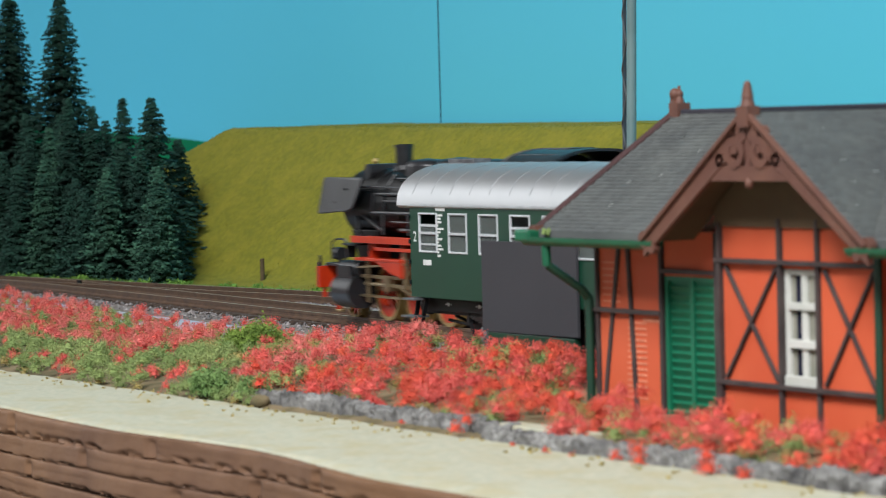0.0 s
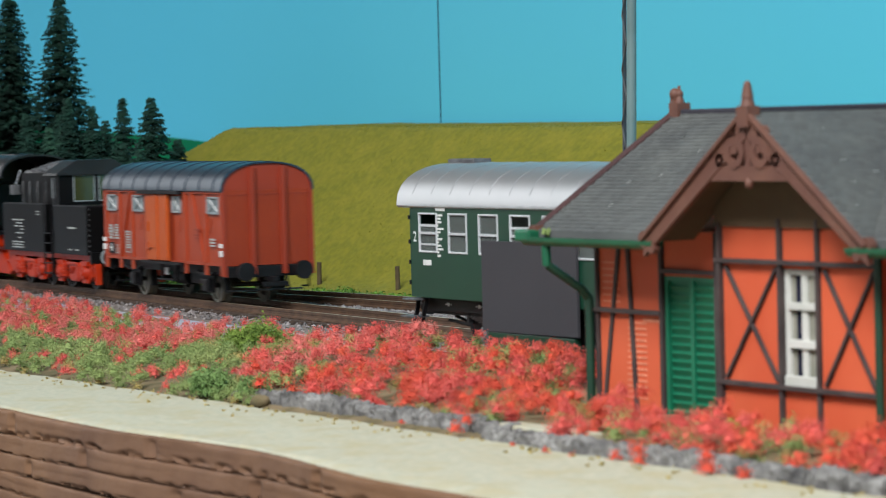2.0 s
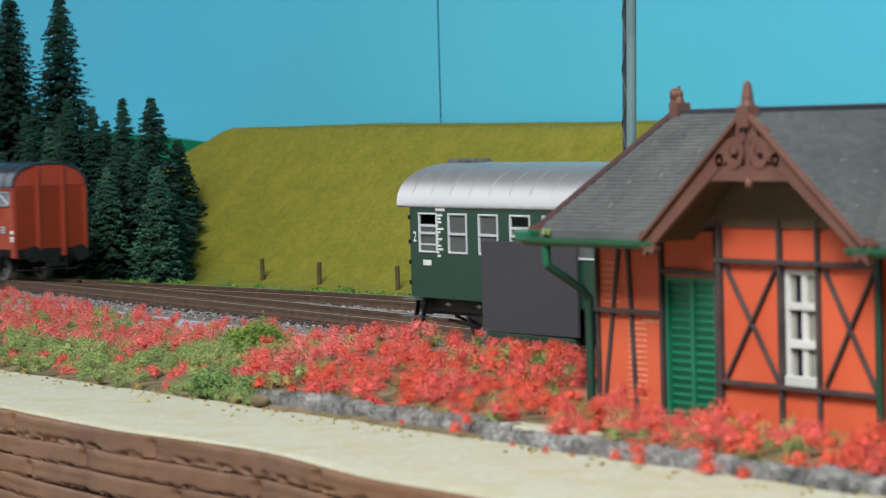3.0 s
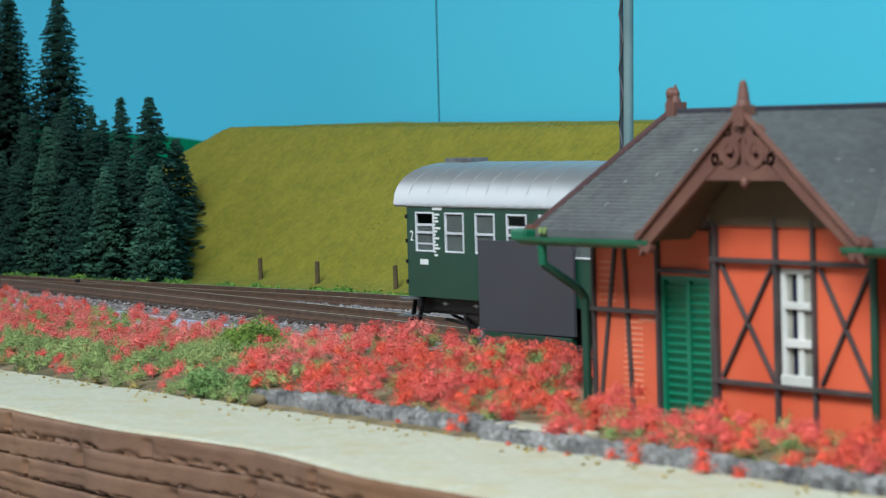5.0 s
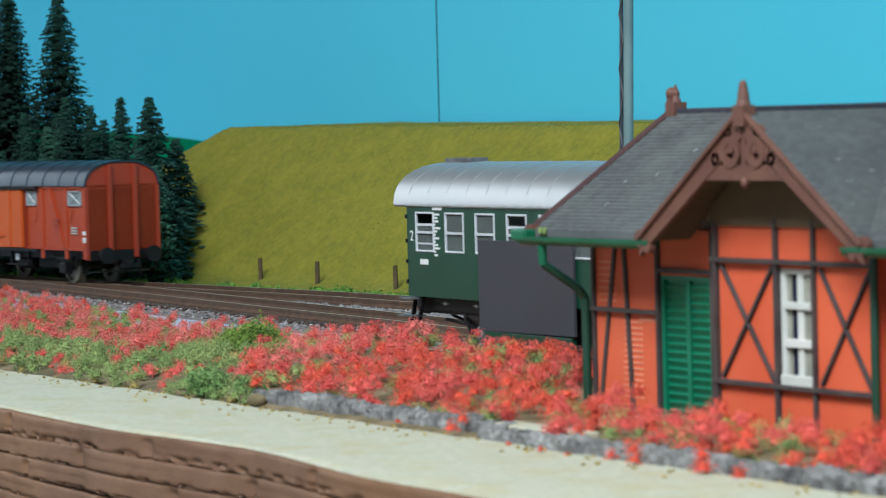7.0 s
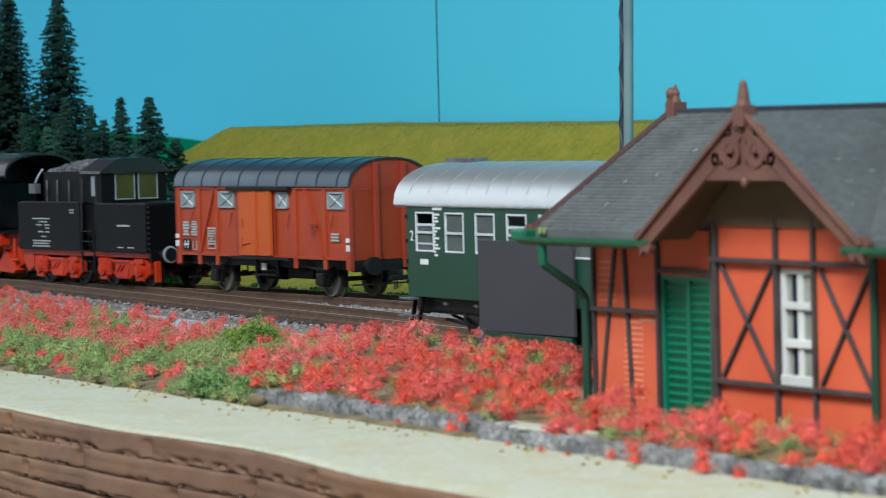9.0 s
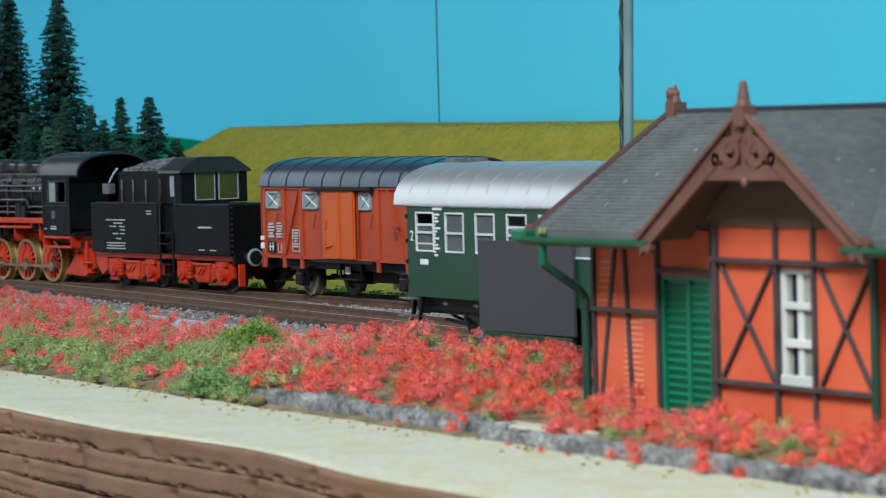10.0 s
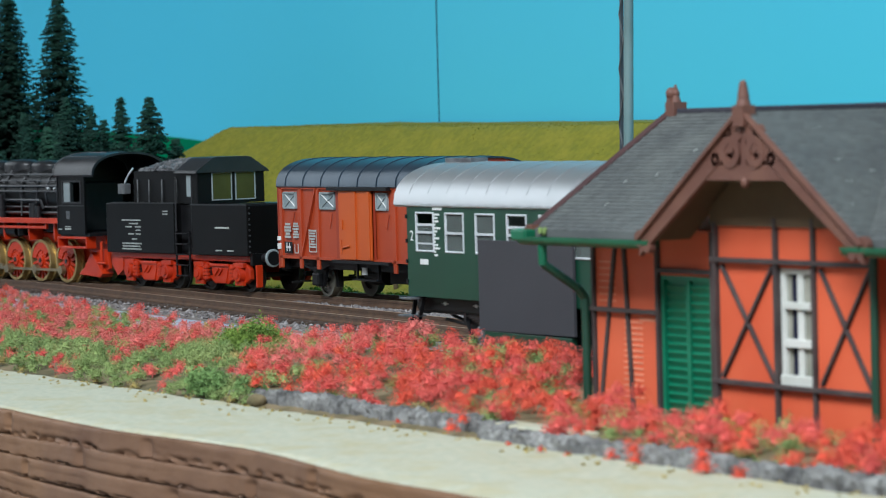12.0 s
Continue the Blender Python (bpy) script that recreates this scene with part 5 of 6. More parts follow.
def locomotive():
    t = thing("steam_locomotive", "black steam locomotive with red frame and wheels", "locomotive")
    mv = {"drive": [], "pony": [], "rods": []}
    part("frame", Shape().box(-80, 62, -5.5, 5.5, 8, 15).box(-30, 60, -7, 7, 15, 18.4), M_LOCORED, t)
    # boiler with bands, smokebox and door
    zc, r = 33.4, 10.2
    part("boiler", Shape().rod((-54, 0, zc), (42, 0, zc), r, 40), M_LOCO, t, smooth=40)
    part("smokebox", Shape().rod((-75, 0, zc), (-54, 0, zc), r + 0.25, 40), M_LOCO, t, smooth=40)
    part("smokebox_saddle", Shape().prism_y([(-73, 26), (-54, 26), (-54, 12), (-66, 12)], -8.6, 8.6), M_LOCO, t, bevel=0.4)
    dr = part("smokebox_door", Shape().rod((-75, 0, zc), (-76.4, 0, zc), 8.8, 32, 8.0).rod((-76.4, 0, zc), (-77.4, 0, zc), 8.0, 32, 3.0).rod((-77.4, 0, zc), (-79, 0, zc), 0.8, 10), M_LOCOGREY, t, smooth=35)
    part("hinge", Shape().box(-77.2, -76.4, -6.5, 6.5, zc + 3.4, zc + 4.2).box(-77.2, -76.4, -6.5, 6.5, zc - 4.2, zc - 3.4), M_LOCOGREY, dr)
    for x in (-54, -36, -19, 1, 21):
        part("boiler_band", Shape().rod((x - 0.45, 0, zc), (x + 0.45, 0, zc), r + 0.3, 40), M_LOCOGREY, t, smooth=40)
    part("firebox", Shape().box(18, 42, -9.4, 9.4, 19, 34), M_LOCO, t, bevel=0.6)
    ch = part("chimney", Shape().rod((-53, 0, 42.6), (-53, 0, 44.6), 3.7, 28, 2.6).rod((-53, 0, 44.6), (-53, 0, 49.9), 2.5, 28, 2.6).rod((-53, 0, 49.7), (-53, 0, 50.6), 2.85, 28), M_LOCOGREY, t, smooth=35)
    # No hole is cut; a black disc stands for the dark inside the chimney.
    part("bore", Shape().rod((-53, 0, 50.55), (-53, 0, 50.75), 2.2, 24), M_BLACK, ch)
    part("preheater", Shape().rod((-63, -7.5, 42.8), (-63, 7.5, 42.8), 2.4, 20), M_LOCOGREY, t, smooth=40)
    for x, lx, z1 in ((-37, 15, 46.6), (-15.5, 19, 46.9), (6, 16, 46.4)):
        part("dome", dome(Shape(), x, 40.5, z1, lx, 12), M_LOCOGREY, t, "worn black dome casing", smooth=40)
    part("safety_valve", Shape().rod((20, -2, 43), (20, -2, 46.4), 1.0, 10).rod((20, 2, 43), (20, 2, 46.4), 1.0, 10), M_LOCOGREY, t, smooth=40)
    part("whistle", Shape().rod((-69, -2, 43), (-69, -2, 45.6), 0.7, 10).ball((-69, -2, 45.9), 1.0, 8), M_BRASS, t, "small pale top fitting", smooth=40)
    for sy in (-1, 1):
        y = sy * 13.6
        fl = Shape().prism_y([(-85.6, 30.9), (-83.6, 40.6), (-82.8, 41.4), (-57, 41.4), (-56, 40.6), (-60.5, 32.6), (-64, 31.6), (-84.8, 30.5)], y - 0.35, y + 0.35)
        fl.v = [(a, b - sy * max(0, c - 37) * 0.35, c) for a, b, c in fl.v]
        d = part("smoke_deflector", fl, M_LOCOGREY, t, "grey-black smoke deflector", bevel=0.15)
        part("deflector_stay", Shape().pipe([(-66, sy * 9.6, 38), (-66, y, 38)], 0.4, 6).pipe([(-72, sy * 9, 34), (-74, y, 34)], 0.4, 6), M_LOCOGREY, d)
        part("smokebox_stay", Shape().pipe([(-66, sy * 9.4, 30), (-58, sy * 12.8, 23.8)], 0.6, 8).pipe([(-62, sy * 10, 30.4), (-46, sy * 11, 26)], 0.35, 6), M_LOCOGREY, t, smooth=40)
        y0, y1 = sorted((sy * 15.0, sy * 9.0))
        rb = part("running_board", Shape().box(-59, 40, y0, y1, 23.7, 24.3), M_LOCORED, t, "red-edged running board")
        e0, e1 = sorted((sy * 15.2, sy * 14.5))
        part("valance", Shape().box(-59, 40, e0, e1, 22.6, 24.6), M_LOCORED, rb, bevel=0.12)
        part("lower_valance", Shape().box(-45, 28, min(sy * 14.4, sy * 13.4), max(sy * 14.4, sy * 13.4), 20.5, 21.5).box(-45, -44, min(sy * 14.4, sy * 13.4), max(sy * 14.4, sy * 13.4), 20.5, 23.7).box(27, 28, min(sy * 14.4, sy * 13.4), max(sy * 14.4, sy * 13.4), 20.5, 23.7), M_LOCORED, rb, bevel=0.12)
        for x in (-50, -28, -8, 12, 32):
            part("bracket", Shape().prism_y([(x - 0.5, 23.7), (x + 0.5, 23.7), (x + 0.5, 16), (x - 0.5, 18)], min(sy * 13.2, sy * 7), max(sy * 13.2, sy * 7)), M_LOCORED, rb)
        part("front_step", Shape().box(-67, -58, min(sy * 14.4, sy * 10), max(sy * 14.4, sy * 10), 21.6, 22.2).box(-66.4, -65.6, sy * 12 - 1.5, sy * 12 + 1.5, 18, 21.6), M_LOCOGREY, t, "black front step")
        part("motion_bracket", Shape().box(-58, -26, min(sy * 14.8, sy * 9.5), max(sy * 14.8, sy * 9.5), 17.4, 18.3).prism_y([(-44, 17.4), (-26, 17.4), (-26, 13), (-34, 14.4)], min(sy * 14.6, sy * 13.6), max(sy * 14.6, sy * 13.6)), M_LOCORED, t, "red valve gear bracket", bevel=0.15)
        # cylinder block, covers and drain pipes
        cy = Shape().rod((-71, sy * 12.0, 8.2), (-58, sy * 12.0, 8.2), 5.0, 26).rod((-71, sy * 12.0, 14.6), (-57, sy * 12.0, 14.6), 2.5, 20).box(-69.5, -60, min(sy * 15.2, sy * 8), max(sy * 15.2, sy * 8), 7.5, 15.6)
        c = part("cylinder", cy, M_LOCOGREY, t, "black cylinder block", smooth=35)
        part("cylinder_cover", Shape().rod((-72.2, sy * 12, 8.2), (-71, sy * 12, 8.2), 2.6, 20, 4.4).rod((-73.4, sy * 12, 14.6), (-71, sy * 12, 14.6), 1.2, 14), M_LOCOGREY, c, smooth=35)
        part("drain_pipe", Shape().pipe([(-69, sy * 13, 4), (-71, sy * 13, 2.2), (-75, sy * 13, 2.0)], 0.4, 6).pipe([(-64, sy * 13, 4.6), (-66, sy * 13, 2.6)], 0.4, 6), M_BRASS, c)
        part("slide_bar", Shape().box(-60, -30, min(sy * 12.9, sy * 11.5), max(sy * 12.9, sy * 11.5), 12.4, 13.3).box(-60, -30, min(sy * 12.9, sy * 11.5), max(sy * 12.9, sy * 11.5), 6.8, 7.5), M_STEEL, t, "bright slide bars")
        part("expansion_link", Shape().prism_y([(-27, 10), (-25.2, 9.6), (-24.4, 15), (-25.2, 20.4), (-27, 20), (-26.2, 15)], min(sy * 13.6, sy * 12.6), max(sy * 13.6, sy * 12.6)), M_STEEL, t)
        part("radius_rod", Shape().beam((-57, sy * 13.6, 15.4), (-25, sy * 13.6, 17.0), 0.9, 0.6, (0, 1, 0)).beam((-50, sy * 13.9, 17.6), (-50, sy * 13.9, 5.4), 0.9, 0.6, (0, 1, 0)).beam((-26, sy * 13.9, 9.8), (-8, sy * 13.9, 6.0), 0.9, 0.6, (0, 1, 0)), M_STEEL, t, "brassy valve rods")
        part("air_tank", Shape().rod((-22, sy * 10.6, 19.4), (0, sy * 10.6, 19.4), 2.5, 18), M_LOCO, t, smooth=40)
        part("feed_tank", Shape().rod((4, sy * 11.4, 17.6), (4, sy * 11.4, 22.4), 2.0, 14), M_LOCO, t, smooth=40)
        # handrail, pipes and fittings along the boiler
        part("handrail", Shape().pipe([(-73, sy * 10.7, 38.6), (38, sy * 10.7, 38.6)], 0.25, 6), M_LOCOGREY, t, smooth=40)
        for x in (-70, -58, -46, -32, -18, -4, 10, 26):
            part("rail_knob", Shape().rod((x, sy * 8.6, 38.6), (x, sy * 10.9, 38.6), 0.4, 6), M_LOCOGREY, t)
        # Grey highlights along the pipes are put into their lighter black.
        for z, yy, rr, x0, x1 in ((36.6, 10.6, 0.5, -50, 34), (34.6, 10.9, 0.35, -44, 36), (31.2, 10.9, 0.55, -52, 18), (28.6, 10.6, 0.4, -40, 38), (26.4, 10.8, 0.6, -34, 38), (41.0, 8.2, 0.35, -40, 30)):
            part("pipe", Shape().pipe([(x0, sy * yy, z), (x1, sy * yy, z), (x1 + 2, sy * yy, z - 3.4)], rr, 8), M_LOCOGREY, t, smooth=40)
        for x, zt in ((-46, 41), (-28, 40.5), (-12, 41.4), (2, 40.6), (14, 40)):
            part("sand_pipe", Shape().pipe([(x, sy * 6.4, zt + 1), (x, sy * 9.6, 38), (x + 0.8, sy * 10.9, 32), (x + 1.5, sy * 11.4, 25)], 0.35, 6), M_LOCOGREY, t, smooth=40)
        part("feed_pump", Shape().rod((-12, sy * 12, 24.4), (-12, sy * 12, 31.5), 1.9, 14).rod((-12, sy * 12, 31.5), (-12, sy * 12, 33.4), 1.3, 12).rod((-12, sy * 12, 27.4), (-12, sy * 12, 28.4), 2.3, 14), M_LOCOGREY, t, smooth=40)
        part("air_pump", Shape().rod((14, sy * 12, 24.4), (14, sy * 12, 30), 1.7, 14).rod((17.8, sy * 12, 24.4), (17.8, sy * 12, 29), 1.3, 14), M_LOCOGREY, t, smooth=40)
        part("check_valve", Shape().ball((-20, sy * 9.8, 37.4), 1.4, 8).rod((-20, sy * 10.4, 37), (-20, sy * 11, 31), 0.5, 8), M_LOCOGREY, t, smooth=40)
        part("washout_plug", Shape().rod((24, sy * 9.4, 35.4), (24, sy * 10.9, 36), 0.8, 10).rod((29, sy * 9.4, 35.4), (29, sy * 10.9, 36), 0.8, 10).rod((34, sy * 9.4, 35.4), (34, sy * 10.9, 36), 0.8, 10), M_WINDOWGREY, t, "small pale boiler plugs", smooth=40)
        # cab side with its window
        y0, y1 = sorted((sy * 15.6, sy * 14.8))
        cs = Shape().box(39.5, 60, y0, y1, 18.6, 30.4).box(39.5, 43.4, y0, y1, 30.4, 41).box(57.6, 60, y0, y1, 30.4, 41).box(43.4, 57.6, y0, y1, 38.6, 41)
        c = part("cab_side", cs, M_LOCO, t, "black cab side sheet")
        part("window_frame", Shape().box(43.2, 43.9, y0 - .15, y1 + .15, 30.2, 38.8).box(57.0, 57.8, y0 - .15, y1 + .15, 30.2, 38.8).box(43.9, 57, y0 - .15, y1 + .15, 30.2, 30.8).box(43.9, 57, y0 - .15, y1 + .15, 38.2, 38.8).box(49.4, 50.2, y0 - .1, y1 + .1, 30.8, 38.2), M_LOCOGREY, c)
        part("pane", Shape().box(44.0, 49.4, sy * 15.2 - 0.1, sy * 15.2 + 0.1, 30.8, 38.2), M_WINDOWGREY, c, "pale sliding pane")
        part("side_rib", Shape().box(39.5, 60, min(sy * 15.6, sy * 15.85), max(sy * 15.6, sy * 15.85), 29.2, 29.6).box(39.6, 39.9, min(sy * 15.6, sy * 15.85), max(sy * 15.6, sy * 15.85), 18.8, 40.8), M_LOCOGREY, c)
        yy = sy * 15.6
        mark = Shape().box(46.2, 48.8, min(yy, yy + sy * .1), max(yy, yy + sy * .1), 24.4, 27.4)
        part("badge", mark, M_STEP, c, "small grey badge")
        nb = Shape().box(45.0, 49.6, min(yy, yy + sy * .1), max(yy, yy + sy * .1), 20.4, 21.0).box(45.0, 49.6, min(yy, yy + sy * .1), max(yy, yy + sy * .1), 21.4, 21.7).box(40.2, 42.6, min(yy, yy + sy * .1), max(yy, yy + sy * .1), 20.4, 20.8)
        part("number_bar", nb, M_PRINT, c, "small white lettering bars")
        y0, y1 = sorted((sy * 15.2, sy * 11))
        part("cab_step", Shape().box(38, 60, y0, y1, 17.0, 17.9).box(38, 60, y0, y1, 13.4, 14.2).box(38, 38.8, y0, y1, 13.4, 17.9).box(59.2, 60, y0, y1, 13.4, 17.9), M_LOCORED, t, "red cab steps", bevel=0.12)
        part("ash_pan", Shape().prism_y([(46, 3.4), (62, 2.6), (64, 4), (60, 8), (56, 12), (50, 6)], min(sy * 11, sy * 6), max(sy * 11, sy * 6)), M_LOCORED, t, bevel=0.3)
        part("rear_frame", Shape().prism_y([(50, 13), (64, 13), (66, 6), (60, 4), (56, 9)], min(sy * 9, sy * 7.8), max(sy * 9, sy * 7.8)).rod((62, sy * 10, 5), (62, sy * 10, 16), 0.6, 8).rod((58, sy * 10.4, 8), (66, sy * 10.4, 8), 0.5, 8), M_LOCORED, t, bevel=0.1)
        part("buffer", Shape().rod((-84, sy * 10, 12.4), (-88, sy * 10, 12.4), 1.3, 14).rod((-88, sy * 10, 12.4), (-89.2, sy * 10, 12.4), 2.7, 20), M_LOCOGREY, t, "black front buffer", smooth=40)
    part("cab_front", Shape().box(39.5, 40.3, -14.8, 14.8, 19, 41).prism_x(arch(14.8, 41, 7.0), 39.5, 40.3), M_LOCO, t)
    part("cab_floor", Shape().box(40, 62, -14.8, 14.8, 18, 19.2), M_BLACK, t)
    part("backhead", Shape().box(40.3, 47, -9, 9, 19.2, 38), M_BLACK, t, bevel=0.8)
    o = arch(16.2, 40.8, 8.2)
    roof = part("cab_roof", Shape().prism_x(o + [(y * 0.955, z - 0.7) for y, z in o[::-1]], 37.5, 67), M_LOCOGREY, t, "rounded black cab roof", smooth=35)
    part("roof_hatch", Shape().box(45, 57, -4, 4, 48.4, 49.2), M_LOCOGREY, roof, bevel=0.3)
    part("roof_rib", Shape().pipe([(37.6, y * 1.002, z) for y, z in o], 0.3, 6), M_STEP, roof, "worn grey roof edge")
    part("roof_rib", Shape().box(38, 62, -13.9, -13.2, 45.0, 45.6).box(38, 62, -10.4, -9.8, 47.2, 47.7), M_STEP, roof, "worn grey roof rib")
    part("buffer_beam", Shape().box(-84.6, -82.8, -15.2, 15.2, 8.6, 15.0), M_LOCORED, t, "red front buffer beam", bevel=0.2)
    part("front_platform", Shape().box(-83, -66, -13, 13, 15.2, 16.0), M_LOCOGREY, t, "black front platform", bevel=0.15)
    part("front_apron", Shape().prism_y([(-82.8, 6), (-76, 5), (-72, 8), (-72, 15.2), (-82.8, 15.2)], -9.5, 9.5), M_BLACK, t, bevel=0.3)
    for sy in (-1, 1):
        part("lantern", Shape().rod((-80, sy * 9, 18.6), (-83.4, sy * 9, 18.6), 1.9, 18).rod((-81, sy * 9, 16), (-81, sy * 9, 18.6), 0.9, 8), M_LOCOGREY, t, "front lantern", smooth=40)
        part("grab_rail", Shape().pipe([(-80, sy * 12, 16), (-80, sy * 12, 22), (-79, sy * 11, 23), (-77, sy * 9.5, 23), (-76, sy * 9, 22), (-76, sy * 9, 16)], 0.3, 6), M_LOCOGREY, t, smooth=40)
        part("corner_post", Shape().rod((-83.6, sy * 14.4, 15), (-83.6, sy * 14.4, 18.2), 0.5, 8), M_LOCOGREY, t)
        part("guard_iron", Shape().beam((-83, sy * 8.5, 9), (-84, sy * 8.5, 1.6), 1.4, 0.7, (0, 1, 0)).beam((-84, sy * 13, 9), (-84, sy * 13, 5.6), 1.2, 0.8, (0, 1, 0)), M_LOCORED, t)
    part("coupling_hook", Shape().box(-88, -84, -0.7, 0.7, 10.6, 12).box(-88, -87, -0.7, 0.7, 9.6, 12), M_BLACK, t)
    part("drawbar", Shape().box(60, 72, -2, 2, 10, 11.5), M_BLACK, t)
    for x in X_DRIVE:
        mv["drive"].append((spoked_wheel("driving_wheel", R_DRIVE, t, P(x, 0, R_DRIVE), M_BRASS, M_LOCORED), x))
    mv["pony"].append((spoked_wheel("pony_wheel", R_PONY, t, P(-70, 0, R_PONY), M_BRASS, M_LOCORED, 9, False), -70))
    for sy in (-1, 1):
        s = Shape()
        s.beam((-46.8, 0, 0), (34.8, 0, 0), 1.6, 0.9, (0, 1, 0))
        for x in X_DRIVE:
            s.ring((x, 0), -0.9, 0.9, 0.0, 1.7, 16)
        c = part("coupling_rod", s, M_STEEL, t, "brassy coupling rod")
        s = Shape().beam((0, 0, 0), (-36, 0, 0), 1.4, 0.9, (0, 1, 0)).ring((0, 0), -0.8, 0.8, 0.0, 1.8, 16).ring((-36, 0), -0.8, 0.8, 0.0, 1.2, 14)
        m = part("main_rod", s, M_STEEL, t, "brassy main rod")
        s = Shape().box(-2.2, 2.2, -1.4, 1.4, -1.6, 2.6).rod((-2, 0, 0), (-16, 0, 0), 0.6, 10)
        x = part("crosshead", s, M_STEEL, t, "steel crosshead")
        mv["rods"].append((sy, c, m, x))
    return t, mv


def tender():
    t = thing("tender", "black coal tender with a cabin on red trucks", "tender")
    mv = []
    part("tank", Shape().box(-51, -3, -15.5, 15.5, 12.6, 30.6), M_LOCO, t, "black front water tank", bevel=0.35)
    part("rear_tank", Shape().box(8.5, 45, -15.5, 15.5, 12.6, 30.2), M_LOCO, t, "black rear water tank", bevel=0.35)
    part("recess_wall", Shape().box(-3.5, 9, -12.5, 12.5, 12.6, 30), M_BLACK, t)
    for x0, x1, y0, y1, z0 in ((-47, -3, -15.7, -15.3, 30.4), (8.5, 45, -15.7, -15.3, 30.0), (-47, -3, 15.3, 15.7, 30.4), (44.4, 45, -15.2, 15.2, 30.0)):
        part("tank_rim", Shape().box(x0, x1, y0, y1, z0, z0 + 0.55), M_LOCOGREY, t)
    bk = Shape()
    for sy in (-1, 1):
        y0, y1 = sorted((sy * 13.2, sy * 12.6))
        bk.box(-34, 0, y0, y1, 30.6, 42.0)
    bk.box(-34, -33.4, -13.2, 13.2, 30.6, 41).box(-1, 0, -13.2, 13.2, 30.6, 42)
    b = part("coal_bunker", bk, M_LOCO, t, "inset black coal bunker side")
    for sy in (-1, 1):
        for x in (-31, -23, -14, -4):
            part("stanchion", Shape().pipe([(x, sy * 13.6, 30.8), (x + 0.6, sy * 13.9, 35), (x, sy * 13.5, 39)], 0.25, 6), M_STEP, b, "thin worn stanchion")
    part("lamp_bracket", Shape().box(-42.5, -37.5, -15.2, -12.5, 33.8, 37.6), M_STEP, t, "pale grey box on the tank", bevel=0.3)
    part("handrail", Shape().pipe([(-41, -13, 38), (-38, -13, 41), (-35, -13, 43)], 0.35, 8), M_CHROME, t, smooth=40)
    coal = Shape()
    xs, ys = [-33 + 1.5 * i for i in range(22)], [-12 + 1.5 * i for i in range(17)]
    coal.sheet(xs, ys, lambda x, y: 41 + 4.6 * math.cos(y / 12 * 1.3) * (0.6 + 0.4 * math.sin((x + 33) / 34 * 3.14)) + 0.7 * hashed(x, y, 0.6))
    rnd = random.Random(9)
    for _ in range(640):
        x, y = rnd.uniform(-32, -1.5), rnd.uniform(-12, 11)
        z = 41 + 4.6 * math.cos(y / 12 * 1.3) * (0.6 + 0.4 * math.sin((x + 33) / 34 * 3.14))
        q = rnd.uniform(0.5, 1.0)
        m = Matrix.Translation((x, y, z)) @ Euler((rnd.uniform(0, 3), rnd.uniform(0, 3), 0)).to_matrix().to_4x4()
        coal.box(-q, q, -q * 0.8, q * 0.8, -q * 0.7, q * 0.7, m)
    part("coal", coal, M_COAL, t, "heap of grey-black coal")
    # cabin with windows towards the wagon
    prof = [(-13.8, 30.4), (-13.8, 41.6), (13.8, 41.6), (13.8, 30.4)]
    cab = part("cabin", Shape().prism_x(prof, 1.0, 11.0), M_LOCO, t, "black guard's cabin")
    rp = [(-15.4, 41.2), (-14.6, 42.2), (-8.0, 46.4), (-6.4, 46.8), (6.4, 46.8), (8.0, 46.4), (14.6, 42.2), (15.4, 41.2)]
    part("cabin_roof", Shape().prism_x(rp, -3, 12.2), M_LOCOGREY, cab, "faceted black cabin roof", bevel=0.15)
    for y in (-4.0, 5.8):
        fr = Shape()
        for a0, a1, c0, c1 in ((-4.2, -3.8, 31.4, 41.4), (3.8, 4.2, 31.4, 41.4), (-3.8, 3.8, 31.4, 31.8), (-3.8, 3.8, 41.0, 41.4)):
            fr.box(10.9, 11.35, y + a0, y + a1, c0, c1)
        w = part("window", fr, M_WINDOWGREY, cab, "cabin window with thin pale frame", bevel=0.1)
        part("pane", Shape().box(10.95, 11.12, y - 3.8, y + 3.8, 31.8, 41.0), M_CABGLASS, w)
    for y0 in (-14.0, 13.7):
        part("side_window", Shape().box(3.6, 6.6, y0, y0 + 0.3, 33, 40.4), M_WINDOWGREY, cab, "narrow pale side window")
    part("handrail", Shape().pipe([(-2.4, -15, 17), (-2.4, -15, 40)], 0.3, 6).pipe([(8.6, -15, 17), (8.6, -15, 40)], 0.3, 6), M_LOCOGREY, t)
    ladder = part("ladder", Shape().box(-1.6, -1.1, -16, -15.4, 4.5, 21), M_BLACK, t, "black step ladder", bevel=0.05)
    part("stile", Shape().box(7.2, 7.7, -16, -15.4, 4.5, 21), M_BLACK, ladder, bevel=0.05)
    for k in range(5):
        part("rung", Shape().box(-1.1, 7.2, -16.6, -14.8, 5.0 + 3.7 * k, 5.4 + 3.7 * k), M_BLACK, ladder, bevel=0.05)
    txt = Shape()
    for x, z, n in ((-32.6, 24.2, 13.5), (-31.4, 23.0, 6.0), (-35.0, 21.8, 4.0), (-28.6, 21.8, 3.0), (-28.0, 20.6, 3.0), (-33.0, 19.2, 4.0), (-28.0, 19.2, 3.4), (-30.8, 17.4, 3.4), (-33.0, 15.8, 13.0), (-33.0, 14.8, 12.4), (-33.0, 13.8, 13.4)):
        k = 0.0
        while k < n:
            w = 0.5 + 0.7 * abs(math.sin(x * 3 + z * 7 + k * 5))
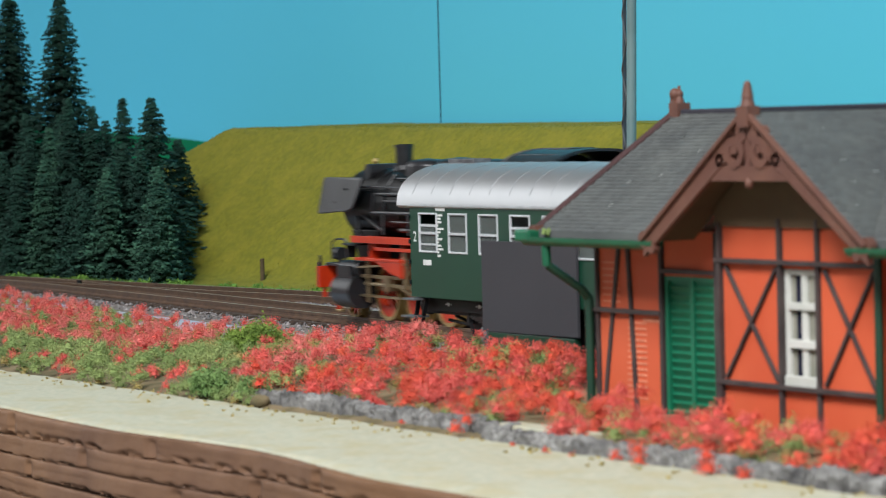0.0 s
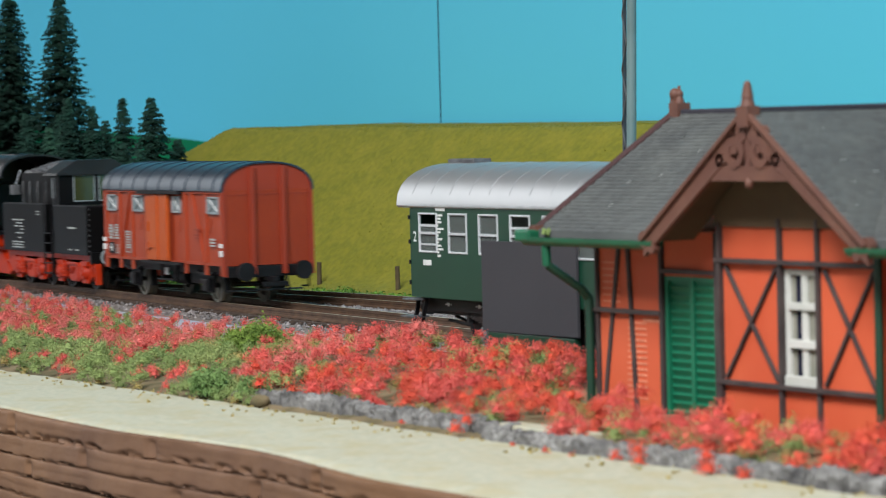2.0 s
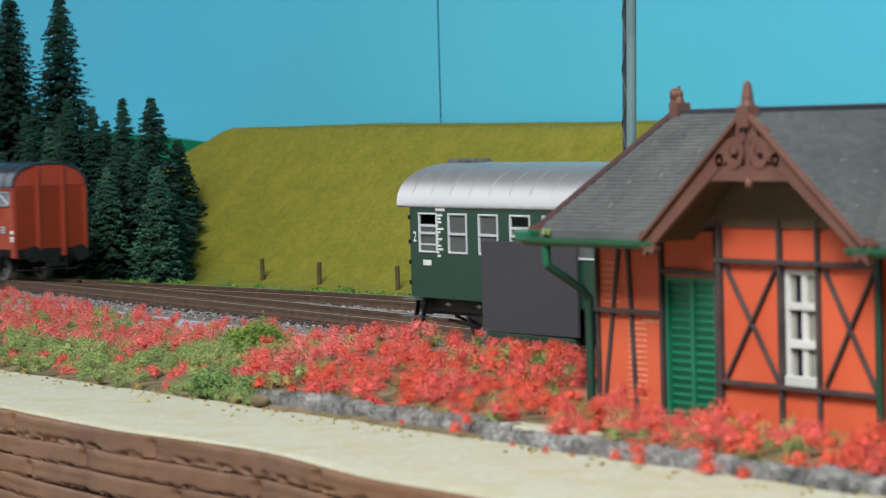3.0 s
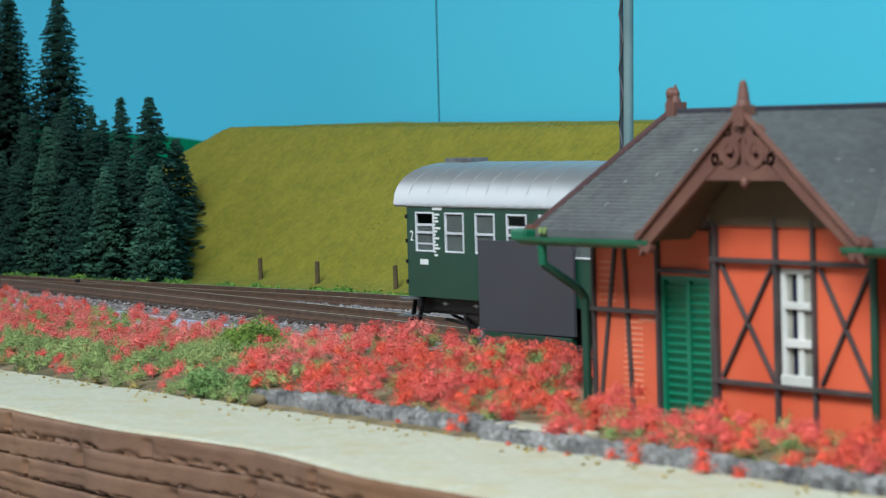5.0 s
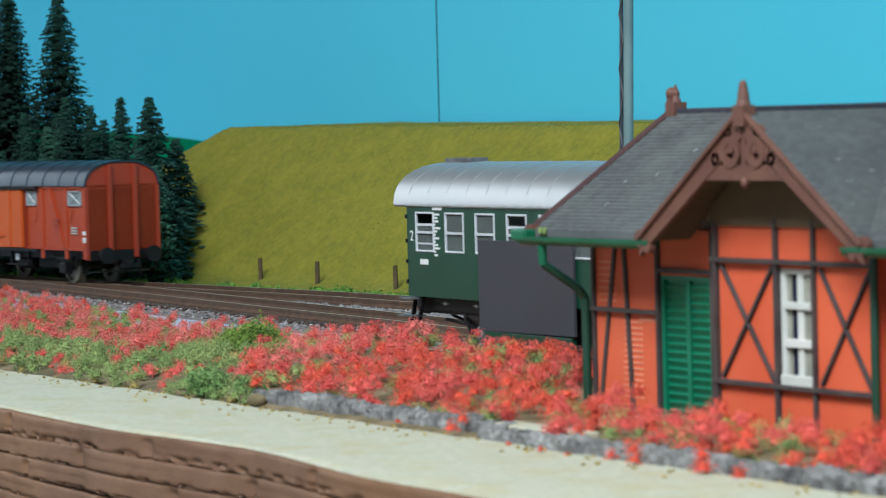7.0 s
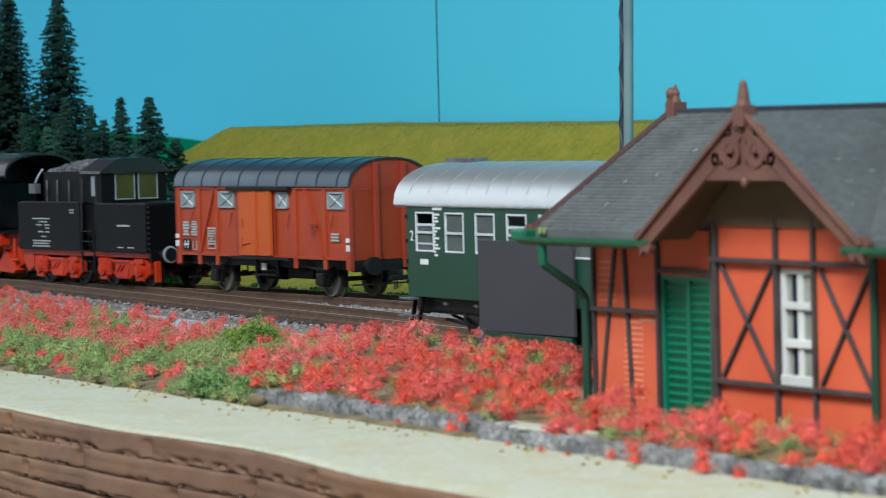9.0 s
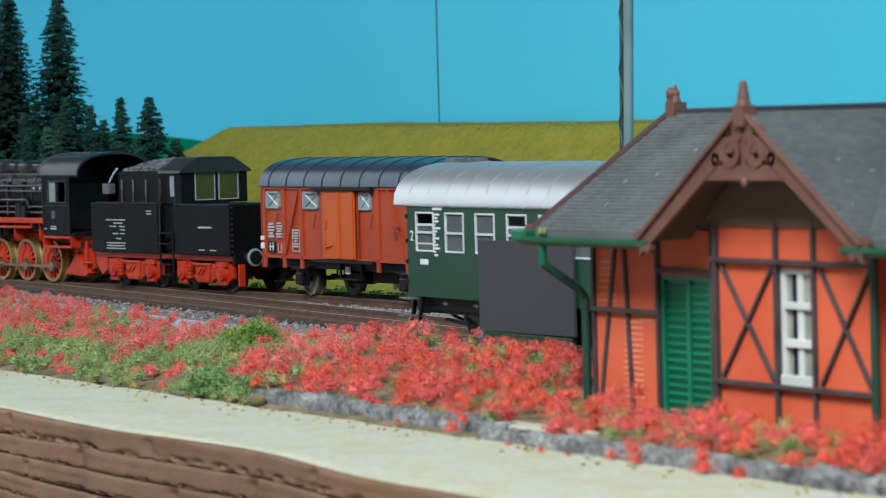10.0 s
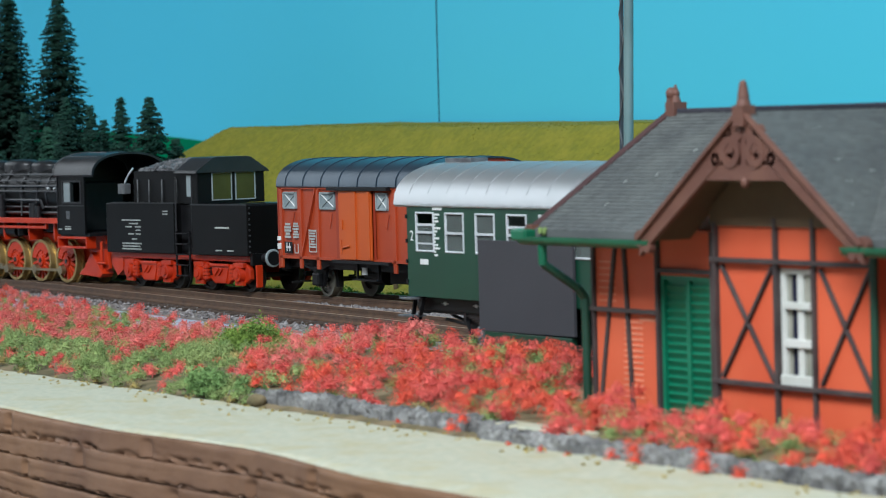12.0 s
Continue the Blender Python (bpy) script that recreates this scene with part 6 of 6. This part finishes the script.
            txt.box(x - n / 2 + k, x - n / 2 + k + w, -15.67, -15.55, z, z + 0.46)
            k += w + 0.3
    part("lettering", txt, M_PRINT, t, "small white tender lettering")
    txt = Shape()
    bars(txt, -9.0, 28.0, [3.4, 3.4], -15.55, 0.4, 0.6)
    bars(txt, 29.0, 22.6, [9.0], -15.55, 0.6)
    bars(txt, 26.6, 14.6, [4.0], -15.55, 0.4)
    bars(txt, 34, 14.6, [4.0], -15.55, 0.4)
    part("lettering", txt, M_PRINT, t, "small white tender lettering")
    rv = Shape()
    for k in range(9):
        rv.ball((45.1, -14.6, 14 + 1.9 * k), 0.4, 6)
    part("rivet", rv, M_LOCOGREY, t)
    part("sole_frame", Shape().box(-46, 46, -13.5, 13.5, 10.6, 12.6), M_LOCORED, t, "red underframe", bevel=0.2)
    part("front_bracket", Shape().prism_y([(-52, 20), (-44, 20), (-44, 6), (-48, 4), (-52, 8)], -13, 13), M_LOCORED, t)
    part("buffer_beam", Shape().box(44.8, 46.6, -14.6, 14.6, 9.4, 13.6), M_LOCO, t, "black rear buffer beam", bevel=0.2)
    for y0 in (-13.6, 10.6):
        part("guard_iron", Shape().box(46.7, 47.6, y0, y0 + 2.4, 2.0, 9.6), M_LOCORED, t, "red guard iron", bevel=0.1)
    for sy in (-1, 1):
        part("buffer", Shape().rod((47, sy * 10, 12), (51.5, sy * 10, 12), 1.5, 16).rod((51.5, sy * 10, 12), (52.6, sy * 10, 12), 3.0, 24), M_LOCOGREY, t, "round black buffer", smooth=40)
        part("buffer_rim", Shape().rod((52.3, sy * 10, 12), (52.75, sy * 10, 12), 3.15, 24, 2.9), M_WINDOWGREY, t, "pale buffer rim", smooth=40)
        part("buffer_face", Shape().rod((52.7, sy * 10, 12), (52.95, sy * 10, 12), 2.4, 24), M_BLACK, t, smooth=40)
    part("hook", Shape().box(47, 52, -0.8, 0.8, 10.4, 12), M_BLACK, t)
    for cx in (-24.6, 23.6):
        for sy in (-1, 1):
            y0, y1 = sorted((sy * 13.0, sy * 11.0))
            s = Shape().prism_y([(cx - 18.5, 8.0), (cx - 18.5, 4.6), (cx - 15.5, 3.0), (cx - 10.5, 3.2), (cx - 7, 4.4), (cx - 4.4, 2.6), (cx + 4.4, 2.6), (cx + 7, 4.4), (cx + 10.5, 3.2),
                                 (cx + 15.5, 3.0), (cx + 18.5, 4.6), (cx + 18.5, 8.0), (cx + 15.5, 10.4), (cx + 9.5, 10.6), (cx + 5.5, 9.0), (cx - 5.5, 9.0), (cx - 9.5, 10.6), (cx - 15.5, 10.4)], y0, y1)
            tr = part("truck_side", s, M_LOCORED, t, "cast red truck side frame", bevel=0.35)
            # The frame is solid; black patches stand for shade inside its openings.
            for ox in (cx - 7.6, cx + 7.6):
                part("frame_opening", Shape().prism_y([(ox - 1.9, 5.6), (ox + 1.9, 5.6), (ox + 1.2, 8.4), (ox - 1.2, 8.4)], min(sy * 12.9, sy * 13.08), max(sy * 12.9, sy * 13.08)), M_BLACK, tr, "black patch for the shade in a frame opening")
            for ax in (cx - 13.0, cx + 13.0):
                d = Shape().rod((ax, sy * 12.8, 6.2), (ax, sy * 14.9, 6.2), 2.9, 20, 2.4).rod((ax, sy * 14.8, 6.2), (ax, sy * 15.3, 6.2), 1.3, 12)
                d.box(ax - 3.2, ax + 3.2, min(sy * 12.9, sy * 14.2), max(sy * 12.9, sy * 14.2), 8.6, 10.2).box(ax - 2.6, ax + 2.6, min(sy * 12.9, sy * 14.0), max(sy * 12.9, sy * 14.0), 2.4, 3.8)
                part("axle_box", d, M_LOCORED, tr, "red axle box", smooth=35)
            for ax in (cx - 8.4, cx + 8.4):
                d = Shape()
                for k in range(4):
                    d.rod((ax, sy * 13.6, 4.4 + k * 1.25), (ax, sy * 13.6, 5.2 + k * 1.25), 1.45, 14)
                d.rod((ax, sy * 13.6, 4.0), (ax, sy * 13.6, 9.6), 0.8, 10)
                part("coil_spring", d, M_LOCORED, tr, smooth=35)
            d = Shape().prism_y([(cx - 5.4, 9.2), (cx + 5.4, 9.2), (cx + 3.6, 3.0), (cx - 3.6, 3.0)], min(sy * 12.9, sy * 13.5), max(sy * 12.9, sy * 13.5))
            for k in (-1, 1):
                d.beam((cx + k * 1.2 - 2.0, sy * 13.7, 5.6), (cx + k * 1.2 + 0.6, sy * 13.7, 8.0), 0.7, 0.6, (0, 1, 0))
            d.box(cx - 6, cx + 6, min(sy * 12.9, sy * 14.1), max(sy * 12.9, sy * 14.1), 8.8, 9.7)
            part("bolster", d, M_LOCORED, tr, "ribbed red bolster", bevel=0.12)
        for ax in (cx - 13.0, cx + 13.0):
            mv.append((disc_wheelset(t, P(ax, 0, R_SMALL), R_SMALL, M_WHEEL), ax))
    return t, mv


WAG_L, WAG_W, WAG_E, WAG_S, WAG_R = 112.4, 31.6, 37.0, 12.6, 45.8


def goods_wagon():
    t = thing("goods_wagon", "red-brown covered goods wagon with a blue-grey roof", "goods wagon")
    mv = []
    hl, hw = WAG_L / 2, WAG_W / 2
    b = Shape().box(-hl, hl, -hw + 0.6, hw - 0.6, WAG_S, WAG_E)
    part("body", b, M_WAGON, t)
    for sy in (-1, 1):
        y0, y1 = sorted((sy * hw, sy * (hw - 0.65)))
        for z0, z1 in ((WAG_S, WAG_S + 0.9), (WAG_E - 1.2, WAG_E)):
            part("side_rail", Shape().box(-hl, hl, y0, y1, z0, z1), M_WAGON, t)
        for x in (-54.9, -41, -28.8, 22.6, 41, 54.9):
            part("side_post", Shape().box(x - 1.0, x + 1.0, min(sy * hw, sy * (hw - 0.7)), max(sy * hw, sy * (hw - 0.7)), WAG_S - 3.2, WAG_E - 0.6), M_WAGON, t, bevel=0.12)
        for a, c in (((-40, 13.5), (-29.5, 36)), ((40, 13.5), (29.5, 36))):
            part("diagonal_brace", Shape().beam((a[0], sy * (hw - 0.35), a[1]), (c[0], sy * (hw - 0.35), c[1]), 1.4, 0.7, (0, 1, 0)), M_WAGON, t)
        for x in (-46.5, -19.8, 18, 45):
            part("vent_rod", Shape().pipe([(x + 1.2, sy * (hw - .2), 28), (x, sy * (hw + 0.1), 23)], 0.22, 6), M_WAGON, t)
        # slat joints of the planked side
        for x0, x1, c in ((-53.0, -43.6, -48.3), (-27.0, -16.4, -21.7), (11.0, 18.6, 14.8), (43.2, 53.2, 48.2)):
            z0, z1 = 29.2, 34.9
            fy0, fy1 = sorted((sy * (hw + 0.15), sy * (hw - 0.7)))
            fr = Shape().box(x0, x0 + 0.7, fy0, fy1, z0, z1).box(x1 - 0.7, x1, fy0, fy1, z0, z1).box(x0, x1, fy0, fy1, z0, z0 + 0.6).box(x0, x1, fy0, fy1, z1 - 0.6, z1)
            w = part("window", fr, M_WINDOWGREY, t, "small pale window with crossed bars", bevel=0.08)
            py = sy * (hw - 0.55)
            part("pane", Shape().box(x0 + 0.7, x1 - 0.7, py - 0.1, py + 0.1, z0 + 0.6, z1 - 0.6), M_PALEPANE, w)
            part("cross_bar", Shape().beam((x0 + 0.7, sy * (hw - 0.3), z1 - 0.6), (x1 - 0.7, sy * (hw - 0.3), z0 + 0.6), 0.45, 0.25, (0, 1, 0)), M_WHITE, w)
            part("cross_bar", Shape().beam((x0 + 0.7, sy * (hw - 0.26), z0 + 0.6), (x1 - 0.7, sy * (hw - 0.26), z1 - 0.6), 0.35, 0.25, (0, 1, 0)), M_WINDOWGREY, w)
        d0, d1 = sorted((sy * (hw + 0.9), sy * (hw + 0.2)))
        d = part("sliding_door", Shape().box(-12.2, 9.2, d0, d1, 13.2, 35.4), M_WAGONDOOR, t, "orange-brown sliding door", bevel=0.15)
        part("door_rib", Shape().box(-1.6, -0.2, sy * (hw + 1.1) - 0.3, sy * (hw + 1.1) + 0.3, 13.6, 35.2).box(7.6, 9.0, sy * (hw + 1.1) - 0.3, sy * (hw + 1.1) + 0.3, 13.6, 35.2), M_WAGONDOOR, d)
        part("door_handle", Shape().pipe([(-9.5, sy * (hw + 1.3), 17.0), (-5.0, sy * (hw + 1.3), 17.6)], 0.25, 6).pipe([(-10.2, sy * (hw + 1.3), 15), (-10.2, sy * (hw + 1.3), 19.5)], 0.25, 6).box(-10.6, -9.2, sy * (hw + 1.2) - .2, sy * (hw + 1.2) + .2, 23, 26), M_WAGONDOOR, d)
        # Shadow at the door frame, laid on as darker red strips.
        for j0, j1 in ((-15.6, -12.4), (9.4, 10.6)):
            part("door_jamb", Shape().box(j0, j1, sy * (hw - 0.1) - 0.1, sy * (hw - 0.1) + 0.1, 13.4, 35.2), M_WAGONSHADED, t, "darker red strip for the shadow beside the door")
        r0, r1 = sorted((sy * (hw + 1.7), sy * (hw - 0.3)))
        part("door_track", Shape().box(-19, 21, r0, r1, 35.5, 36.6), M_BLACK, t, "dark sliding door track", bevel=0.1)
        part("lower_track", Shape().box(-17, 21, min(sy * (hw + 1.4), sy * hw), max(sy * (hw + 1.4), sy * hw), 12.0, 12.9), M_BLACK, t)
        yy = sy * (hw + 0.06)
        def lettered(shape):
            part("lettering", shape, M_PRINT, t, "white freight lettering")

        tx = Shape()
        bars(tx, -49.6, 24.4, [3.6, 4.6, 4.6, 3.0, 4.2], yy, 0.75, 0.3)
        lettered(tx)
        tx = Shape()
        bars(tx, -43.8, 24.6, [3.2, 4.0, 4.4, 3.0, 4.4, 4.0], yy, 0.6, 0.3)
        lettered(tx)
        tx = Shape()
        bars(tx, -32.0, 22.4, [4.6, 3.4, 4.2, 3.4, 2.0, 4.6, 4.6], yy, 0.55, 0.35)
        tx.box(-34.6, -34.3, yy - .1, yy, 15, 22.6).box(-29.6, -29.3, yy - .1, yy, 15, 22.6).box(-34.6, -29.3, yy - .1, yy, 15, 15.3)
        lettered(tx)
        tx = Shape()
        tx.box(-45, -44.6, yy - .1, yy, 14.4, 17.6).box(-42.6, -42.2, yy - .1, yy, 14.4, 17.6).box(-45, -42.2, yy - .1, yy, 14.4, 14.7)
        lettered(tx)
        lettered(bars(Shape(), 47.8, 21.4, [4.6, 4.6, 4.6], yy, 0.6, 0.4))
        part("sign_patch", Shape().box(-52, -46.6, min(yy, yy - .1), max(yy, yy - .1), 14.4, 18.2), M_BLACK, t, "black marking square")
        part("sign_cross", Shape().box(-51, -47.6, yy - .15, yy - .05, 16.1, 16.6).box(-50.6, -50.1, yy - .15, yy - .05, 15, 17.8).box(-48.6, -48.1, yy - .15, yy - .05, 15, 17.8), M_WHITE, t)
        part("label_frame", Shape().box(32.8, 36.8, min(yy, yy + sy * .5), max(yy, yy + sy * .5), 22.0, 22.6).box(32.8, 36.8, min(yy, yy + sy * .5), max(yy, yy + sy * .5), 23.8, 24.4).box(33.4, 36.2, min(yy, yy + sy * .3), max(yy, yy + sy * .3), 21.0, 21.6), M_WAGONSHADED, t, "small label holder")
        for x in (-55.6, 55.6):
            for z, q in ((19.2, 0.7), (16.6, 1.0)):
                part("lamp_mark", Shape().box(x - 0.9, x + 0.9, sy * (hw + .1) - .15, sy * (hw + .1) + .15, z - q, z + q).box(x - 0.1, x + 0.1, sy * hw - 1.0, sy * hw + 0.1, z - q, z + q), M_WHITE, t, bevel=0.1)
    for sx in (-1, 1):
        x = sx * hl
        e = Shape().prism_x([(-hw + 0.2, WAG_S), (hw - 0.2, WAG_S)] + [(y, z) for y, z in arch(hw - 0.2, WAG_E - 0.2, WAG_R - WAG_E - 0.3)][::-1], min(x, x - sx * 0.8), max(x, x - sx * 0.8))
        end = part("end_wall", e, M_WAGONSHADED, t, "plain red-brown end wall, darkened for shade")
        for y in (-5.4, 5.4):
            part("end_rib", Shape().box(min(x, x + sx * 1.2), max(x, x + sx * 1.2), y - 0.9, y + 0.9, WAG_S - 3.0, WAG_R - 1.4), M_WAGONSHADED, end, bevel=0.15)
        part("end_seam", Shape().box(min(x, x + sx * 0.2), max(x, x + sx * 0.2), -hw + 0.4, hw - 0.4, 35.2, 35.6), M_WAGONSHADED, end)
        for y in (-hw + 0.6, hw - 0.6):
            part("corner_post", Shape().box(min(x, x + sx * 0.5), max(x, x + sx * 0.5), y - 0.7, y + 0.7, WAG_S - 3.4, WAG_E - 0.4), M_WAGONSHADED, end)
        part("headstock", Shape().box(min(x - sx * 1.5, x + sx * 0.6), max(x - sx * 1.5, x + sx * 0.6), -14.5, 14.5, 8.8, 12.4), M_BLACK, t, bevel=0.2)
        for y in (-10, 10):
            part("buffer", Shape().rod((x, y, 10.8), (x + sx * 4.5, y, 10.8), 1.5, 14).rod((x + sx * 4.5, y, 10.8), (x + sx * 6.2, y, 10.8), 3.0, 22), M_BLACK, t, "black round buffer", smooth=40)
        part("coupling", Shape().box(min(x, x + sx * 6), max(x, x + sx * 6), -1, 1, 7.4, 9).box(min(x + sx * 4, x + sx * 6), max(x + sx * 4, x + sx * 6), -4, 4, 5.8, 7.4), M_BLACK, t, bevel=0.2)
        part("brake_hose", Shape().pipe([(x + sx * 0.6, 6, 9), (x + sx * 2, 6, 6), (x + sx * 2, 6, 3.4)], 0.4, 6).pipe([(x + sx * 1, 13.5, 9), (x + sx * 1, 13.5, 5.4), (x + sx * 1, 11, 5.4)], 0.35, 6), M_BLACK, t)
        part("rail_guard", Shape().box(x - sx * 3 - 0.4, x - sx * 3 + 0.4, -13, 13, 4.2, 4.7), M_LOCOGREY, t)
    o = arch(hw + 0.5, WAG_E - 0.3, WAG_R - WAG_E + 0.4)
    i_ = [(y * 0.96, z - 0.5) for y, z in o]
    roof = part("roof", Shape().prism_x(o + i_[::-1], -hl - 0.6, hl + 0.6), M_WAGONROOF, t, "blue-grey barrel roof with ribs", smooth=35)
    for k in range(9):
        x = -hl + 6.2 + 12.5 * k
        part("roof_rib", Shape().pipe([(x, y * 1.004, z + 0.05) for y, z in o], 0.2, 5), M_WAGONRIB, roof)
    # underframe
    part("solebar", Shape().box(-hl + 1, hl - 1, -12.6, -11.4, 9.4, 12.6).box(-hl + 1, hl - 1, 11.4, 12.6, 9.4, 12.6), M_BLACK, t)
    for sy in (-1, 1):
        for x in (-34.5, 34.5):
            y0, y1 = sorted((sy * 12.4, sy * 11.2))
            part("axle_guard", Shape().prism_y([(x - 5, 9.6), (x - 2.6, 3.4), (x + 2.6, 3.4), (x + 5, 9.6)], y0, y1), M_BLACK, t, bevel=0.1)
            part("axle_box", Shape().box(x - 2.2, x + 2.2, min(sy * 12.2, sy * 14.2), max(sy * 12.2, sy * 14.2), 3.8, 8), M_BLACK, t, bevel=0.5)
            part("leaf_spring", Shape().prism_y([(x - 8, 10.4), (x - 4, 9.0), (x + 4, 9.0), (x + 8, 10.4), (x + 4, 10.0), (x - 4, 10.0)], min(sy * 12.4, sy * 13.8), max(sy * 12.4, sy * 13.8)), M_BLACK, t)
            part("brake_block", Shape().box(x + 6.2, x + 7.6, sy * 8.5 - 1, sy * 8.5 + 1, 3.4, 9).box(x - 7.6, x - 6.2, sy * 8.5 - 1, sy * 8.5 + 1, 3.4, 9), M_BLACK, t)
        part("step_board", Shape().box(-8, 8, sy * 13.6 - 0.9, sy * 13.6 + 0.9, 6.4, 6.9).box(-7.4, -6.6, sy * 13 - 0.3, sy * 13 + 0.3, 6.4, 12).box(6.6, 7.4, sy * 13 - 0.3, sy * 13 + 0.3, 6.4, 12), M_BLACK, t)
        part("lever", Shape().box(-3, 0, sy * 13.4 - 0.2, sy * 13.4 + 0.2, 8.2, 10.6), M_WHITE, t, "small pale brake plate")
    part("brake_gear", Shape().rod((-14, -4, 7.4), (-2, -4, 7.4), 3.0, 16).box(2, 18, -6, 6, 5.2, 9.4).box(-24, 24, -1, 1, 7, 8), M_BLACK, t, smooth=35)
    for x in (-34.5, 34.5):
        mv.append((disc_wheelset(t, P(x, 0, R_SMALL), R_SMALL), x))
    return t, mv


M_WAGONRIB = material("roof_rib_dark", rgb(44, 58, 72), 0.5, bump=0)
M_PALEPANE = material("pale_pane", rgb(156, 166, 168), 0.25, second=rgb(124, 136, 140), scale=120, bump=0)

LOCO, LOCO_MOVES = locomotive()
TENDER, TENDER_MOVES = tender()
WAGON, WAGON_MOVES = goods_wagon()

# centre of the wagon along the layout, mm, by the second
RUN = ((0.0, 256), (0.5, 143.5), (1.0, 19), (1.5, -97), (2.0, -202.5), (2.5, -309), (3.0, -424), (3.2, -466), (3.6, -528), (3.9, -548), (4.15, -553), (4.4, -553),
       (4.7, -546), (5.0, -530), (5.5, -497), (6.0, -464.5), (6.5, -426), (7.0, -371.5), (7.2, -349.5), (8.0, -278), (8.8, -210.3), (9.0, -195.2), (9.5, -161.5), (10.0, -139.2),
       (10.3, -131), (10.5, -128.4), (10.8, -128), (12.0, -128))


def run_at(t):
    """Smooth position along the run (cubic through the table)."""
    ts, ss = [a for a, _ in RUN], [b for _, b in RUN]
    i = max(0, min(len(ts) - 2, sum(1 for a in ts if a <= t) - 1))

    def slope(k):
        if k <= 0:
            return (ss[1] - ss[0]) / (ts[1] - ts[0])
        if k >= len(ts) - 1:
            return 0.0
        a, b = (ss[k] - ss[k - 1]) / (ts[k] - ts[k - 1]), (ss[k + 1] - ss[k]) / (ts[k + 1] - ts[k])
        return 0.0 if a * b <= 0 else 2 * a * b / (a + b)

    h = ts[i + 1] - ts[i]
    u = (t - ts[i]) / h
    return ((2 * u ** 3 - 3 * u * u + 1) * ss[i] + (u ** 3 - 2 * u * u + u) * h * slope(i)
            + (-2 * u ** 3 + 3 * u * u) * ss[i + 1] + (u ** 3 - u * u) * h * slope(i + 1))


def on_track(t, off, a, b):
    """Pose of a vehicle at that offset behind the wagon's centre, its end wheels at a and b."""
    line = track_front if t < 4.3 else track_rear
    x = run_at(t) + off
    xa, xb = x + a, x + b
    ya, yb = line(xa), line(xb)
    turn = math.degrees(math.atan2(yb - ya, xb - xa))
    return P(x, ya + (yb - ya) * (-a) / (b - a), 0, 0, 0, turn)


def slack(t):
    """The play in the drawbar, taken up when the train turns back."""
    return 4.2 * max(0.0, min(1.0, (4.4 - t) / 0.8))


def motions():
    coarse = [i / 10 for i in range(121)]
    fine = [i / 30 for i in range(361)]
    for ob, off, a, b in ((WAGON, 0, -34.5, 34.5), (TENDER, -122, -28, 20.5), (LOCO, -248, -38.6, 38.6)):
        walk(ob, [(t, on_track(t, off + (slack(t) if ob is LOCO else 0), a, b)) for t in coarse])

    def roll(w, x, r):
        walk(w, [(t, P(x, 0, r) @ Matrix.Rotation(run_at(t) / r, 4, "Y")) for t in fine])

    for w, x in WAGON_MOVES + TENDER_MOVES:
        roll(w, x, R_SMALL)
    for w, x in LOCO_MOVES["drive"]:
        roll(w, x, R_DRIVE)
    for w, x in LOCO_MOVES["pony"]:
        roll(w, x, R_PONY)
    for sy, rod, main, cross in LOCO_MOVES["rods"]:
        ph = 0.6 if sy < 0 else 2.17
        rr, rm, rc = [], [], []
        for t in fine:
            a = run_at(t) / R_DRIVE + ph
            px, pz = CRANK * math.sin(a), CRANK * math.cos(a)
            rr.append((t, P(px, sy * 10.9, R_DRIVE + pz)))
            ax = -math.sqrt(36 ** 2 - (R_DRIVE + pz - 10.6) ** 2)
            tilt = math.degrees(math.asin((R_DRIVE + pz - 10.6) / 36))
            rm.append((t, P(px - 6.0, sy * 12.2, R_DRIVE + pz, 0, -tilt, 0)))
            rc.append((t, P(px - 6.0 + ax, sy * 12.2, 10.6)))
        walk(rod, rr)
        walk(main, rm)
        walk(cross, rc)


motions()
